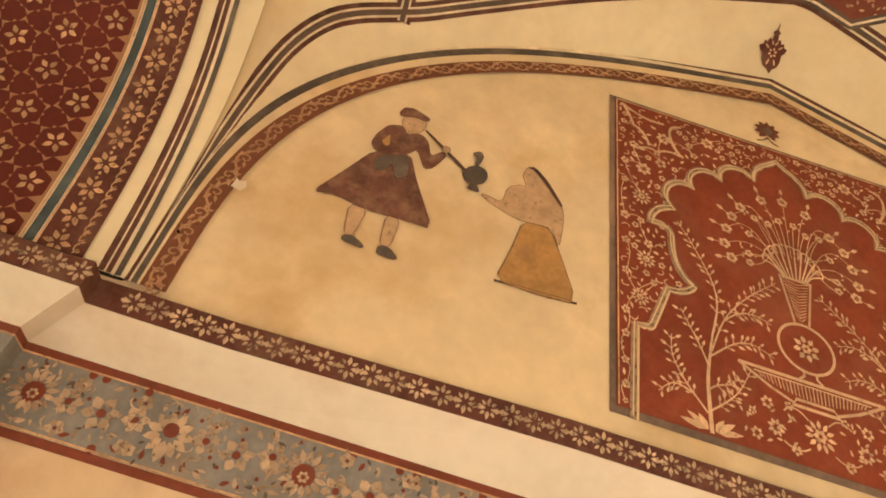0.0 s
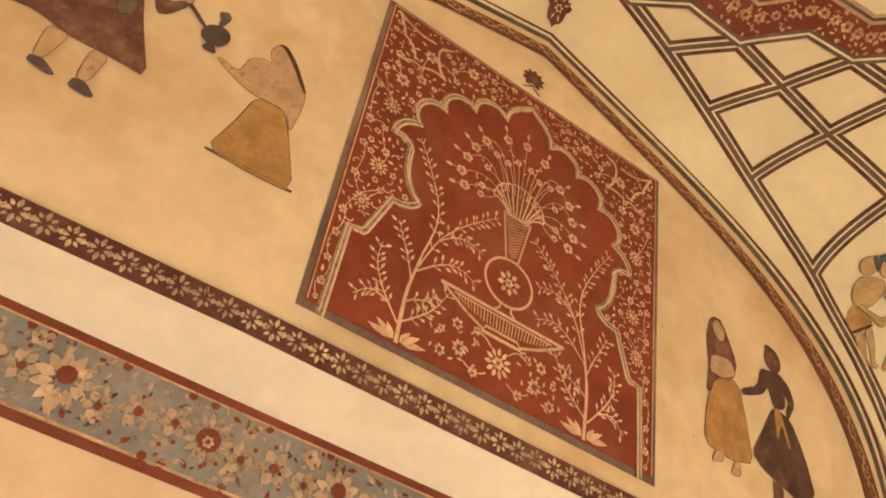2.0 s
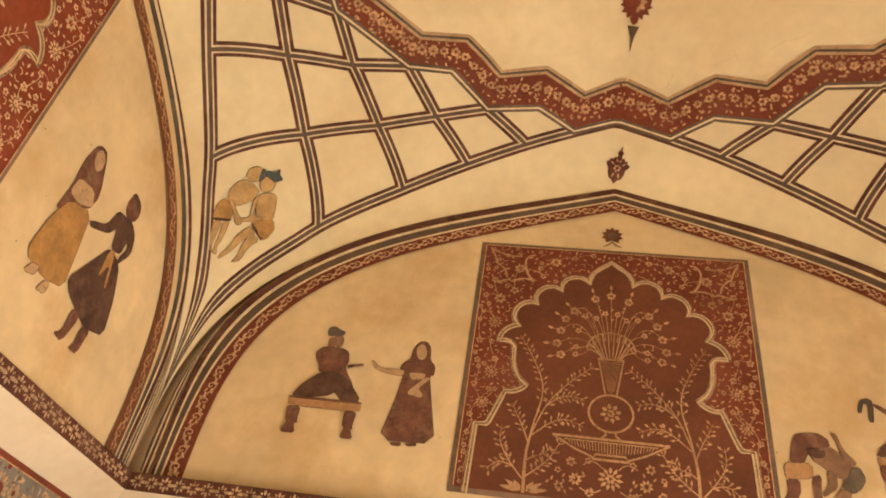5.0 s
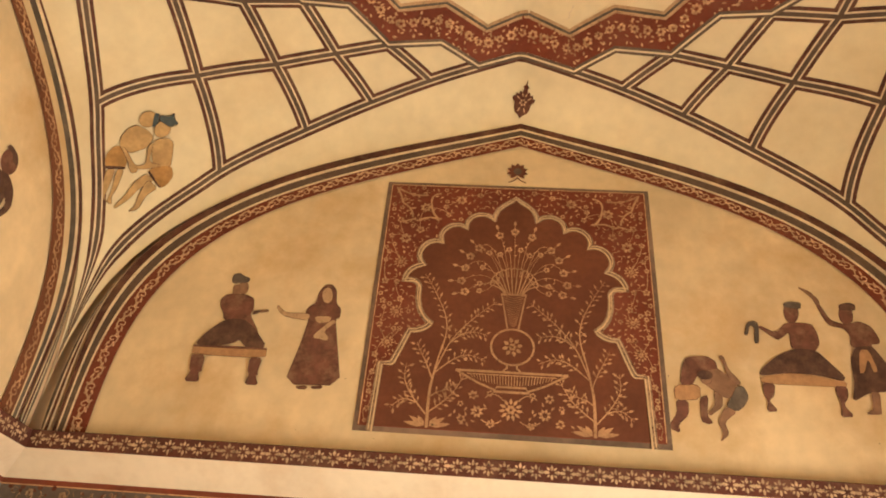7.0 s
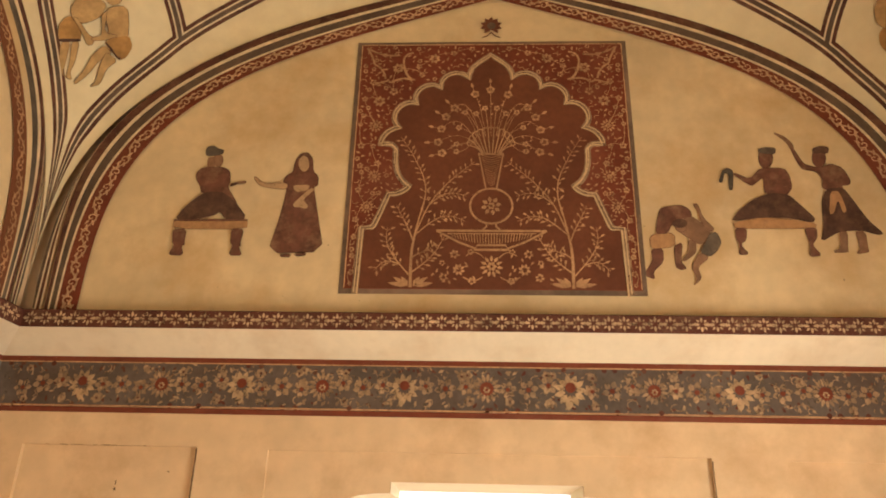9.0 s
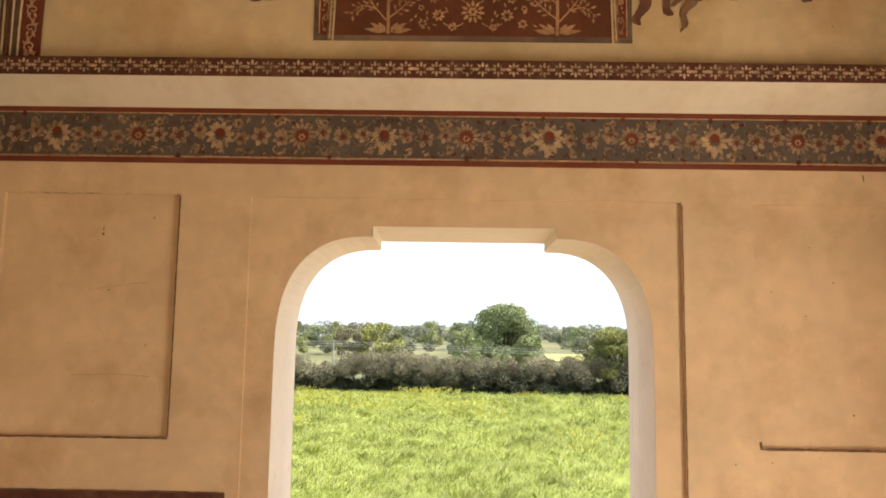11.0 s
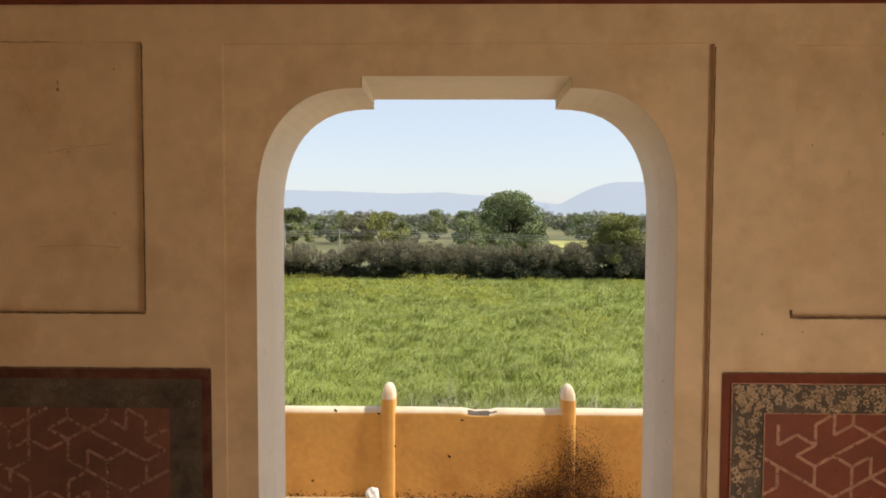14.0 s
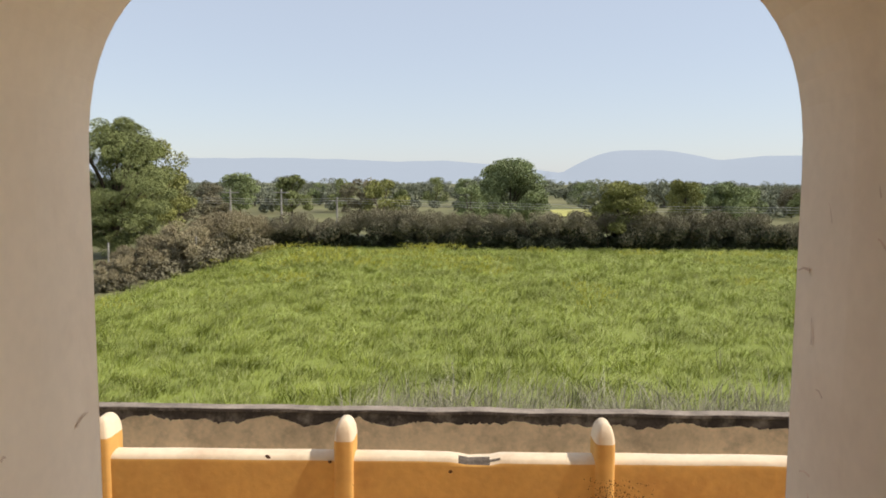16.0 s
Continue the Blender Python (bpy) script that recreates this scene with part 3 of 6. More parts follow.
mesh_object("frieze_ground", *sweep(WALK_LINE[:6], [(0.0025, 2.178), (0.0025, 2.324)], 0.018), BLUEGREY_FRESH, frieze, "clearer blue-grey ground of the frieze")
for z0, z1 in ((2.158, 2.176), (2.326, 2.343)):
    mesh_object("red_line", *sweep(WALK_LINE, [(0.004, z0), (0.004, z1)], 0.018), RED_DEEP, frieze, "brick-red border line")
for z in (2.178, 2.322):
    mesh_object("pale_line", *sweep(WALK_LINE, [(0.0055, z), (0.0055, z + 0.004)], 0.018), CREAM_DIM, frieze)

# ---- painted decoration ----
rnd = random.Random(7)


def piece_mesh(name, draw, mats):
    """One small painted piece, drawn about its middle; x along the wall, -y into the room."""
    c = Canvas(lambda s, t, l: (s, -l, t), 0.0)
    draw(c)
    o = c.done(name, mats, None)
    me = o.data
    bpy.data.objects.remove(o)
    return me


def put_piece(name, me, parent, at, turn=0.0, scale=1.0, spin=0.0):
    o = new(name, me)
    o.parent = parent
    o.location, o.rotation_euler, o.scale = at, (0, spin, turn), (scale, 1, scale)
    return o


def strip_motif(c):
    for k in range(8):
        a = k * math.pi / 4
        if k % 2 == 0:
            c.leaf(0.005 * math.cos(a), 0.005 * math.sin(a), a, 0.0190, 0.0092)
        else:
            c.leaf(0.009 * math.cos(a), 0.009 * math.sin(a), a, 0.0130, 0.0072)
    for q in (-1, 1):
        c.stroke([(q * 0.0165, 0.006), (q * 0.021, 0.0025), (q * 0.0245, 0.0)], 0.0022)
        c.stroke([(q * 0.0165, -0.006), (q * 0.021, -0.0025), (q * 0.0245, 0.0)], 0.0022)


STRIP_MESH = piece_mesh("strip_flower", strip_motif, [STRIP_CREAM])
for along, s0, s1 in (("x", -1.53, 1.53), ("west", -3.13, -0.12), ("pier", -3.95, -3.18)):
    n = round((s1 - s0) / 0.0485)
    for i in range(n):
        q = s0 + (i + 0.5) * (s1 - s0) / n
        at = (q, Y_N - 0.1042, 2.4475) if along == "x" else (-HX + 0.1042, q, 2.4475 - sag(-HX, q)) if along == "west" else (-1.58 + 0.1042, q, 2.4475 - sag(-HX, q))
        put_piece("strip_flower", STRIP_MESH, cornice, at, 0.0 if along == "x" else math.pi / 2, rnd.uniform(1.0, 1.12))


def lotus(c):
    c.flower(0, 0, 0.056, 11, -math.pi / 2, 0, 0.3, 0.95)
    c.leaf(0, -0.015, -math.pi / 2, 0.052, 0.03, 0)
    c.disc(0, 0.010, 0.018, 10, 1)
    c.flower(0, 0.010, 0.010, 5, 0.4, 2, 0.1)


def round_motif(c):
    c.flower(0, 0.004, 0.052, 15, 0.2, 0, 0.42, 0.85)
    c.disc(0, 0.002, 0.024, 12, 1)
    c.flower(0, -0.002, 0.013, 6, 0.1, 2, 0.3)


def small_motif(c):
    c.flower(0, 0, 0.036, 6, 0.2, 0, 0.28, 0.85)
    c.disc(0, 0, 0.009, 8, 1)




def flower_set(pale, dim):
    return [("lotus_flower", piece_mesh("lotus_flower", lotus, [pale, RED_DEEP, pale])), ("small_flower", piece_mesh("small_flower", small_motif, [dim, RED_DEEP])),
            ("round_flower", piece_mesh("round_flower", round_motif, [dim, RED_DEEP, pale]))]



def frieze_flowers(place, s0, s1, phase, turn, flowers):
    c = Canvas(place, 0.0045)
    mid = 2.251
    k0 = math.floor((s0 - phase) / 0.5365) - 1
    for k in range(k0, k0 + 12):
        for kind, off in ((0, 0.0), (3, 0.070), (1, 0.134), (3, 0.200), (2, 0.268), (3, 0.336), (1, 0.402), (3, 0.467)):
            s = phase + k * 0.5365 + off
            if not s0 + 0.05 < s < s1 - 0.05:
                continue
            nm, me = flowers[kind if kind < 3 else 1]
            put_piece(nm, me, frieze, place(s, mid + (rnd.uniform(-0.02, 0.02) if kind == 3 else 0.0), 0.0062), turn, (0.92, 1.0, 0.95, 0.82)[kind] * rnd.uniform(0.93, 1.06), rnd.uniform(-0.12, 0.12))
            if kind == 3:
                continue
            for sgn in (-1, 1):
                for dz in (-0.045, 0.005, 0.048):
                    q = s + sgn * rnd.uniform(0.052, 0.078)
                    z = mid + dz + rnd.uniform(-0.008, 0.008)
                    kind2 = rnd.random()
                    if kind2 < 0.45:
                        c.flower(q, z, rnd.uniform(0.012, 0.019), 5, rnd.random() * 6, 3, 0.2, 1.1)
                        c.disc(q, z, 0.004, 6, 1)
                    elif kind2 < 0.75:
                        c.leaf(q, z, rnd.random() * 6.28, 0.026, 0.010, 3)
                        c.leaf(q, z, rnd.random() * 6.28, 0.02, 0.008, 2)
                    else:
                        a = rnd.random() * 6.28
                        c.stroke([(q + 0.02 * math.cos(a + b * 0.5), z + 0.014 * math.sin(a + b * 0.5)) for b in range(6)], 0.0035, 3)
    for k in range(int((s1 - s0) * 230)):
        q, z = rnd.uniform(s0 + 0.02, s1 - 0.02), rnd.uniform(2.186, 2.316)
        a = rnd.random() * 6.28
        h = rnd.random()
        if h < 0.4:
            c.leaf(q, z, a, rnd.uniform(0.010, 0.020), 0.006, 3)
        elif h < 0.6:
            c.leaf(q, z, a, 0.014, 0.006, 2)
        elif h < 0.8:
            c.stroke([(q + 0.012 * math.cos(a + b * 0.6), z + 0.010 * math.sin(a + b * 0.6)) for b in range(5)], 0.0022, 3)
        else:
            c.disc(q, z, 0.0045, 6, 1)
    s = s0 + 0.03
    while s < s1 - 0.03:
        for z, d in ((2.190, 1), (2.312, -1)):
            if rnd.random() < 0.75:
                c.leaf(s, z, d * rnd.uniform(0.3, 2.8), 0.022, 0.010, 3 if rnd.random() < 0.7 else 1)
            else:
                c.disc(s, z - d * 0.006, 0.009, 7, 1)
        s += rnd.uniform(0.025, 0.05)
    return c


frieze_flowers(north_low, -1.63, 1.63, -0.267, 0.0, flower_set(FRIEZE_DARK, FRIEZE_DARK_DIM)).done("frieze_ornament", [FRIEZE_DARK, MAROON, GREY, FRIEZE_DARK_DIM], frieze)
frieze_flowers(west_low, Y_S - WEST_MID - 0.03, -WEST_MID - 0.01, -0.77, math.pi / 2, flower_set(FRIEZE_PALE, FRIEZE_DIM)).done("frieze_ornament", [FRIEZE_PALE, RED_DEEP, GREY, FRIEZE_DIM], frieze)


def band_line(foot, crown, lean, swell, n=72):
    """A line along the arch that runs from one place in the band at its feet to another at its crown."""
    inner, edge = arch_line(0.0, n, lean, swell), arch_line(1.0, n, lean, swell)
    out = []
    for i, (p, q) in enumerate(zip(inner, edge)):
        w = max(0.0, min(1.0, (q[1] - Z_SPRING - 0.05) / 0.75))
        w = w * w * (3 - 2 * w)
        s = math.sin(math.pi / 2 * (i / n - 1))
        k = foot + (crown - foot) * w + 0.20 * (crown - 0.46) * math.sin(math.pi * abs(s)) ** 2 * w
        a, b = edge[max(i - 1, 0)], edge[min(i + 1, 2 * n)]
        d = math.dist(a, b)
        nx, nz = (-(b[1] - a[1]) / d, (b[0] - a[0]) / d) if 0 < i < 2 * n and i != n else (0.0, 1.0)
        if k <= 1:
            out.append((p[0] + (q[0] - p[0]) * k, p[1] + (q[1] - p[1]) * k))
        else:
            out.append((q[0] + nx * (k - 1) * 0.1155, q[1] + nz * (k - 1) * 0.1155))
    return out


def arch_border(place, parent, lean, swell, lines, core, ground, scroll):
    """Red scroll border and the dark and pale lines round a lunette."""
    vine_edge = lines[0][2]
    c = Canvas(place, 0.006)
    c.between(arch_line(0.0, lean=lean, swell=swell), arch_line(vine_edge, lean=lean, swell=swell), 0)
    c.done("arch_border", [ground], parent, "maroon arch border with a cream scrolling vine")
    c = Canvas(place, 0.0055)
    for foot0, foot1, k0, k1, m in lines:
        c.between(band_line(foot0, k0, lean, swell), band_line(foot1, k1, lean, swell), m)
    c.done("arch_line_band", [STRAP_EDGE, core, LINE_CREAM, PLASTER_LUN], parent, "dark and pale painted lines along the arch")
    # scrolling vine: one wave along the band, a curled leaf in every bend
    c = Canvas(place, 0.0085)
    line = resample(arch_line(vine_edge / 2, 160, lean, swell), 0.004)
    n = len(line)
    half = 0.1155 * vine_edge / 2
    d, last, vine, bend = 0.0, line[0], [], -1
    period = 0.062
    for i, p in enumerate(line):
        d += math.dist(p, last)
        last = p
        a, b = line[max(i - 1, 0)], line[min(i + 1, n - 1)]
        ang = math.atan2(b[1] - a[1], b[0] - a[0])
        nx, ny = -math.sin(ang), math.cos(ang)
        w = half * 0.62 * math.sin(d / period * math.pi)
        vine.append((p[0] + nx * w, p[1] + ny * w))
        if int(d / period + 0.5) != bend:
            bend = int(d / period + 0.5)
            sg = -1 if bend % 2 else 1
            hx, hy = p[0] + nx * sg * half * 0.05, p[1] + ny * sg * half * 0.05
            c.stroke([(hx + 0.016 * (1 - t / 15) * math.cos(ang + sg * (t * 0.5 - 1.0)), hy + 0.013 * (1 - t / 15) * math.sin(ang + sg * (t * 0.5 - 1.0))) for t in range(12)], 0.0042)
            for turn, far, fat in ((0.3, 0.030, 0.010), (1.0, 0.020, 0.008), (2.6, 0.026, 0.010), (3.6, 0.024, 0.009)):
                c.leaf(hx + 0.010 * math.cos(ang - sg * turn), hy + 0.010 * math.sin(ang - sg * turn), ang - sg * turn, far * rnd.uniform(0.85, 1.1), fat)
            ox, oy = p[0] - nx * sg * half * 0.72, p[1] - ny * sg * half * 0.72
            c.leaf(ox, oy, ang + sg * 0.5, 0.022, 0.007)
            c.leaf(ox, oy, ang + math.pi - sg * 0.5, 0.022, 0.007)
    c.stroke(vine, 0.0058)
    c.done("arch_vine", [scroll], parent)


# each line: its edges at the arch's foot, its edges at the crown, its paint
FOOT_LINES = ((0.62, 0.67, 2), (0.67, 0.75, 0), (0.75, 0.79, 2), (0.79, 0.86, 0), (0.86, 0.90, 2), (0.90, 0.99, 1))
NORTH_LINES = ((0.46, 0.51, 0.46, 0.53, 2), (0.51, 0.62, 0.53, 0.76, 1), (0.62, 0.66, 0.76, 0.86, 2), (0.66, 0.74, 0.86, 1.10, 0)) + tuple((a + 0.06, b + 0.06, 1.10, 1.10, m) for a, b, m in FOOT_LINES[2:])
WEST_LINES = ((0.46, 0.51, 0.46, 0.70, 3), (0.51, 0.62, 0.70, 0.92, 1), (0.62, 0.66, 0.92, 1.05, 2), (0.66, 0.74, 1.05, 1.24, 0)) + tuple((a + 0.06, b + 0.06, 1.24, 1.24, m) for a, b, m in FOOT_LINES[2:])
arch_border(north, wall_north, 0.012, 0.0, NORTH_LINES, STRAP, RED_DEEP, PANEL_CREAM)
arch_border(west, wall_west, -0.035, WEST_SWELL, WEST_LINES, GREY, RUST, PANEL_DIM)
arch_border(lambda s, t, l: (1.585 - l, YC + s, t), wall_east, 0.0, 0.0, WEST_LINES, GREY, RUST, PANEL_DIM)

# cusped outline of the garden panel, in metres from the panel's foot on its middle line


def cusped_outline():
    half = [(0.0, 0.958), (0.018, 0.942), (0.045, 0.922), (0.068, 0.898), (0.079, 0.872), (0.082, 0.848)]
    for (x0, z0), (x1, z1) in (((0.082, 0.848), (0.183, 0.806)), ((0.183, 0.806), (0.271, 0.739)), ((0.271, 0.739), (0.332, 0.639))):
        mx, mz = (x0 + x1) / 2, (z0 + z1) / 2
        dx, dz = x1 - x0, z1 - z0
        r = math.hypot(dx, dz) / 2
        nx, nz = -dz, dx
        if nx < 0:
            nx, nz = -nx, -nz
        q = math.hypot(nx, nz)
        for i in range(1, 10):
            a = math.pi * i / 10
            half.append((mx - dx / 2 * math.cos(a) + nx / q * r * 0.86 * math.sin(a), mz - dz / 2 * math.cos(a) + nz / q * r * 0.86 * math.sin(a)))
        half.append((x1, z1))
    half += bez((0.332, 0.639), (0.392, 0.628), (0.401, 0.568), 7)[1:]
    half += bez((0.401, 0.568), (0.350, 0.578), (0.342, 0.545), 6)[1:]
    half += bez((0.342, 0.545), (0.348, 0.430), (0.287, 0.400), 7)[1:]
    half += bez((0.287, 0.400), (0.312, 0.366), (0.360, 0.367), 6)[1:]
    half += bez((0.360, 0.367), (0.388, 0.290), (0.405, 0.248), 7)[1:]
    half += [(0.412, 0.240), (0.447, 0.238), (0.454, 0.0)]
    return half


def twig(c, pts, w, leaves, size, side=1, both=True):
    c.stroke(pts, w, 0, taper=True)
    n = len(pts) - 1
    for k in range(leaves):
        f = (k + 1) / (leaves + 0.3) * n
        i = min(int(f), n - 1)
        p, q = pts[i], pts[i + 1]
        x, z = p[0] + (q[0] - p[0]) * (f - i), p[1] + (q[1] - p[1]) * (f - i)
        a = math.atan2(q[1] - p[1], q[0] - p[0])
        for sg in ((1, -1) if both else (side if k % 2 else -side,)):
            b = a + sg * rnd.uniform(0.7, 1.1)
            g = size * rnd.uniform(0.8, 1.15)
            ex, ez = x + math.cos(b) * g * 0.6, z + math.sin(b) * g * 0.6
            c.stroke([(x, z), (ex, ez)], w * 0.5)
            c.leaf(ex, ez, b, g, g * 0.46)


def garden_panel(place, parent, z0, wide, high, ground_mat, base_mat, line_mat, label):
    """Red painted panel: a cusped arch with a fountain vase and flowering trees."""
    sx, sz = wide / 1.02, high / 1.02

    def on(s, t, l):
        return place(s * sx, z0 + t * sz, l)

    half = cusped_outline()
    ring = half + [(-x, z) for x, z in reversed(half[1:])]
    c = Canvas(on, 0.003)
    c.poly([(-0.51, 0), (0.51, 0), (0.51, 1.02), (-0.51, 1.02)])
    panel = c.done("garden_panel", [FRAME_WORN], parent, label)
    c = Canvas(on, 0.0045)
    c.poly([(-0.495, 0.018), (0.495, 0.018), (0.495, 1.008), (-0.495, 1.008)])
    c.done("red_ground", [ground_mat], panel)
    c = Canvas(on, 0.006)
    c.poly([(x, max(z, 0.02)) for x, z in ring])
    c.done("arch_ground", [base_mat], panel, "darker red ground within the cusped arch")
    # outlines
    c = Canvas(on, 0.0075)
    edge = [(-x, z) for x, z in reversed(half)] + half[1:]
    c.stroke(edge, 0.022, 1)
    c.lift = 0.009
    c.stroke([(x * 0.985, z - 0.006) for x, z in edge], 0.0055, 0)
    c.stroke([(x * 1.008, z + 0.004) for x, z in edge], 0.003, 0)
    for s in (-1, 1):
        c.stroke([(s * 0.491, 0.02), (s * 0.491, 1.002)], 0.0035, 2)
    c.stroke([(-0.49, 1.002), (0.49, 1.002)], 0.005, 2)
    c.done("cusped_outline", [CREAM, FRIEZE_DARK_DIM, CREAM_DIM], panel, "cream double line of the cusped arch")
    # fountain vase
    c = Canvas(on, 0.0085)
    Z = 0.228
    c.stroke([(-0.188, Z), (0.188, Z)], 0.0085)
    c.stroke([(-0.188, Z), (-0.112, Z - 0.042), (-0.055, Z - 0.065), (-0.048, Z - 0.053), (0.048, Z - 0.053), (0.055, Z - 0.065), (0.112, Z - 0.042), (0.188, Z)], 0.0075)
    c.stroke([(-0.060, Z - 0.070), (0.060, Z - 0.070)], 0.0085)
    c.stroke([(-0.150, Z - 0.011), (0.150, Z - 0.011)], 0.0035)
    for i in range(-14, 15):
        x = i * 0.0098
        c.stroke([(x, Z - 0.012), (x * 0.95, Z - 0.016 - 0.032 * (1 - (abs(i) / 16) ** 2))], 0.0030)
    for q in (-1, 1):
        c.stroke([(q * 0.030, Z + 0.004), (q * 0.016, Z + 0.016), (q * 0.018, Z + 0.030)], 0.0065)
        c.stroke([(q * 0.043, 0.527), (q * 0.019, 0.391)], 0.0065)
        for i in range(13):
            z = 0.400 + i * 0.0093
            c.stroke([(0, z), (q * (0.013 + i * 0.0019), z + 0.011)], 0.0024)
    c.stroke([(-0.046, 0.527), (0.046, 0.527)], 0.0075)
    c.stroke([(0.073 * math.sin(a * math.tau / 40), 0.322 + 0.067 * math.cos(a * math.tau / 40)) for a in range(40)], 0.0075, closed=True)
    c.flower(0, 0.322, 0.036, 8, 0.2, 0, 0.42, 0.75)
    c.flower(0, 0.322, 0.015, 6, 0.0, 0, 0.2)
    # fluted shell over the vase's mouth
    tips = []
    for i in range(12):
        a = math.pi * (0.96 - 0.92 * i / 11)
        x1, z1 = 0.084 * math.cos(a), 0.545 + 0.088 * math.sin(a) ** 0.8
        tips.append((x1, z1))
        c.stroke(bez((0.034 * math.cos(a), 0.531), (0.052 * math.cos(a), 0.560), (x1, z1), 7), 0.0045)
    for p, q in zip(tips, tips[1:]):
        mx, mz = (p[0] + q[0]) / 2, (p[1] + q[1]) / 2
        c.stroke(bez(p, (mx * 1.10, 0.545 + (mz - 0.545) * 1.12), q, 5), 0.0045)
    # sprays: slender stalks, an open flower and a bud at each tip
    for x, z in ((0.0, 0.798), (0.062, 0.777), (0.131, 0.720), (0.165, 0.678), (0.180, 0.628), (0.190, 0.577), (0.175, 0.531)):
        for q in ((-1, 1) if x else (1,)):
            ex, ez = q * (x + rnd.uniform(-0.004, 0.004)), z + rnd.uniform(-0.004, 0.004)
            lift = 0.09 * (1 if z > 0.6 else 0.6)
            path = bez((q * 0.30 * x, 0.600 if x < 0.17 else 0.570), (q * x * 0.62, min(z, 0.70) + lift * min(1.0, x * 7)), (ex, ez), 9)
            c.stroke(path, 0.0019)
            a = math.atan2(path[-1][1] - path[-2][1], path[-1][0] - path[-2][0])
            c.flower(ex, ez, 0.0175, 5, a, 0, 0.28, 1.05)
            o = math.atan2(ez - 0.58, ex)
            c.stroke([(ex, ez), (ex + 0.030 * math.cos(o), ez + 0.030 * math.sin(o))], 0.002)
            c.leaf(ex + 0.027 * math.cos(o), ez + 0.027 * math.sin(o), o, 0.024, 0.012)
            for f in (0.55, 0.75):
                m = path[int(f * 9)]
                c.leaf(m[0], m[1], a + rnd.choice((-0.8, 0.8)), 0.013, 0.005)
    for x, z in ((0.022, 0.718), (0.054, 0.695), (0.094, 0.700), (0.116, 0.636), (0.124, 0.567), (0.124, 0.537)):
        for q in (-1, 1):
            c.stroke(bez((q * 0.4 * x, 0.600), (q * x * 0.75, z - 0.01), (q * x, z), 7), 0.0021)
            c.flower(q * x, z, 0.0125, 5, x * 50, 0, 0.25, 1.05)
            c.leaf(q * (x + 0.014), z + 0.010, 0.7 if q > 0 else 2.4, 0.014, 0.006)
    c.done("fountain_vase", [line_mat], panel, "cream-line fountain bowl and vase with sprays of flowers")
    # two flowering trees
    for s in (-1, 1):
        c = Canvas(on, 0.0085)

        def smooth(pts, n=5):
            """A soft line through the middles of the given points."""
            mids = [((p[0] + q[0]) / 2, (p[1] + q[1]) / 2) for p, q in zip(pts, pts[1:])]
            out = [pts[0]]
            for i in range(1, len(pts) - 1):
                out += bez(mids[i - 1], pts[i], mids[i], n)
            return [(s * x, z) for x, z in out + [pts[-1]]]
        c.stroke(smooth([(0.270, 0.022), (0.272, 0.146), (0.262, 0.206), (0.25, 0.273), (0.232, 0.345)]), 0.0105, taper=True)
        for pts, lv in (([(0.245, 0.285), (0.227, 0.364), (0.234, 0.428), (0.264, 0.494), (0.295, 0.553), (0.324, 0.596)], 11),
                        ([(0.256, 0.226), (0.215, 0.335), (0.152, 0.412), (0.101, 0.459), (0.059, 0.494)], 11),
                        ([(0.214, 0.328), (0.171, 0.366), (0.126, 0.373), (0.087, 0.359)], 6),
                        ([(0.258, 0.215), (0.194, 0.272), (0.144, 0.288), (0.09, 0.264)], 7),
                        ([(0.270, 0.074), (0.233, 0.103), (0.191, 0.144), (0.158, 0.21)], 7),
                        ([(0.270, 0.126), (0.247, 0.145), (0.21, 0.155), (0.192, 0.184)], 4),
                        ([(0.267, 0.192), (0.286, 0.24), (0.312, 0.288), (0.328, 0.323)], 6),
                        ([(0.277, 0.067), (0.329, 0.127), (0.361, 0.185), (0.356, 0.241)], 8),
                        ([(0.307, 0.104), (0.357, 0.121), (0.395, 0.083)], 4)):
            twig(c, smooth(pts), 0.0048, lv, 0.0172, 1, True)
        for a, far in ((0.15, 0.070), (0.55, 0.060), (0.95, 0.040)):
            for q in (-1, 1):
                c.leaf(s * 0.270 + q * 0.008, 0.028, math.pi / 2 - q * (math.pi / 2 - a), far, 0.017)
        c.done("flowering_tree", [line_mat], panel, "cream-line flowering tree")
    # flowers at the foot
    c = Canvas(on, 0.0085)
    c.flower(0, 0.098, 0.040, 11, math.pi / 2, 0, 0.42, 0.7)
    c.flower(0, 0.098, 0.018, 6, 0.0, 0, 0.2)
    for s in (-1, 1):
        c.stroke(bez((s * 0.025, 0.128), (s * 0.055, 0.165), (s * 0.085, 0.135), 7), 0.0035)
        c.stroke(bez((s * 0.030, 0.060), (s * 0.060, 0.035), (s * 0.095, 0.060), 7), 0.0035)
        for x, z, r, n in ((0.110, 0.086, 0.022, 8), (0.125, 0.142, 0.017, 6), (0.160, 0.058, 0.016, 6), (0.070, 0.150, 0.012, 5), (0.065, 0.046, 0.014, 5), (0.165, 0.110, 0.011, 5)):
            c.flower(s * x, z, r, n, x * 90, 0, 0.3, 0.85)
        for k in range(16):
            x, z = rnd.uniform(0.05, 0.215), rnd.uniform(0.035, 0.155)
            c.leaf(s * x, z, rnd.random() * 6.28, 0.017, 0.007)
    c.done("flower_ground", [line_mat], panel)
    # spandrels: open flowers on curling stems, small leaves between
    c = Canvas(on, 0.0065)
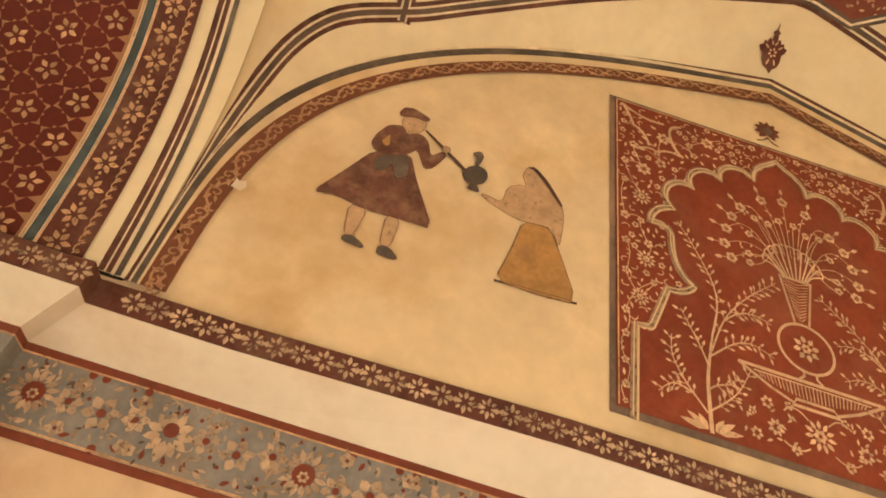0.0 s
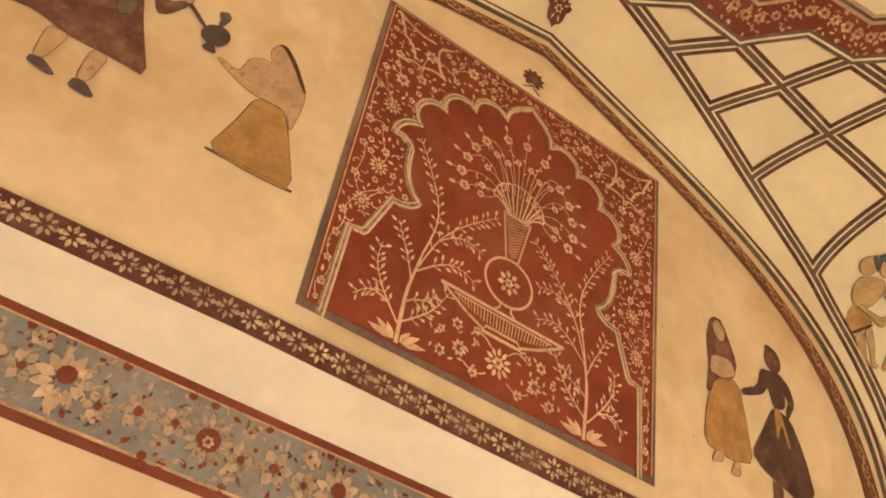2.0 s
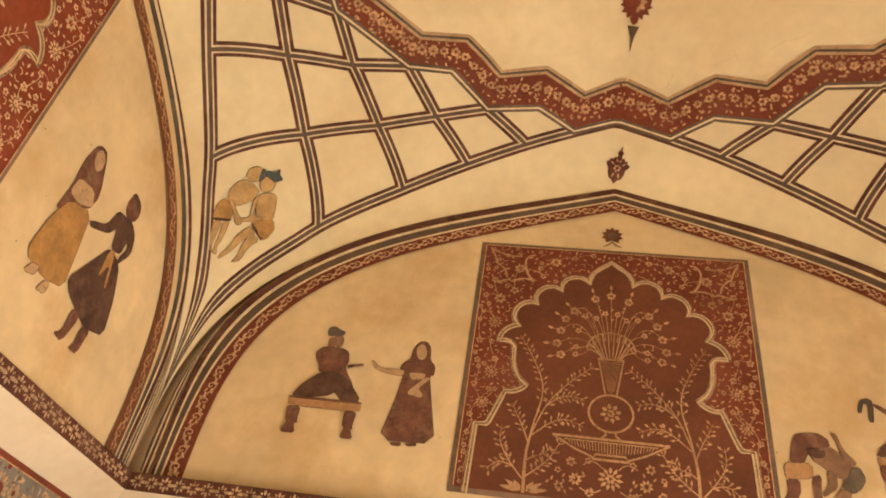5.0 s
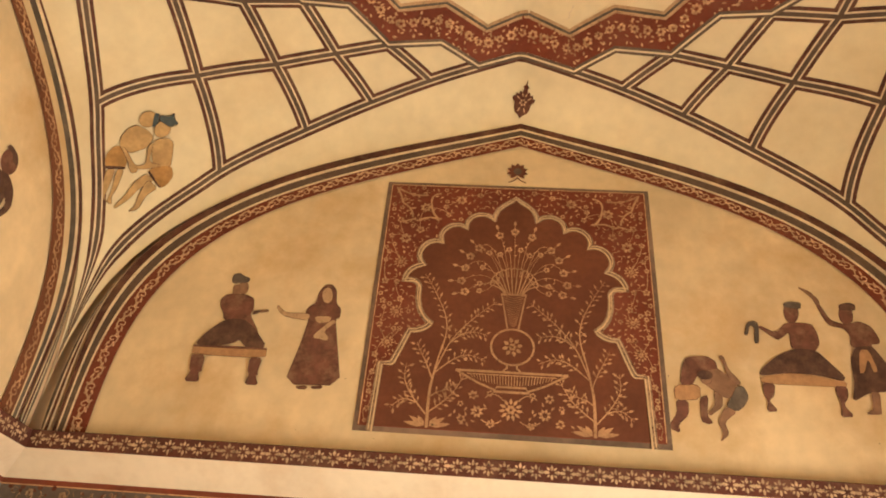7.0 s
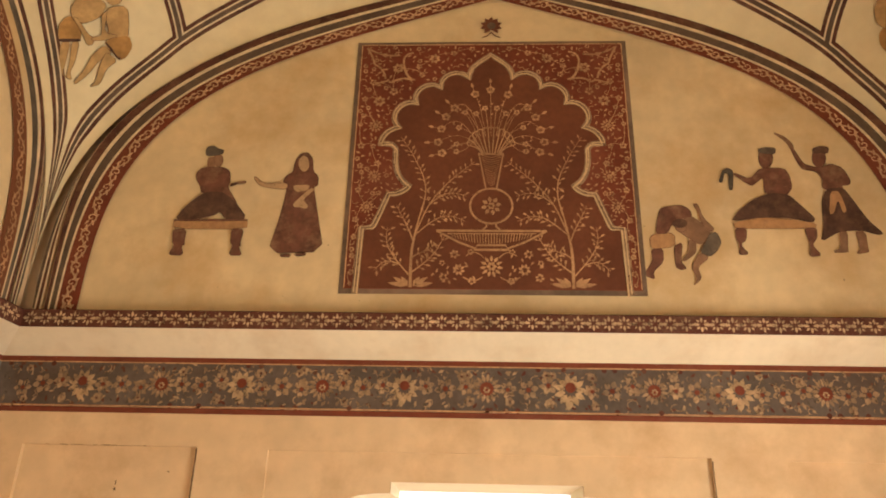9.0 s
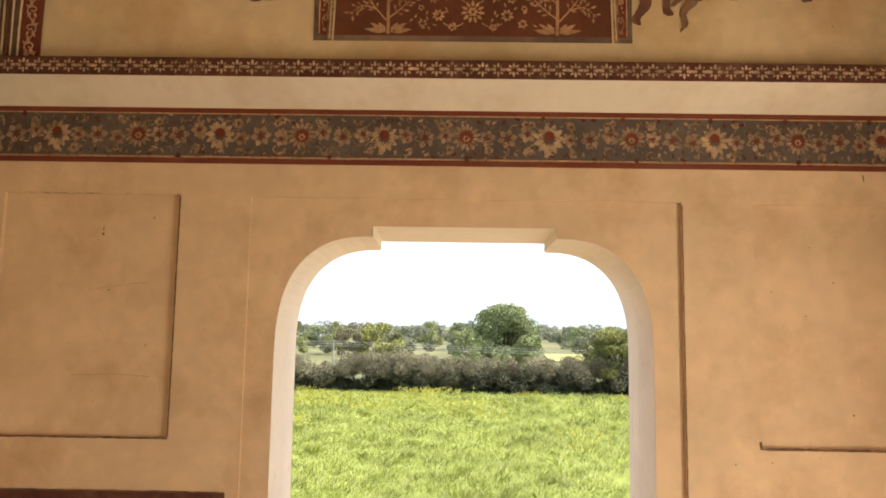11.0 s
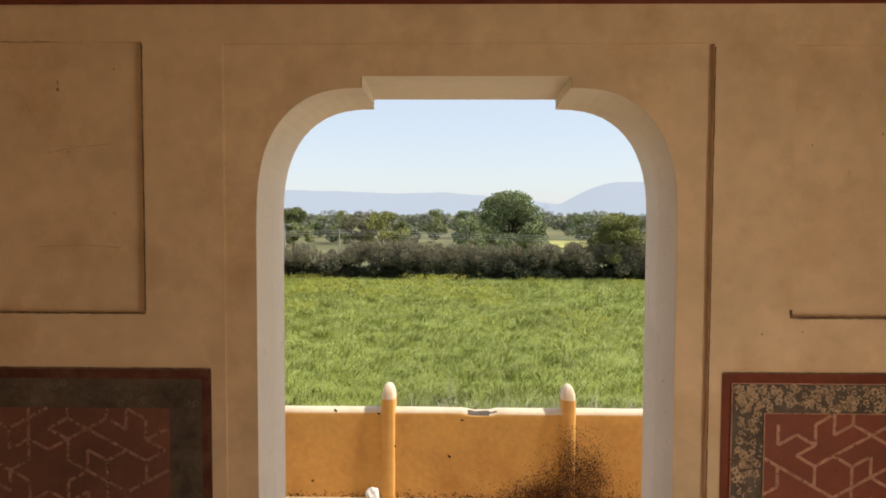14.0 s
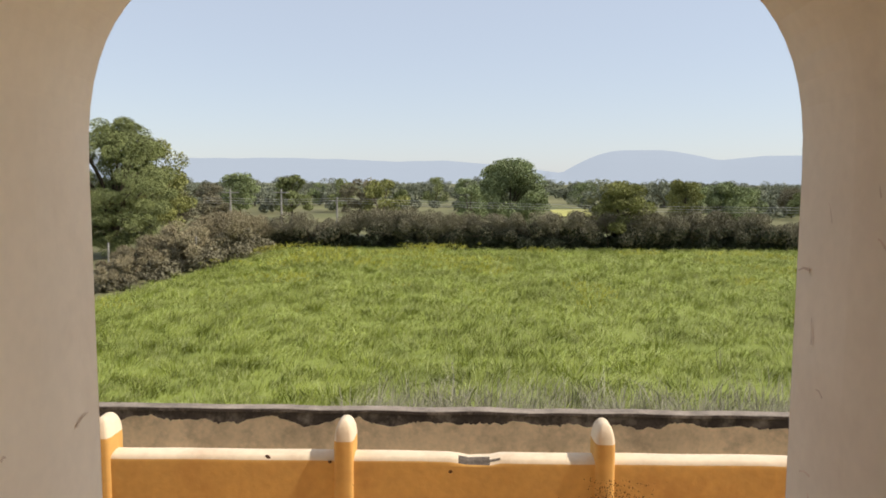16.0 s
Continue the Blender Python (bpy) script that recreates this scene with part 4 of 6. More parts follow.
    blooms = [(0.070, 0.985, 0.013), (0.140, 0.965, 0.014), (0.212, 0.940, 0.023), (0.270, 0.905, 0.013), (0.258, 0.868, 0.013), (0.348, 0.898, 0.024), (0.361, 0.793, 0.018), (0.440, 0.835, 0.015),
              (0.413, 0.751, 0.024), (0.467, 0.762, 0.013), (0.421, 0.645, 0.028), (0.468, 0.690, 0.012), (0.469, 0.563, 0.015), (0.425, 0.560, 0.012), (0.406, 0.489, 0.014), (0.414, 0.438, 0.027),
              (0.468, 0.480, 0.013), (0.468, 0.385, 0.013), (0.433, 0.318, 0.026), (0.395, 0.372, 0.011), (0.470, 0.270, 0.013), (0.471, 0.205, 0.012), (0.473, 0.135, 0.011), (0.472, 0.075, 0.012), (0.474, 0.035, 0.008)]
    grow = [(x * 1.055, 0.5 + (z - 0.5) * 1.06) for x, z in ring]
    blooms = [b for b in blooms if not inside(b[:2], ring)]
    spots = list(blooms) + [(0.345, 0.9, 0.05)]
    for tries in range(5200):
        x, z = rnd.uniform(0.0, 0.482), rnd.uniform(0.03, 0.995)
        if inside((x, z), grow):
            continue
        r = 0.0105 if tries < 2500 else 0.0075
        if all(math.hypot(x - a, z - b) > (r + q) * 0.98 for a, b, q in spots):
            spots.append((x, z, r))
    for k, (x, z, r) in enumerate(spots):
        kind = rnd.random()
        ang = rnd.random() * 6.28
        for s in (-1, 1):
            a = ang if s > 0 else math.pi - ang
            if k < len(blooms):
                if r > 0.025:
                    c.flower(s * x, z, r, 11, a, 0, 0.42, 0.7)
                    c.flower(s * x, z, r * 0.42, 6, a, 0, 0.2)
                else:
                    c.flower(s * x, z, r, 5 if r < 0.02 else 7, a, 0, 0.26, 0.9)
                if k:
                    p, q = blooms[k - 1], (x, z)
                    if math.dist(p[:2], q) < 0.13:
                        c.stroke([(s * m, n) for m, n in bez(p[:2], ((p[0] + x) / 2 + 0.02 * (-1) ** k, (p[1] + z) / 2 + 0.02), q, 6)], 0.0024)
            elif r > 0.04:
                continue
            elif r > 0.009 and kind < 0.4:
                c.stroke([(s * x + r * math.cos(a + b * 0.6), z + r * math.sin(a + b * 0.6) * 0.8) for b in range(6)], 0.0030)
            elif r > 0.009 and kind < 0.6:
                c.flower(s * x, z, r, 5, a, 0, 0.25)
            else:
                c.leaf(s * x - 0.8 * r * math.cos(a), z - 0.8 * r * math.sin(a), a, r * 1.8, r * 0.75)
    for s in (-1, 1):
        c.lift = 0.008
        for p, q, r, w in (((0.292, 0.968), (0.338, 0.962), (0.328, 0.910), 0.008), ((0.328, 0.910), (0.322, 0.865), (0.292, 0.842), 0.009), ((0.292, 0.842), (0.335, 0.862), (0.372, 0.832), 0.008),
                           ((0.372, 0.832), (0.392, 0.850), (0.432, 0.822), 0.007), ((0.395, 0.848), (0.400, 0.895), (0.440, 0.915), 0.008), ((0.440, 0.915), (0.448, 0.950), (0.472, 0.992), 0.008), ((0.345, 0.958), (0.410, 0.945), (0.472, 0.992), 0.008)):
            c.stroke([(s * x, z) for x, z in bez(p, q, r, 8)], w)
        for x, z, a in ((0.37, 0.925, 0.4), (0.385, 0.895, -0.3), (0.325, 0.878, 2.4), (0.372, 0.868, -1.2)):
            c.leaf(s * x, z, a if s > 0 else math.pi - a, 0.020, 0.008)
    c.done("spandrel_ornament", [line_mat], panel, "cream flowers on curling stems and small leaves")
    return panel


# two different paintings; the north one's darker reds also hold its dimmer light
garden_panel(north, wall_north, 2.556, 1.03, 1.03, RED_DEEP, ARCH_BROWN, PANEL_DIM, "red painted garden panel with a fountain vase under a cusped arch")
garden_panel(lambda s, t, l: west(s * (1 + 0.05 * (t - 3.06)) - 0.07 * (t - 3.06) - 0.005, t, l), wall_west, 2.548, 1.02, 1.035, RED, RED_ORANGE, PANEL_CREAM, "red painted garden panel with a fountain vase under a cusped arch")


def rosette(place, parent, s, t):
    c = Canvas(place, 0.004)
    for k in range(9):
        a = -math.pi / 2 + (k - 4) * 0.62 + math.pi
        c.leaf(s, t, a, 0.044, 0.024, 0)
    c.disc(s, t, 0.017, 10, 1)
    for q in (-1, 1):
        c.stroke(bez((s, t - 0.03), (s + q * 0.01, t - 0.05), (s + q * 0.035, t - 0.056), 5), 0.005, 0)
    c.done("rosette", [RED_BROWN, DULLBROWN], parent, "small dark painted rosette above the panel")


rosette(north, wall_north, 0.002, 3.662)
rosette(west, wall_west, -0.055, 3.655)


# painted figures: plain silhouettes, a single mesh each
def figure(place, parent, fit_s, fit_t, shapes, mats, label):
    """shapes: (material, points) in drawing units, y down; fit_s and fit_t set the drawing on the wall."""
    c = Canvas(place, 0.003)
    for i, (mat, pts) in enumerate(shapes):
        c.lift = 0.002 + 0.0005 * i - 0.0004 * mat
        soft = []                # corners a little rounded, as a brush leaves them
        for p, q in zip(pts, pts[1:] + pts[:1]):
            soft += [(p[0] * 0.82 + q[0] * 0.18, p[1] * 0.82 + q[1] * 0.18), (p[0] * 0.18 + q[0] * 0.82, p[1] * 0.18 + q[1] * 0.82)]
        shape = [(fit_s[0] * x + fit_s[1] * y + fit_s[2], fit_t[0] * x + fit_t[1] * y + fit_t[2]) for x, y in soft]
        c.poly(shape, mat)
        line = 0 if mat == 2 else 1
        c.lift = 0.00225 + 0.0005 * i - 0.0004 * line
        c.stroke(shape, 0.0016, line, closed=True)
    return c.done("painted_figure", mats, parent, label)


def blob(x, y, rx, ry, n=12):
    return [(x + rx * math.cos(i * math.tau / n), y + ry * math.sin(i * math.tau / n)) for i in range(n)]


FIG = [ROBE, ROBE_DARK, SKIN, OCHRE, GREY]
FIG_NORTH = [ROBE, ROBE_DARK, SKIN_DARK, BENCH, GREY]
bench_man = [(2, blob(345, 160, 28, 38)), (4, [(275, 115), (285, 85), (320, 78), (345, 95), (378, 105), (370, 128), (285, 140)]), (2, [(290, 150), (322, 140), (330, 205), (288, 205)]),
             (0, [(228, 235), (265, 200), (375, 200), (412, 220), (415, 275), (400, 310), (455, 398), (430, 405), (370, 335), (260, 345), (252, 300), (232, 270)]),
             (1, [(415, 290), (450, 282), (452, 294), (412, 308)]), (2, [(450, 282), (498, 275), (498, 288), (452, 294)]),
             (1, [(255, 350), (300, 335), (370, 335), (430, 375), (508, 475), (400, 485), (360, 440), (330, 460), (240, 478), (125, 482), (170, 420)]),
             (3, [(120, 480), (508, 478), (505, 530), (118, 530)]), (0, [(120, 480), (508, 478), (508, 488), (120, 490)]), (0, [(118, 530), (190, 530), (180, 600), (183, 612), (165, 615), (178, 663), (98, 663), (128, 612), (118, 600)]),
             (0, [(425, 530), (490, 530), (470, 600), (475, 615), (462, 618), (480, 663), (410, 663), (432, 612), (420, 600)])]
lady = [(0, [(750, 225), (765, 160), (800, 120), (835, 118), (860, 150), (858, 220), (886, 250), (880, 300), (858, 305), (870, 420), (895, 640), (608, 648), (680, 450), (720, 300), (693, 280), (715, 245)]),
        (2, blob(810, 180, 30, 45)), (2, [(748, 297), (838, 293), (830, 325), (770, 335), (752, 322)]), (2, [(840, 310), (868, 318), (800, 375), (828, 405), (815, 425), (775, 415), (748, 415), (745, 395)]),
        (2, [(720, 290), (700, 285), (590, 288), (550, 250), (540, 255), (560, 290), (600, 310), (700, 322), (722, 310)]), (0, [(670, 655), (728, 650), (725, 668), (680, 668)]), (0, [(745, 655), (805, 645), (805, 660), (760, 665)])]


figure(north, wall_north, (0.000682, 0.000093, -1.2476), (0, -0.000749, 3.186), bench_man, FIG_NORTH, "painted robed figure seated on a bench")
figure(north, wall_north, (0.000682, 0.000093, -1.2476), (0, -0.000749, 3.186), lady, FIG, "painted figure in a long brown gown")
wrestlers = [(0, [(85, 528), (135, 525), (140, 580), (100, 620), (110, 650), (60, 632), (95, 575)]), (0, [(180, 515), (215, 500), (212, 580), (238, 605), (215, 612), (190, 600)]), (3, [(75, 480), (110, 460), (180, 465), (185, 520), (85, 530)]),
             (0, [(105, 385), (120, 355), (200, 345), (240, 365), (250, 395), (190, 410), (165, 430), (150, 465), (98, 468)]), (2, [(285, 540), (330, 560), (280, 600), (300, 645), (265, 675), (280, 645), (255, 600)]),
             (2, [(235, 490), (270, 500), (272, 545), (225, 580), (215, 572), (245, 535)]), (2, [(170, 440), (240, 390), (290, 420), (330, 455), (320, 505), (280, 510), (230, 480)]), (2, [(250, 345), (270, 340), (295, 400), (345, 445), (330, 460), (290, 425), (275, 375)]),
             (4, [(325, 465), (355, 460), (376, 500), (360, 535), (330, 560), (285, 540), (310, 500)]), (2, blob(205, 445, 22, 16)), (1, blob(198, 425, 32, 18))]
seated = [(0, blob(560, 140, 32, 48)), (4, [(528, 100), (560, 92), (604, 95), (600, 125), (530, 118)]), (0, [(535, 185), (640, 185), (662, 220), (672, 270), (650, 305), (575, 300), (552, 290), (548, 225), (505, 262), (490, 260), (420, 215), (425, 205), (492, 235)]),
          (4, [(400, 185), (420, 200), (420, 282), (402, 282), (402, 215), (382, 205), (374, 250), (358, 248), (372, 195)]),
          (1, [(575, 295), (655, 300), (700, 340), (765, 400), (755, 418), (670, 400), (540, 395), (415, 415), (440, 375), (500, 325)]), (3, [(420, 418), (560, 395), (700, 410), (770, 422), (765, 442), (430, 445)]),
          (0, [(430, 442), (480, 442), (478, 490), (455, 510), (492, 548), (448, 552), (452, 510), (438, 490)]), (0, [(715, 440), (768, 440), (770, 480), (748, 510), (788, 552), (735, 557), (742, 512)])]
swordsman = [(0, blob(790, 140, 30, 44)), (1, [(762, 98), (800, 85), (834, 92), (830, 120), (765, 118)]), (0, [(790, 185), (840, 165), (890, 185), (920, 240), (915, 258), (880, 262), (890, 275), (815, 280), (798, 270), (800, 230), (775, 200), (718, 192), (700, 170), (668, 105), (682, 100), (715, 155), (730, 170)]),
             (2, [(668, 105), (650, 70), (585, 22), (640, 42), (678, 78), (682, 100)]), (1, [(812, 278), (885, 268), (930, 330), (985, 410), (1045, 462), (1020, 468), (950, 448), (860, 455), (785, 497), (800, 430), (793, 330)]),
             (3, [(830, 285), (870, 285), (900, 370), (880, 380), (862, 320), (845, 380), (822, 385)]), (2, [(862, 455), (895, 455), (893, 520), (895, 538), (830, 540), (865, 520)]), (2, [(925, 452), (968, 455), (975, 520), (978, 538), (925, 545), (945, 520)])]
for shp, lab in ((wrestlers, "painted pair of small wrestling figures"), (seated, "painted robed figure seated on a bench with a cloth"), (swordsman, "painted figure in a long coat raising a blade")):
    figure(north, wall_north, (0.000803, -0.000127, 0.5382), (0, -0.000903, 3.2017), shp, FIG_NORTH, lab)
smoker = [(2, blob(402, 105, 46, 44)), (0, [(346, 62), (365, 42), (400, 45), (460, 85), (455, 100), (400, 82), (352, 80)]),
          (0, [(270, 150), (310, 115), (360, 118), (375, 150), (430, 150), (455, 180), (462, 235), (510, 215), (522, 232), (470, 280), (440, 282), (415, 210), (385, 225), (330, 240), (265, 215), (250, 185)]),
          (3, [(300, 165), (318, 150), (318, 195), (300, 200), (285, 180)]), (0, [(265, 215), (390, 225), (415, 330), (470, 492), (380, 462), (250, 425), (150, 375), (72, 362), (170, 290)]),
          (4, [(270, 240), (385, 230), (385, 310), (340, 320), (330, 260), (300, 290), (262, 285)]), (2, [(195, 405), (255, 425), (215, 508), (185, 505)]), (2, [(315, 445), (365, 460), (335, 545), (300, 540)]),
          (4, [(183, 505), (215, 508), (255, 545), (240, 548), (180, 522)]), (4, [(298, 540), (332, 548), (360, 582), (345, 586), (290, 565)]),
          (1, [(440, 140), (448, 138), (590, 285), (580, 292)]), (4, blob(622, 308, 45, 36)), (4, [(615, 225), (645, 218), (657, 240), (635, 275), (622, 270), (630, 248)]), (4, [(600, 340), (625, 345), (635, 372), (588, 358)]), (2, blob(518, 215, 16, 14, 8))]
server = [(2, [(800, 300), (820, 272), (850, 272), (885, 310), (905, 375), (938, 415), (935, 470), (905, 560), (890, 500), (870, 485), (780, 465), (730, 440), (640, 375), (650, 368), (715, 400), (740, 345), (790, 335), (812, 345)]),
          (3, [(785, 466), (870, 488), (892, 520), (945, 735), (820, 705), (672, 650), (735, 560)]), (1, [(940, 735), (672, 655), (670, 648), (945, 728)]), (1, [(820, 272), (850, 272), (890, 320), (938, 415), (930, 420), (880, 330), (845, 282)])]
for shp, lab in ((smoker, "painted figure in a brown coat with a long water pipe"), (server, "painted veiled figure in an ochre skirt")):
    figure(west, wall_west, (0.000685, 0.000224, -1.3816), (0.000299, -0.000906, 3.1741), shp, FIG, lab)
pair_a = [(0, [(150, 105), (178, 40), (195, 32), (215, 50), (220, 205), (195, 260), (160, 250), (100, 290), (135, 190)]), (2, blob(195, 85, 16, 40)), (2, [(150, 160), (200, 190), (205, 250), (160, 250), (130, 215)]),
          (3, [(140, 240), (205, 270), (190, 400), (172, 530), (115, 505), (55, 430), (95, 310)]), (2, [(80, 460), (100, 470), (90, 500), (60, 488)]), (2, [(120, 510), (135, 520), (125, 555), (100, 540)])]
pair_b = [(0, blob(340, 215, 26, 48)), (1, [(325, 165), (338, 152), (362, 185), (365, 225), (350, 215), (345, 180)]), (1, [(290, 235), (318, 250), (345, 265), (365, 320), (362, 385), (320, 430), (325, 400), (345, 370), (340, 340), (325, 390), (290, 380), (295, 300), (270, 325), (210, 315), (205, 292), (260, 295)]),
          (1, [(290, 370), (330, 430), (335, 560), (325, 688), (260, 660), (235, 620), (195, 550), (180, 495), (230, 440)]), (0, [(215, 590), (240, 625), (200, 705), (172, 670), (195, 672)]), (0, [(250, 655), (280, 665), (250, 748), (225, 725), (238, 715)]), (3, [(285, 380), (305, 380), (300, 520), (290, 515), (296, 430), (262, 490)])]
for shp, lab in ((pair_a, "painted veiled figure in an ochre skirt"), (pair_b, "painted figure in a dark flared coat")):
    figure(west, wall_west, (0.001308, 0.000359, 0.4689), (0.00081, -0.000807, 3.0432), shp, FIG, lab)

# ---- vault painting ----


def on_vault(path, width, lift, mirror, crowd=16.5):
    """A painted ribbon on the vault along a path of (u, v); mirror maps it to one of the eight parts."""
    flat = resample(path, 0.015)
    pts = [mirror(u, v) for u, v in flat]
    mids = [vault_point(u, v) for u, v in pts]
    v, n = [], len(pts)
    for i, (u, w) in enumerate(pts):
        p = vault_point(u, w, lift)
        nrm = (p - mids[i]).normalized()
        tan = (mids[min(i + 1, n - 1)] - mids[max(i - 1, 0)]).normalized()
        # the ribbons narrow as they crowd into the vault's corners
        side = tan.cross(nrm).normalized() * width / 2 * min(1.0, (2 - sum(flat[i])) * crowd)
        v += [p + side, p - side]
    return v, [(2 * i, 2 * i + 1, 2 * i + 3, 2 * i + 2) for i in range(n - 1)]


def drift(u, v):
    """The painter's pattern sits a little off the vault's middle."""
    return u + 0.022 * min(1.0, (1 - abs(u)) / 0.2), v - 0.04 * min(1.0, (1 - abs(v)) / 0.3)


EIGHT = [lambda u, v, a=a, b=b, sw=sw: drift(a * (v if sw else u), b * (u if sw else v)) for a in (-1, 1) for b in (-1, 1) for sw in (0, 1)]
MARGIN = [(0.9995, 0.9995), (0.985, 0.995), (0.962, 0.988), (0.9135, 0.9865), (0.83, 0.983), (0.772, 0.975), (0.66, 0.965), (0.565, 0.955), (0.40, 0.930), (0.25, 0.907), (0.125, 0.893), (0.0, 0.882)]
SOUTH_WEST = [(0.9995, 0.9995), (0.980, 0.980), (0.955, 0.963), (0.910, 0.955), (0.860, 0.958), (0.800, 0.964), (0.735, 0.968), (0.66, 0.964)] + MARGIN[7:]
MARGIN, SOUTH_WEST = soften(MARGIN), soften(SOUTH_WEST)
SOUTH_SIDE = (0, 4)
LATTICE = [[(0.975, 0.772), (0.805, 0.805), (0.627, 0.820), (0.482, 0.820), (0.352, 0.818)], [(0.955, 0.565), (0.820, 0.627), (0.678, 0.678), (0.545, 0.700)],
           [(0.930, 0.400), (0.820, 0.482), (0.700, 0.545)], [(0.907, 0.25), (0.818, 0.352)]]
ZIG_OUT = [(0.0, 0.882), (0.125, 0.893), (0.220, 0.830), (0.352, 0.818), (0.440, 0.722), (0.545, 0.700), (0.6225, 0.6225)]
ZIG_IN = [(0.0, 0.790), (0.105, 0.815), (0.205, 0.745), (0.320, 0.742), (0.400, 0.648), (0.510, 0.628), (0.569, 0.569)]


def ribbons(name, paths, width, lift, mat, label=""):
    v, f = [], []
    for path in paths:
        for i, m in enumerate(EIGHT):
            if path is MARGIN and i in SOUTH_SIDE:
                continue             # that edge is painted on the arch between the bays
            a, b = on_vault(SOUTH_WEST if path is MARGIN and i == 1 else path, width, lift, m, 60.0 if i == 1 else 16.5)
            k = len(v)
            v += a
            f += [tuple(i + k for i in q) for q in b]
    return mesh_object(name, v, f, mat, ceiling, label)


for w, l, m, nm, lab in ((0.056, 0.003, STRAP_EDGE, "lattice_strap", "dark brown painted lattice straps"), (0.029, 0.005, LINE_CREAM, "lattice_pale_line", ""), (0.016, 0.007, STRAP, "lattice_core", "")):
    ribbons(nm, [MARGIN] + LATTICE, w, l, m, lab)

# red zigzag band
zv, zf = [], []
for m in EIGHT:
    a, b = [], []
    for (p, q), (r, s) in zip(zip(ZIG_OUT, ZIG_OUT[1:]), zip(ZIG_IN, ZIG_IN[1:])):
        for i in range(4):
            k = i / 4
            a.append((p[0] + (q[0] - p[0]) * k, p[1] + (q[1] - p[1]) * k))
            b.append((r[0] + (s[0] - r[0]) * k, r[1] + (s[1] - r[1]) * k))
    a.append(ZIG_OUT[-1])
    b.append(ZIG_IN[-1])
    base = len(zv)
    for (x0, y0), (x1, y1) in zip(a, b):
        for k in (0, 0.5, 1):
            zv.append(vault_point(*m(x0 + (x1 - x0) * k, y0 + (y1 - y0) * k), 0.0035))
    for i in range(len(a) - 1):
        for j in (0, 1):
            zf.append((base + 3 * i + j, base + 3 * i + j + 1, base + 3 * i + j + 4, base + 3 * i + j + 3))
mesh_object("zigzag_band", zv, zf, RED_DEEP, ceiling, "deep red zigzag band with cream flowers")
for w, l, m, nm in ((0.034, 0.005, SKIN, "zigzag_edge"), (0.010, 0.0065, GREY, "zigzag_line")):
    ribbons(nm, [ZIG_IN], w, l, m)
ribbons("zigzag_dark_edge", [ZIG_OUT], 0.030, 0.0075, DULLBROWN)
ribbons("zigzag_pale_line", [ZIG_OUT], 0.008, 0.0085, LINE_CREAM)


def flat_on_vault(u0, v0):
    """A place() for small motifs round a point of the vault; t runs towards the vault's middle. Points are carried out from the room on to the curve."""
    p = vault_point(u0, v0, 0.001)
    nrm = (p - vault_point(u0, v0)).normalized()
    up = Vector((-u0, -v0, 0)) if abs(u0) + abs(v0) > 0.01 else Vector((0, 1, 0))
    up = (up - nrm * up.dot(nrm)).normalized()
    side = up.cross(nrm).normalized()
    eye = Vector((0, YC, 2.0))

    def place(s, t, l):
        d = p + side * s + up * t - eye
        lo, hi = 0.6, 1.3
        for _ in range(18):
            k = (lo + hi) / 2
            q = eye + d * k
            u, v = vault_uv(q)
            if abs(u) < 1 and abs(v) < 1 and q.z < vault_z(u, v):
                lo = k
            else:
                hi = k
        return eye + d * lo - d.normalized() * (l + 0.002)
    return place


fl = []
for m in EIGHT:
    for (p, q), (r, s) in zip(zip(ZIG_OUT, ZIG_OUT[1:]), zip(ZIG_IN, ZIG_IN[1:])):
        for k in (0.12, 0.37, 0.62, 0.87):
            a = (p[0] + (q[0] - p[0]) * k, p[1] + (q[1] - p[1]) * k)
            b = (r[0] + (s[0] - r[0]) * k, r[1] + (s[1] - r[1]) * k)
            fl.append((m(a[0] * 0.45 + b[0] * 0.55, a[1] * 0.45 + b[1] * 0.55), 1))
            for h in (0.3, 0.72):
                fl.append((m(a[0] * (1 - h) + b[0] * h + rnd.uniform(0.01, 0.02), a[1] * (1 - h) + b[1] * h), 0))
cv, cf, ci = [], [], []
for (u, v), big in fl:
    c = Canvas(flat_on_vault(u, v), 0.005)
    if big:
        c.flower(0, 0, rnd.uniform(0.017, 0.024), rnd.choice((5, 6, 8)), rnd.random() * 6, 0, 0.25)
    for k in range(3 if not big else 2):
        a = rnd.random() * 6.28
        c.leaf(0.024 * math.cos(a) * (1 if big else 0.4), 0.024 * math.sin(a) * (1 if big else 0.4), a + 0.6, 0.018, 0.008)
    k = len(cv)
    cv += c.v
    cf += [tuple(i + k for i in q) for q in c.f]
mesh_object("zigzag_ornament", cv, cf, CREAM_DIM, ceiling)


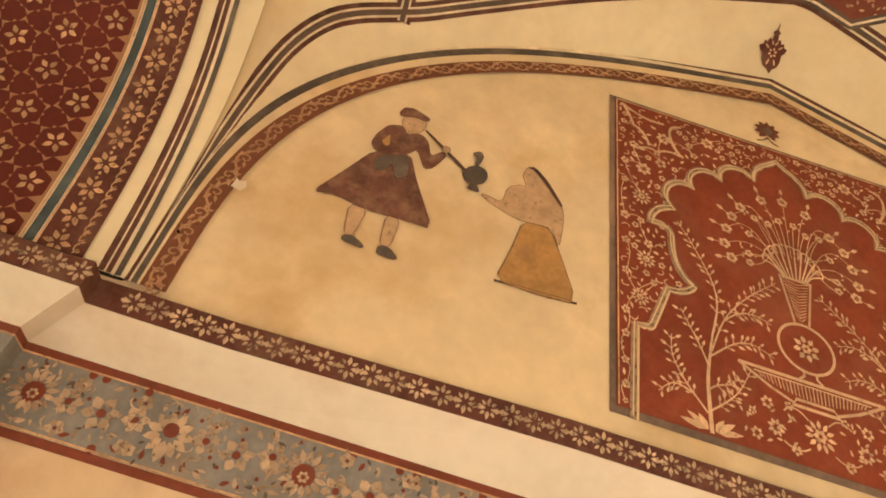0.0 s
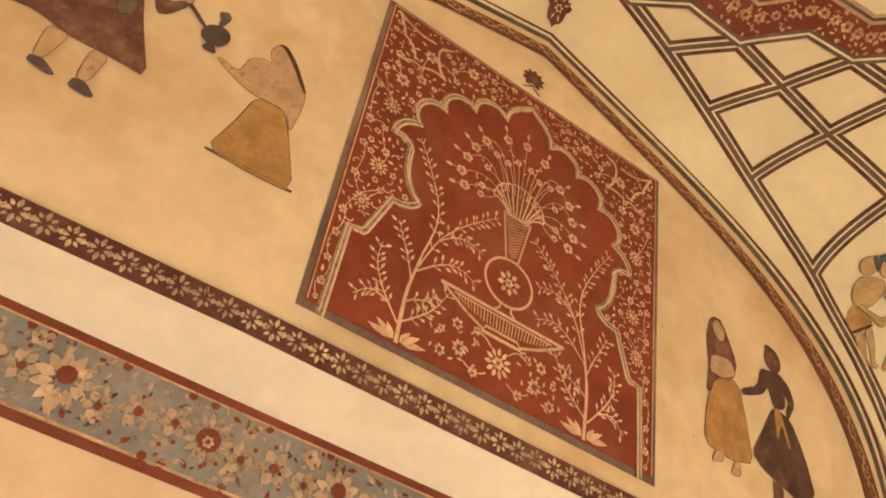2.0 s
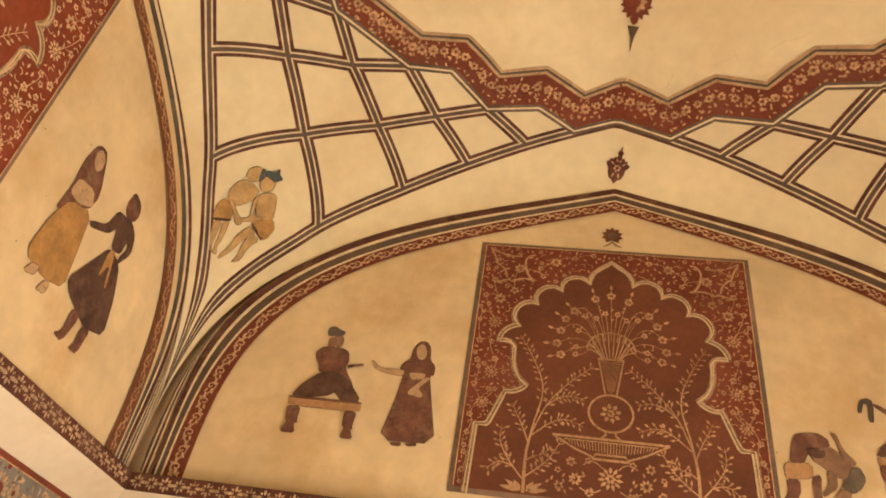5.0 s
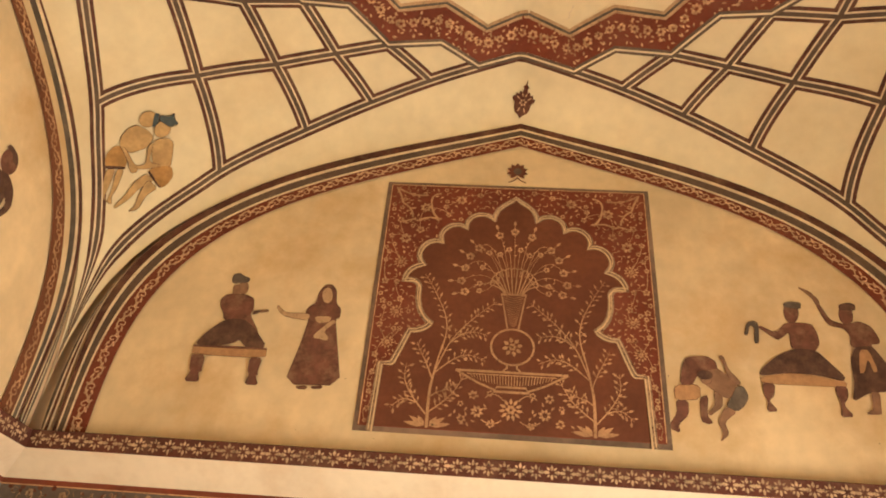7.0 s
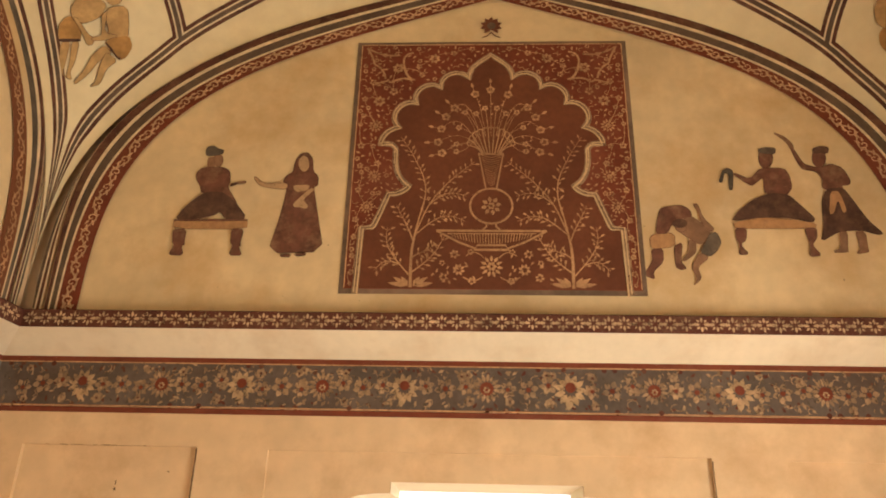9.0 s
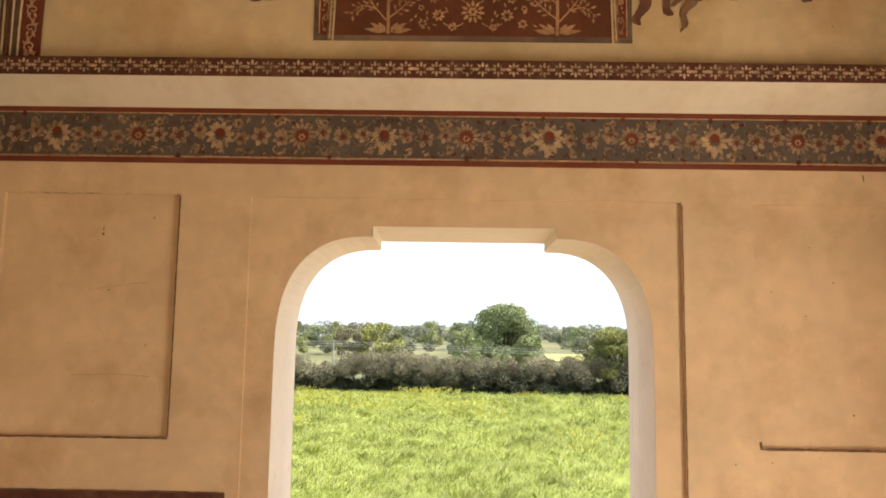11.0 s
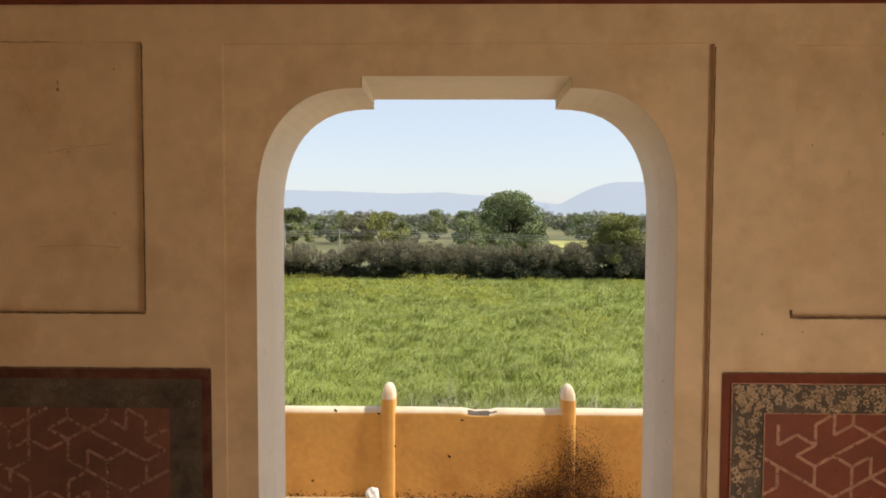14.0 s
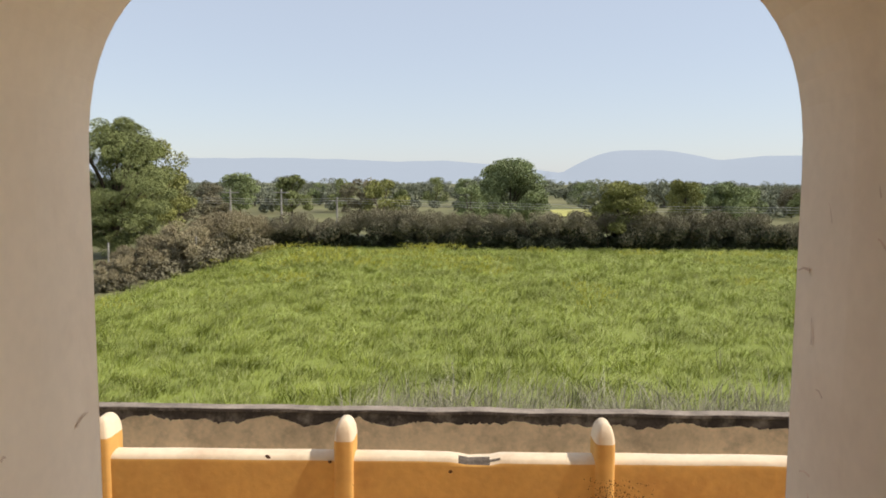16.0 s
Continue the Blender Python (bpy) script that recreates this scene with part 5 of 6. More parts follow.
def cartouche(u, v):
    c = Canvas(flat_on_vault(u, v), 0.004)
    half = [(0.0, -0.070), (0.010, -0.056), (0.026, -0.046), (0.034, -0.028), (0.036, -0.006), (0.046, 0.004), (0.050, 0.016), (0.038, 0.022), (0.036, 0.034), (0.026, 0.030), (0.020, 0.044), (0.011, 0.040), (0.008, 0.056), (0.014, 0.064), (0.004, 0.072), (0.0, 0.098)]
    c.poly(half + [(-x, z) for x, z in reversed(half[1:-1])], 0)
    c.lift = 0.0075
    c.flower(0, -0.002, 0.017, 6, 0.3, 1, 0.35, 0.7)
    for q in (-1, 1):
        c.leaf(q * 0.008, -0.022, -math.pi / 2 + q * 0.35, 0.024, 0.007, 1)
        c.leaf(q * 0.016, 0.010, math.pi / 2 - q * 0.9, 0.022, 0.007, 1)
        c.leaf(q * 0.003, 0.022, math.pi / 2 - q * 0.5, 0.018, 0.006, 1)
    c.done("cartouche", [MAROON, PANEL_CREAM], ceiling, "small dark red painted bud motif over the arch")


for u, v in ((0.020, 0.9675), (-0.968, -0.025), (0.968, 0.0)):
    cartouche(u, v)

# central medallion and its pendants

def pendant(u, v):
    c = Canvas(flat_on_vault(u, v), 0.004)
    # local t points to the middle
    for k in range(9):
        a = math.pi * (-0.15 + 1.3 * k / 8)
        c.leaf(0, 0.055, a + math.pi, 0.062, 0.034, 0)
    c.disc(0, 0.075, 0.055, 14, 0)
    c.leaf(0, 0.02, -math.pi / 2, 0.045, 0.035, 0)
    c.lift = 0.0055
    c.flower(0, 0.065, 0.040, 8, 0.2, 1, 0.3)
    c.lift = 0.004
    c.poly([(-0.022, -0.028), (0.022, -0.028), (0.008, -0.075), (0.0, -0.135), (-0.006, -0.075)], 2)
    c.done("vault_pendant", [RED_DEEP, CREAM_DIM, DULLBROWN], ceiling, "dark red painted flower pendant on the vault's crown")


for u, v in ((0.020, 0.60), (-0.60, 0.0), (0.60, 0.0), (0.0, -0.60)):
    pendant(u, v)

# hairline cracks near the crown
for u, v, dx, dy in ((0.20, 0.69, 0.16, 0.05), (0.27, 0.66, -0.05, 0.10), (0.13, 0.72, -0.04, -0.07), (0.33, 0.62, 0.12, 0.02), (-0.25, 0.45, 0.1, 0.06)):
    c = Canvas(flat_on_vault(u, v), 0.001)
    pts = [(0.0, 0.0)]
    for k in range(9):
        pts.append((pts[-1][0] + dx / 9 + rnd.uniform(-0.008, 0.008), pts[-1][1] + dy / 9 + rnd.uniform(-0.008, 0.008)))
    c.stroke(pts, 0.0022, 0, taper=True)
    c.done("crack", [SCUFF], ceiling, "hairline crack in the plaster")

# painted pair in the corner of the lattice
BODY = material("tawny_body_paint", (0.50, 0.31, 0.13), 0.8, 0.25, 14.0, 60, 0.0, stain=(0.34, 0.19, 0.08), stain_amount=0.5, stain_scale=20)
duo = [(0, [(135, 342), (180, 342), (165, 420), (150, 470), (190, 500), (170, 492), (135, 465), (130, 430)]), (0, [(185, 342), (222, 342), (205, 430), (185, 465), (195, 502), (165, 487), (180, 430)]),
       (2, [(125, 270), (150, 240), (200, 238), (228, 280), (225, 340), (130, 337), (120, 300)]), (1, [(128, 328), (225, 332), (225, 342), (130, 340)]),
       (0, [(335, 358), (375, 395), (310, 430), (270, 480), (210, 522), (205, 508), (250, 460), (280, 400)]), (0, [(345, 385), (400, 425), (350, 460), (325, 525), (275, 535), (305, 510), (315, 450)]),
       (0, [(345, 200), (400, 192), (430, 210), (438, 260), (442, 325), (390, 330), (350, 310), (335, 260), (325, 230)]), (2, [(395, 322), (445, 320), (465, 365), (440, 410), (410, 425), (335, 355), (350, 335)]),
       (1, [(335, 348), (345, 350), (415, 416), (405, 424)]), (0, [(235, 140), (290, 160), (330, 190), (310, 240), (235, 270), (180, 250), (168, 205), (195, 160)]), (0, [(180, 240), (205, 245), (255, 310), (285, 330), (282, 355), (255, 360), (225, 300)]),
       (0, [(310, 230), (335, 215), (330, 290), (345, 310), (400, 318), (340, 338), (270, 340), (275, 325), (320, 320)]), (0, blob(280, 110, 42, 38)), (3, [(305, 82), (328, 80), (332, 130), (308, 150)]),
       (0, blob(360, 152, 40, 40)), (3, [(333, 86), (380, 92), (400, 70), (407, 100), (434, 122), (395, 140), (350, 120), (334, 110)])]
for sx, slide in ((-1, 0.028), (1, 0.13)):
    figure(flat_on_vault(sx * 0.905, 0.905), ceiling, (0.000679, 0.0002317, -0.3228 + slide), (0.000337, -0.00084, 0.156), duo, [BODY, ROBE_DARK, OCHRE, TEAL], "painted pair of small grappling figures in tawny and ochre")

# soffit of the arch to the next bay: flower border and red star pattern
arc = [0.0]
for a, b in zip(soff, soff[1:]):
    arc.append(arc[-1] + math.dist(a, b))


def on_soffit(s, t, l):
    """s along the arch from its west foot, t away from the vault."""
    i = 0
    while i < len(arc) - 2 and arc[i + 1] < s:
        i += 1
    k = (s - arc[i]) / (arc[i + 1] - arc[i])
    x, z = soff[i][0] + (soff[i + 1][0] - soff[i][0]) * k, soff[i][1] + (soff[i + 1][1] - soff[i][1]) * k
    dx, dz = soff[i + 1][0] - soff[i][0], soff[i + 1][1] - soff[i][1]
    q = math.hypot(dx, dz)
    t -= 0.050 * (1 - min(1.0, s / 0.75))
    return (x + dz / q * l, SOFF_Y0 - t, z - dx / q * l)


steps = [arc[-1] * i / 90 for i in range(91)]
for nm, t0, t1, m, l in (("soffit_border", 0.145, 0.245, MAROON, 0.003), ("soffit_orange_line", 0.245, 0.251, PANEL_CREAM, 0.003), ("soffit_teal_line", 0.253, 0.274, TEAL, 0.003), ("soffit_orange_line", 0.276, 0.282, PANEL_CREAM, 0.003),
                         ("soffit_star_ground", 0.284, 0.70, STAR_CREAM, 0.003), ("soffit_line", 0.058, 0.071, GREY, 0.003), ("soffit_line", 0.071, 0.079, LINE_CREAM, 0.003), ("soffit_line", 0.079, 0.090, STRAP_EDGE, 0.003),
                         ("soffit_line", 0.090, 0.094, LINE_CREAM, 0.003), ("soffit_line", 0.094, 0.108, STRAP_EDGE, 0.003)):
    c = Canvas(on_soffit, l)
    c.between([(s, t0) for s in steps], [(s, t1) for s in steps])
    c.done(nm, [m], wall_south)
c = Canvas(on_soffit, 0.0045)
s = 0.03
while s < 1.6:
    c.flower(s, 0.208, 0.031, 6, math.pi / 6, 0, 0.2, 0.62)
    for q in (-1, 1):
        c.leaf(s + 0.0375 + q * 0.002, 0.208, (0.0 if q > 0 else math.pi), 0.011, 0.008)
    for q in (0.0, 0.025, 0.050):
        c.stroke([(s + q + 0.011 * math.cos(b * 0.7), 0.163 + 0.008 * math.sin(b * 0.7)) for b in range(7)], 0.0032)
        c.leaf(s + q, 0.160, 2.6, 0.02, 0.007)
    s += 0.075
c.done("soffit_flower_row", [CREAM_DIM], wall_south)
c = Canvas(on_soffit, 0.0045)
L = 0.118                        # from flower to flower of the star pattern
for i in range(-1, 18):
    for j in range(0, 5):
        s, t = 0.03 + i * L + (L / 2 if j % 2 else 0), 0.330 + j * L * 0.866
        if not 0.02 < s < 1.75:
            continue
        c.lift = 0.0045
        # dark six-lobed cell with a cream flower
        c.poly([(s + L * (0.39 if k % 2 == 0 else 0.345) * math.cos(k * math.pi / 6), t + max(0.286 - t, L * (0.39 if k % 2 == 0 else 0.345) * math.sin(k * math.pi / 6))) for k in range(12)], 0)
        # two dark pentagons beside the middle of each line to a neighbour
        for k in range(3):
            a = k * math.pi / 3
            for q in (-1, 1):
                px, pt = s + L / 2 * math.cos(a) - q * L * 0.178 * math.sin(a), t + L / 2 * math.sin(a) + q * L * 0.178 * math.cos(a)
                turn = a + q * math.pi / 2 + math.pi
                if 0.305 < pt < 0.67:
                    c.poly([(px + L * 0.190 * math.cos(turn + m * math.tau / 5), pt + L * 0.190 * math.sin(turn + m * math.tau / 5)) for m in range(5)], 0)
        c.lift = 0.006
        c.flower(s, t, 0.030, 5, 0.3 + i, 1, 0.2, 0.55)
c.done("star_ornament", [STAR_RED, CREAM_DIM], wall_south, "dark red cells and cream flowers of the star pattern")

# ---- dado panels, dirt, edge shade and marks on the north wall ----


def dado(s, worn):
    sg = 1 if s > 0 else -1

    def on(x, z, l):
        return (sg * x, Y_N - l, z)
    c = Canvas(on, 0.002)
    c.poly([(0.736, 0.25), (1.55, 0.25), (1.55, 1.116), (0.736, 1.116)])
    d = c.done("dado_panel", [MAROON if worn else RED_DEEP], wall_north, "worn brown painted dado panel" if worn else "red painted dado panel with strapwork and a flowered border")
    c = Canvas(on, 0.0035)
    c.poly([(0.764, 0.27), (1.52, 0.27), (1.52, 1.088), (0.764, 1.088)])
    c.done("dado_border", [GRIMY if worn else GREY], d)
    c = Canvas(on, 0.005)
    x0, x1, z0, z1 = 0.858, 1.44, 0.35, 1.002
    c.poly([(x0, z0), (x1, z0), (x1, z1), (x0, z1)])
    c.done("dado_field", [BRICK_DARK if worn else BRICKRED], d)
    c = Canvas(on, 0.0065)
    w = 0.0095

    def clip(a, b):
        pts = [(a[0] + (b[0] - a[0]) * i / 24, a[1] + (b[1] - a[1]) * i / 24) for i in range(25)]
        keep = [p for p in pts if x0 < p[0] < x1 and z0 < p[1] < z1]
        if len(keep) > 1:
            c.stroke([keep[0], keep[-1]], w)
    # strapwork on a grid of triangles: columns kx apart, rows kz apart, turned six times about a star
    kx, kz = (0.0575, 0.0310) if worn else (0.0530, 0.0305)
    sx, sz = x0 + (0.357 if worn else 7.75 * 0.0530), z1 - 6 * kz
    chains = (((0, 1), (0, 3), (1, 2), (2, 3), (2, 1), (3, 0), (3, 2), (4, 1), (5, 2), (6, 3), (7, 4), (8, 3)), ((2, 3), (1, 4), (2, 5), (3, 4), (5, 2), (6, 1), (7, 2), (6, 3)),
              ((2, 5), (2, 7), (3, 8), (4, 7), (4, 5), (3, 4)), ((4, 5), (5, 4), (5, 6), (6, 5), (6, 3)), ((-1, 4), (0, 5), (2, 7)), ((0, 5), (0, 7), (-1, 8)), ((4, 1), (4, -1)), ((6, 1), (6, -1)))
    drawn = set()
    for chain in chains:
        for p, q in zip(chain, chain[1:]):
            ends = [((e[0] - 7) * 0.866, (6 - e[1]) * 0.5) for e in (p, q)]
            for k in range(6):
                cs, sn = math.cos(k * math.pi / 3), math.sin(k * math.pi / 3)
                a, b = [(e[0] * cs - e[1] * sn, e[0] * sn + e[1] * cs) for e in ends]
                key = tuple(sorted((round(e[0] * 20), round(e[1] * 20)) for e in (a, b)))
                if key in drawn:
                    continue
                drawn.add(key)
                clip((sx + a[0] / 0.866 * kx, sz + a[1] * 2 * kz), (sx + b[0] / 0.866 * kx, sz + b[1] * 2 * kz))
    if not worn:
        c.stroke([(0.764, 0.27), (0.764, 1.088), (1.52, 1.088)], 0.004)
        c.stroke([(x0, z0), (x0, z1), (x1, z1)], 0.004)
    c.done("dado_strapwork", [WORN_LINE if worn else PINKLINE], d, "faded pink strapwork lines")
    c = Canvas(on, 0.005)
    for k in range(760 if not worn else 160):
        if rnd.random() < 0.45:
            x, z = rnd.uniform(0.775, 0.848), rnd.uniform(0.3, 1.08)
        else:
            x, z = rnd.uniform(0.775, 1.5), rnd.uniform(1.012, 1.08)
        if rnd.random() < 0.35:
            c.flower(x, z, rnd.uniform(0.007, 0.014), rnd.choice((5, 6, 8)), rnd.random() * 6, 0, 0.25)
        else:
            c.leaf(x, z, rnd.random() * 6.28, 0.013, 0.005)
    c.done("dado_ornament", [FRIEZE_DIM if not worn else GREY], d)


dado(-1, True)
dado(1, False)


def ragged(name, pts, w, lift=0.001, y=0.0, mat=GRIME_SHADE, label="dark line of dirt and step shade along the panel's edge"):
    c = Canvas(lambda s, t, l: (s, y - l, t), lift)
    line = resample(pts, 0.012)
    left = [(x + rnd.uniform(-0.0006, 0.0006), z + rnd.uniform(-0.0006, 0.0006)) for x, z in line]
    k = len(c.v)
    for i, (x, z) in enumerate(left):
        a, b = line[max(i - 1, 0)], line[min(i + 1, len(line) - 1)]
        q = math.dist(a, b) or 1
        h = w / 2 * rnd.uniform(0.65, 1.15)
        c.v += [c.place(x - (b[1] - a[1]) / q * h, z + (b[0] - a[0]) / q * h, lift), c.place(x + (b[1] - a[1]) / q * h, z - (b[0] - a[0]) / q * h, lift)]
    for i in range(len(left) - 1):
        c.f.append((k + 2 * i, k + 2 * i + 1, k + 2 * i + 3, k + 2 * i + 2))
        c.i.append(0)
    c.done(name, [mat], wall_north, label)


# recess edges: shade of the steps drawn as dark lines, with ledge dirt
ragged("grime", [(-0.925, 2.05), (-0.925, 1.284)], 0.005)
ragged("grime", [(-0.925, 1.279), (-1.49, 1.279)], 0.006)
ragged("grime", [(0.926, 1.30), (0.928, 1.277), (1.49, 1.277)], 0.008)
ragged("grime", [(0.698, 2.04), (0.698, 0.3)], 0.004)
ragged("grime", [(-0.737, 1.118), (-1.54, 1.118)], 0.005, 0.004)
ragged("grime", [(0.737, 1.118), (1.54, 1.118)], 0.004, 0.004)
ragged("grime", [(-1.175, 1.95), (-1.175, 1.935)], 0.003, 0.001, 0.014)
ragged("grime", [(-1.175, 1.927), (-1.175, 1.918)], 0.007, 0.001, 0.014)
ragged("grime", [(1.28, 2.146), (1.282, 2.125)], 0.004)
for k in range(9):
    x = rnd.uniform(-1.48, -0.96)
    ragged("grime", [(x, 2.056), (x + rnd.uniform(0.01, 0.05), 2.055)], 0.0028, mat=CRACK, label="brown dashes along the panel's upper edge")
ragged("crack", [(-1.21, 1.742), (-1.1, 1.76), (-1.02, 1.768)], 0.0016, 0.001, 0.014, CRACK, "faint crack in the plaster")
ragged("crack", [(-1.25, 1.47), (-1.1, 1.475), (-1.0, 1.468)], 0.0016, 0.001, 0.014, CRACK, "faint crack in the plaster")

# small holes and specks in the plaster
for place, parent, box, count in ((north_low, wall_north, (-1.5, 1.5, 1.15, 2.15), 26), (north, wall_north, (-1.2, 1.2, 2.52, 2.9), 10), (west, wall_west, (-1.2, 1.0, 2.52, 3.2), 14)):
    c = Canvas(place, 0.0012)
    for k in range(count):
        x, z = rnd.uniform(box[0], box[1]), rnd.uniform(box[2], box[3])
        if place is north_low and abs(x) < 0.75:
            continue
        r = rnd.uniform(0.001, 0.003)
        c.poly([(x + r * rnd.uniform(0.6, 1.3) * math.cos(a), z + r * rnd.uniform(0.6, 1.5) * math.sin(a)) for a in (0, 1, 2, 3, 4, 5)])
    c.done("plaster_pit", [GRIME_SHADE], parent, "small dark pits and specks in the plaster")
c = Canvas(west, 0.012)
c.poly([(-1.425, 2.80), (-1.40, 2.795), (-1.392, 2.812), (-1.398, 2.828), (-1.412, 2.822), (-1.422, 2.828)])
c.done("plaster_chip", [COVE], wall_west, "white chip in the arch border")
# scuffs on the reveal
for sx in (-1, 1):
    c = Canvas(lambda s, t, l, sx=sx: (sx * (0.605 * (1 + 0.055 * s) - 0.004 - l), s, t), 0.001)
    for k in range(26 if sx > 0 else 9):
        y, z = rnd.uniform(0.05, 0.36), rnd.gauss(1.35, 0.22) if sx > 0 else rnd.gauss(1.0, 0.15)
        a = rnd.uniform(-0.5, 0.5) + (1.4 if rnd.random() < 0.4 else 0)
        d = rnd.uniform(0.01, 0.05)
        c.stroke([(y, z), (y + d * 0.5 * math.cos(a), z + d * 0.5 * math.sin(a) + 0.004), (y + d * math.cos(a), z + d * math.sin(a))], rnd.uniform(0.002, 0.007), 0, taper=True)
    c.done("scuff", [SCUFF], wall_north, "faint reddish scuff marks on the reveal")

# ---- terrace ----
bm = box_bm(-9, 0.40, FLOOR - 0.35, 9, 1.86, FLOOR - 0.004)
terrace = tagged(part("terrace", bm, TERRACE, None), "sunlit lime-plastered terrace along the pavilion, grimy at the wall's foot", "terrace", kind="structure")

parapet = tagged(new("parapet"), "low ochre-yellow parapet with a rounded cap coloured pale as in sun, standing on the terrace", "parapet")
parapet.location = (0, 1.72, FLOOR - 0.004)
PZ = 0.530 - FLOOR + 0.004
# wall panels between the posts, with slightly wavy faces
posts = [-4.18 + 0.95 * i + (0.055 if i == 3 else 0.0) for i in range(10)]


def parapet_wall():
    v, f = [], []
    n = 240
    prof = [(-0.045, 0.0), (-0.047, 0.2), (-0.046, PZ - 0.030), (-0.046, PZ - 0.020), (-0.045, PZ - 0.012), (-0.041, PZ - 0.002), (-0.032, PZ + 0.004), (-0.015, PZ + 0.008), (0.012, PZ + 0.008), (0.030, PZ - 0.01), (0.034, 0.0)]
    m = len(prof)
    for i in range(n + 1):
        x = -4.6 + 9.2 * i / n
        chip = max(0.0, 1 - ((x - 0.105) / 0.075) ** 2)
        for y, z in prof:
            w = 0.004 * noise.noise((x * 3, y * 9, z * 5))
            d = 0.014 * math.sqrt(chip) * (1 + 0.6 * noise.noise((x * 40, 0, 0))) if (z > PZ - 0.015 and y < 0.02) else 0.0
            v.append((x, y + w * 0.7 + d * 0.5, z + w - d))
    for i in range(n):
        for j in range(m - 1):
            a = i * m + j
            f.append((a, a + m, a + m + 1, a + 1))
    ix = []
    for i in range(n):
        x = -4.6 + 9.2 * (i + 0.5) / n
        for j in range(m - 1):
            ix.append(2 if abs(x - 0.105) < 0.072 and (3 if abs(x - 0.11) < 0.035 else 4 if abs(x - 0.105) < 0.055 else 5) <= j <= (6 if abs(x - 0.10) < 0.05 else 5) else 1 if j >= 4 and j < 9 else 0)
    return v, f, ix


pv, pf, ix = parapet_wall()
mesh_object("parapet_wall", pv, pf, [YELLOWWALL, PARTOP_SUNLIT, MORTAR], parapet, smooth=True, indices=ix)


def post_mesh():
    """Square post with rounded corners and a blunt domed head."""
    v, f = [], []
    ring = 24
    levels = [(0.0, 1.0), (0.25, 1.0), (0.505, 1.0), (0.530, 0.985), (0.550, 0.93), (0.567, 0.84), (0.581, 0.70), (0.592, 0.52), (0.599, 0.32), (0.602, 0.10)]
    for z, k in levels:
        for i in range(ring):
            a = i * math.tau / ring
            x = math.copysign(abs(math.cos(a)) ** 0.42, math.cos(a)) * 0.038 * k
            y = math.copysign(abs(math.sin(a)) ** 0.42, math.sin(a)) * 0.062 * (0.4 + 0.6 * k)
            w = 0.002 * noise.noise((x * 20, y * 20, z * 7))
            v.append((x + w, y + w, z))
    for l in range(len(levels) - 1):
        for i in range(ring):
            j = (i + 1) % ring
            f.append((l * ring + i, l * ring + j, (l + 1) * ring + j, (l + 1) * ring + i))
    f.append(tuple((len(levels) - 1) * ring + i for i in range(ring)))
    ix = [1 if q // ring >= 3 else 0 for q in range(len(f))]
    return v, f, ix


pv, pf, ix = post_mesh()
first = mesh_object("post", pv, pf, [YELLOWWALL, PARTOP_SUNLIT], parapet, smooth=True, indices=ix)
first.location = (posts[0], 0.0, 0.0)
for x in posts[1:]:
    o = first.copy()
    scene.collection.objects.link(o)
    o.location = (x, 0.0, 0.0)

# black mould creeping up around one post
cm = Canvas(lambda s, t, l: (s, -0.050 - l - 0.0195 * (0.525 < s < 0.605), t), 0.002)
for k in range(10500):
    mx, mz, dx, dz = rnd.choice(((0.50, 0.08, 0.075, 0.085), (0.672, 0.15, 0.060, 0.095), (0.675, 0.12, 0.055, 0.07), (0.58, 0.02, 0.19, 0.06), (0.57, 0.16, 0.03, 0.12), (0.42, 0.03, 0.10, 0.03)))
    x, z = rnd.gauss(mx, dx), abs(rnd.gauss(mz, dz))
    if z < 0.40:
        cm.disc(x, z + 0.003, rnd.uniform(0.0005, 0.0023), 5, 0, rnd.uniform(0.8, 2.6))
for k in range(700):
    x = rnd.uniform(-1.4, 1.4)
    cm.disc(x, abs(rnd.gauss(0, 0.014)) + 0.003, rnd.uniform(0.002, 0.006), 5, 0, 0.6)
for x, z in ((-0.345, 0.28), (-0.365, 0.40), (-0.352, 0.365), (-0.06, 0.23), (-0.055, 0.225), (0.01, 0.42), (-0.43, 0.452), (-0.66, 0.47), (-0.655, 0.466), (-0.78, 0.09)):
    cm.disc(x, z, 0.008, 6, 0, 0.8)
cm.done("mould_stain", [MOULD], parapet, "black mould stains at the parapet's foot")

# crumpled cup on the terrace
bm = bmesh.new()
bmesh.ops.create_icosphere(bm, subdivisions=3, radius=0.038)
for q in bm.verts:
    d = 1 + 0.35 * noise.noise(q.co * 38)
    q.co = Vector((q.co.x * d, q.co.y * d * 0.8, q.co.z * d * 1.1 + 0.036))
cup = part("crumpled_plastic_cup", bm, PAPER, None)
cup.location = (-0.452, 1.61, FLOOR - 0.002)
tagged(cup, "crumpled white plastic cup lying at the parapet's foot", "litter")

# ---- land ----
GZ = -3.2
gv, gf = [], []
rings = [12.0 * 1.16 ** i for i in range(44)]
seg = 64
gv.append((0, 30, GZ))
for r in rings:
    for i in range(seg):
        a = i * math.tau / seg
        gv.append((r * math.cos(a), 30 + r * math.sin(a), GZ + (0.25 * noise.noise((r * math.cos(a) * 0.02, r * math.sin(a) * 0.02, 0.0)) if r > 70 else 0)))
for i in range(seg):
    gf.append((0, 1 + i, 1 + (i + 1) % seg))
for l in range(len(rings) - 1):
    for i in range(seg):
        j = (i + 1) % seg
        gf.append((1 + l * seg + i, 1 + (l + 1) * seg + i, 1 + (l + 1) * seg + j, 1 + l * seg + j))
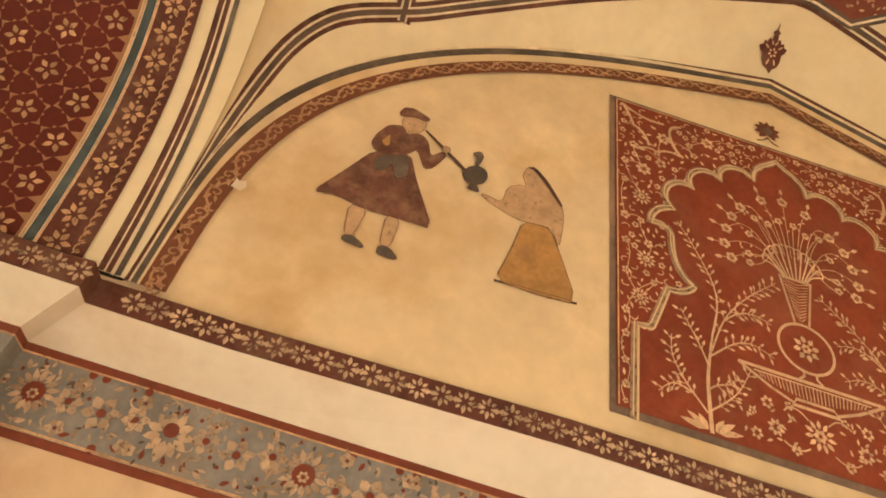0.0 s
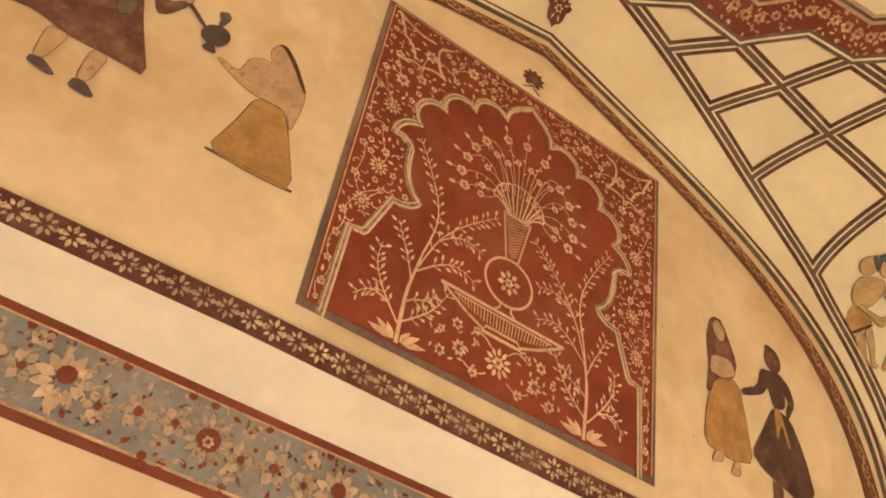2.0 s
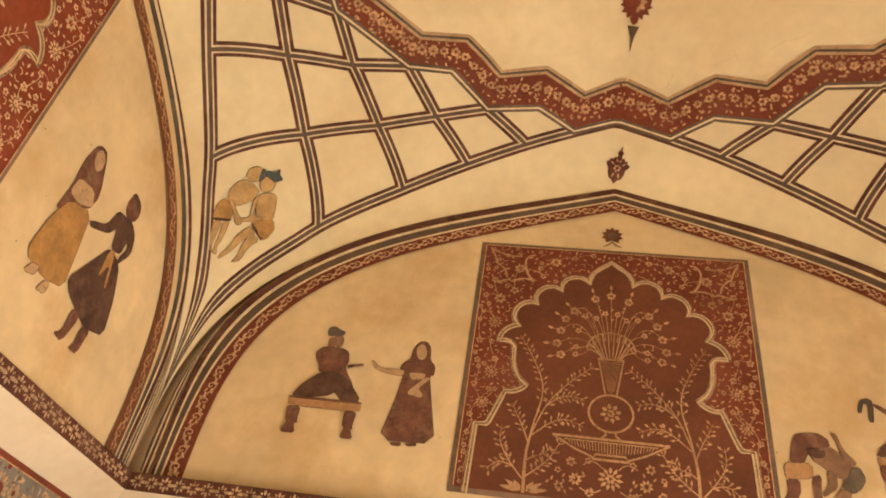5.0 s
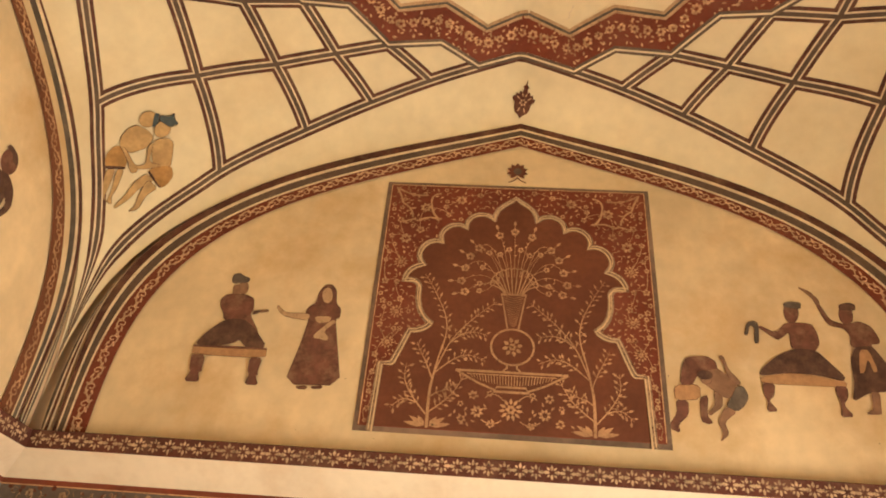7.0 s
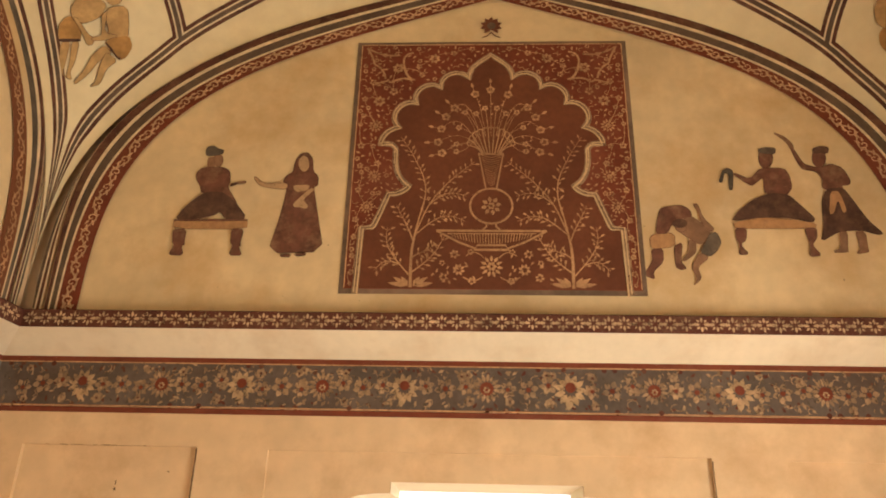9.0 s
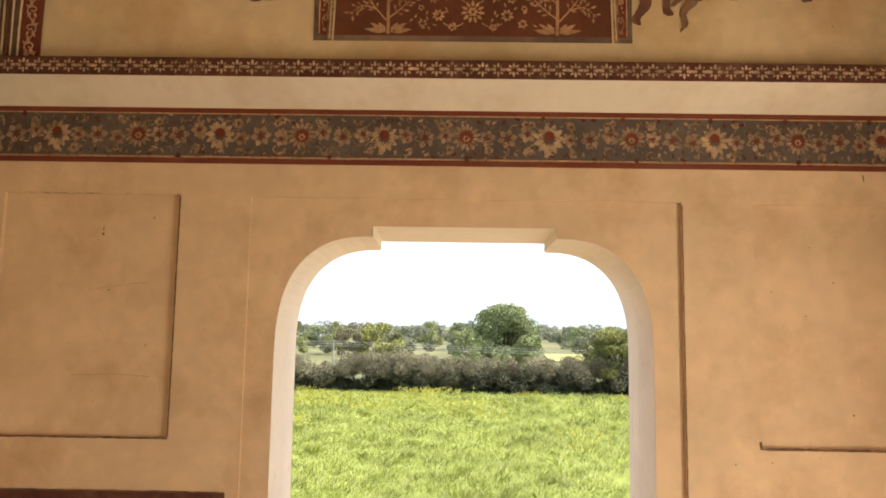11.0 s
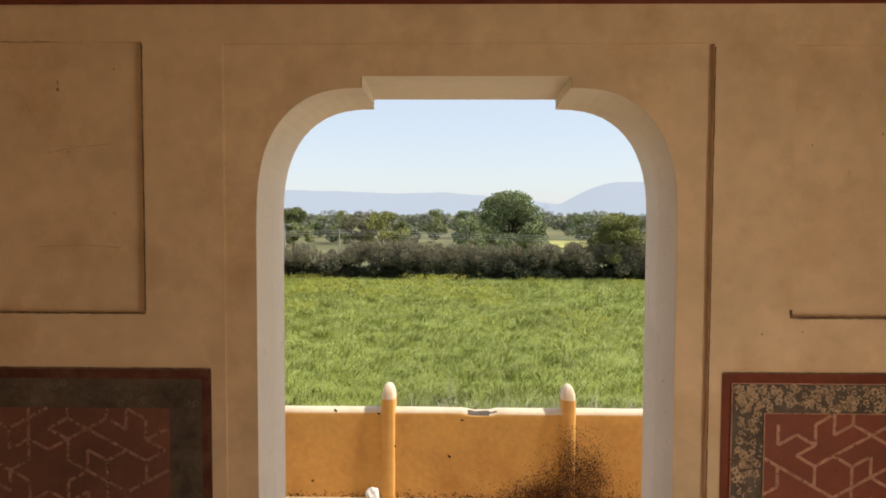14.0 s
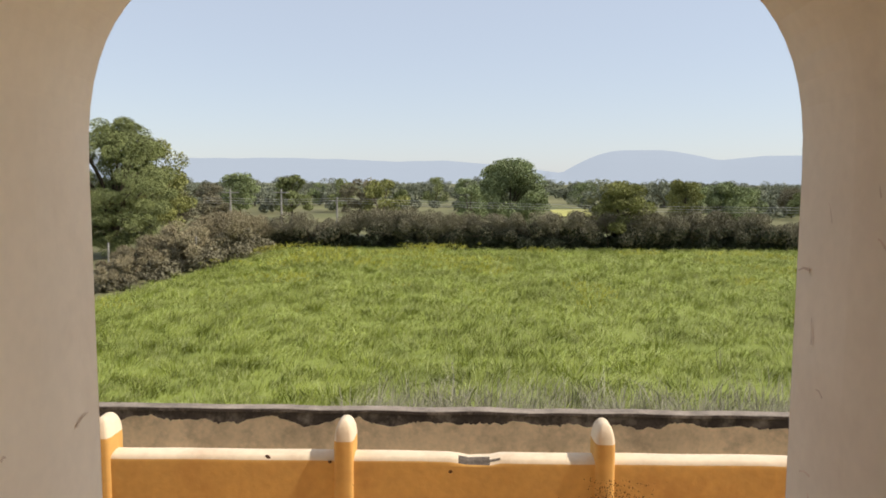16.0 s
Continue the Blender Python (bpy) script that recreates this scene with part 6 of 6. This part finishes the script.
tagged(mesh_object("ground", gv, gf, LAND, smooth=True), "flat dry farmland reaching to the hills", "ground", kind="structure")

# green field: soil sheet just above the ground
FY0, FY1 = 10.1, 47.8


def field_left(y):
    return -12.0 - (48.0 - y) * 0.086


fv, ff = [], []
nx, ny = 70, 60
for j in range(ny + 1):
    y = FY0 + (FY1 - FY0) * j / ny
    for i in range(nx + 1):
        x = field_left(y) + (46 - field_left(y)) * i / nx
        fv.append((x, y, GZ + 0.12 + 0.09 * noise.noise((x * 0.5, y * 0.5, 1.0)) + 0.05 * noise.noise((x * 1.7, y * 1.7, 4.0))))
for j in range(ny):
    for i in range(nx):
        a = j * (nx + 1) + i
        ff.append((a, a + 1, a + nx + 2, a + nx + 1))
field = tagged(mesh_object("field", fv, ff, FIELD, smooth=True), "field of green wheat with mustard in flower", "field", kind="structure")


def strands(name, count, spot, height, width, lean, mats, parent, label, seed, blades=5, kind="stuff"):
    """Many bent blades as one mesh; spot(rng) gives x, y, ground and a scale."""
    g = np.random.RandomState(seed)
    xyzk = np.array([spot(g) for _ in range(count)])
    total = count * blades
    base = np.repeat(xyzk, blades, 0)
    k = base[:, 3]
    ang = g.rand(total) * math.tau
    wind = np.repeat(np.array([noise.noise((x * 1.5, y * 1.5, 9.0)) for x, y in xyzk[:, :2]]), blades)
    wa = 0.6 + wind * 5.0
    r = g.rand(total) * 0.10 * k
    px, py, pz = base[:, 0] + np.cos(ang) * r, base[:, 1] + np.sin(ang) * r, base[:, 2]
    h = height * k * (0.65 + 0.6 * g.rand(total))
    ln = lean * k * (0.5 + g.rand(total))
    dx = np.cos(ang) * ln * 0.8 + np.cos(wa) * ln * 0.8
    dy = np.sin(ang) * ln * 0.8 + np.sin(wa) * ln * 0.8
    w = width * k * (0.6 + 0.8 * g.rand(total))
    fa = g.rand(total) * math.pi
    wx, wy = np.cos(fa) * w, np.sin(fa) * w * 0.4
    V = np.empty((total, 5, 3))
    V[:, 0] = np.stack([px - wx, py - wy, pz], 1)
    V[:, 1] = np.stack([px + wx, py + wy, pz], 1)
    V[:, 2] = np.stack([px + wx * 0.9 + dx * 0.4, py + wy * 0.9 + dy * 0.4, pz + h * 0.65], 1)
    V[:, 3] = np.stack([px - wx * 0.9 + dx * 0.4, py - wy * 0.9 + dy * 0.4, pz + h * 0.65], 1)
    V[:, 4] = np.stack([px + dx, py + dy, pz + h * 0.95], 1)
    me = bpy.data.meshes.new(name)
    me.vertices.add(total * 5)
    me.vertices.foreach_set("co", V.reshape(-1))
    o = (np.arange(total) * 5)[:, None]
    loops = (o + np.array([0, 1, 2, 3, 3, 2, 4])).reshape(-1)
    me.loops.add(total * 7)
    me.loops.foreach_set("vertex_index", loops)
    me.polygons.add(total * 2)
    st = (np.arange(total) * 7)[:, None] + np.array([0, 4])
    me.polygons.foreach_set("loop_start", st.reshape(-1))
    me.polygons.foreach_set("loop_total", np.tile([4, 3], total))
    for q in mats:
        me.materials.append(q)
    me.polygons.foreach_set("material_index", np.repeat(np.where(g.rand(total) < 0.22, len(mats) - 1, 0), 2))
    me.update(calc_edges=True)
    ob = new(name, me)
    if parent:
        ob.parent = parent
    return tagged(ob, label, "" if parent else "grass", kind=kind)


def wheat_spot(g):
    y = FY0 + 0.3 + (FY1 - FY0 - 0.3) * g.rand() ** 1.5
    half = 6 + (y + 0.85) * 0.62
    x = g.uniform(max(field_left(y), -half), min(45, half))
    return x, y, GZ + 0.08, 0.8 + 0.72 * noise.noise((x * 1.25, y * 1.25, 2.0)) + 0.2 * noise.noise((x * 3.1, y * 3.1, 6.0)) + 0.15 * noise.noise((x * 0.2, y * 0.2, 5.0)) + 0.010 * (y - 10)


strands("wheat_crop", 76000, wheat_spot, 0.27, 0.0062, 0.30, [BLADE, BLADE_PALE], None, "dense green wheat blades bent by the wind", 3, 5)


def mustard_spot(g):
    while True:
        x, y = g.uniform(-15, 30), g.uniform(22, 47.5)
        n = noise.noise((x * 0.3, y * 0.25, 7.0)) + (0.22 if x < 2 and y > 34 else -0.08)
        if n + 0.25 * (g.rand() - 0.5) > 0.24 and x > field_left(y):
            return x, y, GZ + 0.48 + 0.15 * g.rand(), 0.8 + 0.3 * g.rand()


strands("mustard_flower_heads", 3400, mustard_spot, 0.15, 0.008, 0.08, [MUSTARD, BLADE_PALE], None, "scattered yellow mustard flower heads over the crop", 5, 4)


def weed_spot(g):
    x = g.uniform(-9, 14)
    return x, 10.3 + abs(g.normal(0, 1.5)), GZ + 0.1, (0.5 + 0.5 * g.rand()) * (1.0 if x > -2 else 0.3)


strands("dry_weeds", 3600, weed_spot, 0.85, 0.007, 0.45, [WEED, WEED], None, "tangled grey dry weeds behind the boundary wall", 8, 7)

# boundary wall
HB = 1.33
bwall = tagged(new("boundary_wall"), "weathered ochre boundary wall with a blackened coping", "wall")
bwall.location = (0, 9.75, GZ)
v, f, ix = [], [], []
n = 900
for i in range(n + 1):
    x = -13 + 30 * i / n
    q = 0.02 * noise.noise((x * 1.3, 0, 0))
    yo = -0.010 * x
    dark = 0.20 + 0.13 * noise.noise((x * 1.6, 3.0, 0)) + 0.05 * noise.noise((x * 6.0, 5.0, 0)) + 0.035 * noise.noise((x * 31.0, 7.0, 0))
    for y, z in ((-0.14, -0.1), (-0.14, HB - dark), (-0.141, HB - 0.07), (-0.175, HB - 0.055), (-0.172, HB - 0.01), (-0.15, HB), (0.02, HB), (0.02, -0.1)):
        v.append((x, y + yo, z + q * (z > 0.5)))
for i in range(n):
    for j in range(7):
        a = i * 8 + j
        f.append((a, a + 8, a + 9, a + 1))
        ix.append((0, 1, 1, 1, 2, 2, 0)[j])
mesh_object("masonry", v, f, [BWALL, BWALL_DARK, BWALL_TOP_LIT], bwall, indices=ix)


# ---- trees, bushes, hedge ----
def leaf_cloud(name, clumps, per, size, mat, parent, seed, flat=0.7, label="", slim=0.5, droop=0.0):
    """A crown: small leaf quads scattered through clumps (x, y, z, radius)."""
    g = np.random.RandomState(seed)
    cl = np.array(clumps)
    tot = len(cl) * per
    c = np.repeat(cl, per, 0)
    d = g.normal(size=(tot, 3))
    d /= np.linalg.norm(d, axis=1)[:, None]
    rad = (0.35 + 0.65 * g.rand(tot) ** 0.5)[:, None]
    p = c[:, :3] + d * rad * c[:, 3:4] * np.array([1, 1, flat])
    a, b = g.normal(size=(tot, 3)), g.normal(size=(tot, 3))
    if droop:
        # sprays lean outwards and hang
        a = a * (1 - droop) + (d * np.array([1.0, 1.0, 0.25]) - np.array([0, 0, 0.45])) * droop * 1.6
    a /= np.linalg.norm(a, axis=1)[:, None]
    b -= a * (a * b).sum(1)[:, None]
    b /= np.linalg.norm(b, axis=1)[:, None]
    s = size * (0.6 + 0.8 * g.rand(tot))[:, None]
    V = np.stack([p - a * s, p + b * s * slim, p + a * s, p - b * s * slim], 1)
    me = bpy.data.meshes.new(name)
    me.vertices.add(tot * 4)
    me.vertices.foreach_set("co", V.reshape(-1))
    me.loops.add(tot * 4)
    me.loops.foreach_set("vertex_index", np.arange(tot * 4))
    me.polygons.add(tot)
    me.polygons.foreach_set("loop_start", np.arange(tot) * 4)
    me.polygons.foreach_set("loop_total", np.full(tot, 4))
    me.materials.append(mat)
    me.update(calc_edges=True)
    ob = new(name, me)
    if parent:
        ob.parent = parent
    if label:
        ob["label"] = label
    return ob


def limb(v, f, a, b, r0, r1, n=6):
    a, b = Vector(a), Vector(b)
    t = (b - a).normalized()
    s = t.orthogonal().normalized()
    u = t.cross(s)
    k = len(v)
    for p, r in ((a, r0), (b, r1)):
        for i in range(n):
            q = i * math.tau / n
            v.append(p + s * math.cos(q) * r + u * math.sin(q) * r)
    for i in range(n):
        j = (i + 1) % n
        f.append((k + i, k + j, k + n + j, k + n + i))


def tree(x, y, high, wide, mat, seed, label, per=150, clumps=46, leaf=0.17, trunk=0.25, low=0.22, slim=0.5, droop=0.0, puff=1.0):
    r = random.Random(seed)
    root = tagged(new("tree"), label, "tree")
    root.location = (x, y, GZ)
    v, f, cl = [], [], []
    fork = high * trunk
    lean = r.uniform(-0.3, 0.3)
    limb(v, f, (0, 0, -0.1), (lean * 0.4, 0, fork), high * 0.032, high * 0.022, 8)
    for i in range(clumps):
        a = r.random() * math.tau
        q = math.sqrt(r.random())
        hz = low + (1 - low) * r.random()
        span = math.sqrt(max(0.05, 1 - ((hz - 0.52) / 0.52) ** 2)) * (0.75 + 0.35 * noise.noise((math.cos(a) * 1.5 + seed, math.sin(a) * 1.5, hz * 3)))
        px, py, pz = math.cos(a) * q * wide / 2 * span, math.sin(a) * q * wide / 2 * span, high * hz * 0.93
        cl.append((px, py, pz, wide * puff * r.uniform(0.085, 0.155)))
        if i % 4 == 0:
            mid = Vector((px * 0.45, py * 0.45, fork + (pz - fork) * 0.55))
            limb(v, f, (lean * 0.4, 0, fork * r.uniform(0.8, 1.0)), mid, high * 0.014, high * 0.009)
            limb(v, f, mid, (px, py, pz), high * 0.009, high * 0.003)
    mesh_object("trunk", v, f, BARK, root)
    leaf_cloud("crown", cl, int(per * 2.4), leaf * 0.55, mat, root, seed, slim=slim, droop=droop)
    return root


tree(6.0, 78, 7.1, 9.6, LEAF_MID, 11, "round green acacia standing behind the hedge", 200, 95, 0.20, low=0.10)
tree(11.7, 49.3, 4.85, 5.4, LEAF_YEL, 12, "yellow-green tree rising from the hedge", 200, 46, 0.14, low=0.30)
tree(-21.0, 43.0, 8.9, 8.6, LEAF_OLIVE, 13, "tall feathery olive-green tree at the field's edge", 260, 210, 0.17, low=0.06, slim=0.16, droop=0.7, puff=0.62)
tree(-24.5, 56.0, 8.0, 8.0, LEAF_YEL, 14, "yellow-green tree beyond the field's edge", 200, 50, 0.18, low=0.14)
tree(26.5, 83, 5.2, 5.6, LEAF_YEL, 15, "small yellow-green tree beyond the hedge", 120, 36, 0.2)
tree(31.0, 82, 4.9, 7.0, LEAF_MID, 16, "spreading green tree beyond the hedge", 150, 42, 0.2)
tree(-21.0, 90, 5.6, 5.2, LEAF_OLIVE, 17, "olive round tree beyond the hedge", 150, 40, 0.2)
tree(-27.0, 88, 5.8, 7.0, LEAF_MID, 18, "spreading grey-green tree beyond the hedge", 140, 40, 0.2, low=0.3)
tree(-6.5, 62, 5.2, 5.2, LEAF_YEL, 19, "thin olive tree behind the hedge", 110, 34, 0.16)
tree(1.2, 68, 4.6, 4.6, LEAF_MID, 20, "thin olive tree behind the hedge", 90, 32, 0.16)
tree(36.0, 66, 4.4, 5.0, LEAF_MID, 21, "small green tree beyond the hedge", 130, 36, 0.17)


def bush(x, y, high, wide, seed, mats, label, group=""):
    r = random.Random(seed)
    root = tagged(new("bush"), label, "bush", group)
    root.location = (x, y, GZ)
    cl = []
    for i in range(22):
        a = r.random() * math.tau
        q = r.random() ** 0.6
        hz = r.uniform(0.12, 0.86)
        k = math.sqrt(max(0.1, 1 - ((hz - 0.4) / 0.62) ** 2))
        cl.append((math.cos(a) * q * wide / 2 * k, math.sin(a) * q * wide / 2 * k * 0.7, hz * high, high * r.uniform(0.16, 0.26)))
    # low clumps take a darker leaf: the bush's inner shade is in the colour
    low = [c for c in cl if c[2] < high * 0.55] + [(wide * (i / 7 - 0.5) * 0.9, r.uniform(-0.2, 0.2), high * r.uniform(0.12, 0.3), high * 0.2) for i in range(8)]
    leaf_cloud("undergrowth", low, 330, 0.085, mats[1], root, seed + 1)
    tops = [c for c in cl if c[2] > high * 0.34] or cl[:4]
    leaf_cloud("foliage", tops, 760, 0.075, mats[0], root, seed, 0.85, slim=0.2, droop=0.35)
    v, f = [], []
    for i in range(7):
        a = r.random() * math.tau
        limb(v, f, (0.3 * math.cos(a), 0.2 * math.sin(a), -0.05), (wide * 0.3 * math.cos(a), wide * 0.2 * math.sin(a), high * r.uniform(0.6, 0.95)), 0.035, 0.012, 5)
    mesh_object("stem", v, f, BARK, root)
    return root


k = 0
x = -13.2
while x < 44:
    hgt = 2.75 + 0.45 * noise.noise((x * 0.25, 3.0, 0)) + rnd.uniform(-0.4, 0.35)
    if 21 < x < 44:
        hgt *= 0.85
    bush(x, 48.7 + rnd.uniform(-0.4, 0.5), hgt, rnd.uniform(2.8, 4.2), 100 + k, (THORN, LEAF_SHADE), "thorny grey-brown hedge bush along the field", "hedge along the field")
    x += rnd.uniform(1.3, 2.0)
    k += 1
for i in range(9):
    y = 47.0 - i * 2.2
    bush(field_left(y) - 1.6 - rnd.uniform(0, 0.6), y, (2.5, 2.9, 3.0, 2.8, 2.5, 2.0, 1.6, 1.3, 1.0)[i], 3.4, 300 + i, (THORN_PALE, THORN), "dry grey thorn bush at the field's side", "thorn bushes at the field's side")


def pole(x, y, high):
    root = tagged(new("power_pole"), "weathered concrete power pole with a cross arm", "pole", "power poles")
    root.location = (x, y, GZ)
    v, f = [], []
    limb(v, f, (0, 0, -0.1), (0, 0, high), 0.11, 0.07, 8)
    mesh_object("shaft", v, f, POLEMAT, root)
    part("cross_arm", box_bm(-0.7, -0.05, high - 0.35, 0.7, 0.05, high - 0.25, 0.01), POLEMAT, root)
    return root


ends = [(-40.0, 63.5), (-19.3, 60.0), (-15.3, 61.5), (-10.5, 62.0), (44.0, 49.0)]
for px, py in ends[1:4]:
    pole(px, py, 4.1 if px < -12 else 3.4)
for j in range(3):
    pts = []
    for (xa, ya), (xb, yb) in ((ends[0], ends[1]), (ends[1], ends[3]), (ends[3], ends[4])):
        sag = 0.25 if xb - xa < 30 else 0.75
        for i in range(24):
            t = i / 24
            pts.append((xa + (xb - xa) * t, ya + (yb - ya) * t + 0.5 * (j - 1), GZ + 3.35 - 0.22 * j - sag * 4 * t * (1 - t) * 0.5))
    cu = bpy.data.curves.new("power_wire", "CURVE")
    cu.dimensions, cu.bevel_depth, cu.bevel_resolution = "3D", 0.014, 1
    sp = cu.splines.new("POLY")
    sp.points.add(len(pts) - 1)
    for q, p in zip(sp.points, pts):
        q.co = (*p, 1)
    cu.materials.append(WIREMAT)
    tagged(new("power_wire", cu), "thin slack overhead wire crossing before the hedge", "wire", "overhead wires")


# fence posts beside the thorn bushes
for i, (px, py) in enumerate(((-14.3, 38.0), (-17.2, 34.0), (-13.6, 46.0))):
    v, f = [], []
    limb(v, f, (0, 0, -0.1), (0.04, 0, 1.7), 0.05, 0.045, 7)
    o = mesh_object("fence_post", v, f, POLEMAT)
    o.location = (px, py, GZ)
    tagged(o, "thin grey stone fence post in the bushes", "post", "fence posts")

# trees of many sizes scattered between the hedge and the far woods
spread = random.Random(77)
for i in range(26):
    y = spread.uniform(72, 150)
    x = y * (-0.52 + 1.08 * (i + spread.uniform(0.1, 0.9)) / 26)
    if abs(x - 6) < 7 and y < 100 or abs(x - 0.15 * y) < 4:
        continue
    high = spread.uniform(3.2, 5.6) * (1 + 0.002 * (y - 72))
    tree(x, y, high, high * spread.uniform(0.9, 1.5), spread.choice((LEAF_OLIVE, LEAF_HAZED, LEAF_HAZED, LEAF_MID, THORN)), 500 + i, spread.choice(("grey-green tree among the far fields", "bare-looking olive tree among the far fields")), 90, 34, 0.24, low=spread.uniform(0.1, 0.3), slim=0.3)

# far trees: belts of low woodland
g = np.random.RandomState(21)
cl = []
for i in range(620):
    d = g.uniform(105, 430)
    a = g.uniform(-0.62, 0.66)
    x, y = d * math.sin(a), d * math.cos(a)
    if abs(x - 0.13 * y) < 5 and y < 150:
        continue
    h = g.uniform(1.4, 5.2) * (1 + 0.0006 * d)
    for q in range(5):
        cl.append((x + g.normal(0, h * 0.42), y, GZ + h * g.uniform(0.2, 0.85), h * g.uniform(0.2, 0.40)))
woods = leaf_cloud("far_woods", cl, 170, 0.22, LEAF_HAZED, None, 31)
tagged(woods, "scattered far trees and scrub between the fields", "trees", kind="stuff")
# a mustard field far off behind the hedge
mv = [(13.5, 96, GZ + 0.3), (21.5, 96, GZ + 0.3), (26, 122, GZ + 0.3), (16, 122, GZ + 0.3)]
tagged(mesh_object("mustard_field", mv, [(0, 1, 2, 3)], MUSTARD_FAR), "distant yellow mustard field", "field", kind="structure")

# distant hills, a glowing backdrop with the haze in its colour
hv, hf = [], []
n = 220
for i in range(n + 1):
    az = -42 + 84 * i / n
    el = 1.80 + 0.22 * noise.noise((az * 0.11, 0.0, 0.0)) + 0.08 * noise.noise((az * 0.5, 2.0, 0.0))
    if -1 < az < 8.3:
        el *= 1 - 0.55 * (az + 1) / 9.3
    elif az >= 8.3:
        el = 0.85 + 1.75 * math.sin(min(1.0, (az - 8.3) / 4.7) * math.pi / 2) - 0.85 * min(1.0, max(0.0, az - 15.5) / 4.5) ** 1.5 + 0.35 * min(1.0, max(0.0, az - 19.5) / 3.5)
    el *= 1.1
    a = radians(az)
    R = 3000 if az < 7 else 2700
    top = 1.5 + R * math.tan(radians(el))
    for k, (rr, zz) in enumerate(((R, GZ - 4), (R + 150, top * 0.55), (R + 330, top), (R + 700, GZ - 4))):
        hv.append((rr * math.sin(a), rr * math.cos(a), zz))
for i in range(n):
    for j in range(3):
        a = i * 4 + j
        hf.append((a, a + 4, a + 5, a + 1))
tagged(mesh_object("hills_backdrop", hv, hf, HILL, smooth=True), "low hills on the horizon, glowing a hazy blue", "hills", kind="structure")
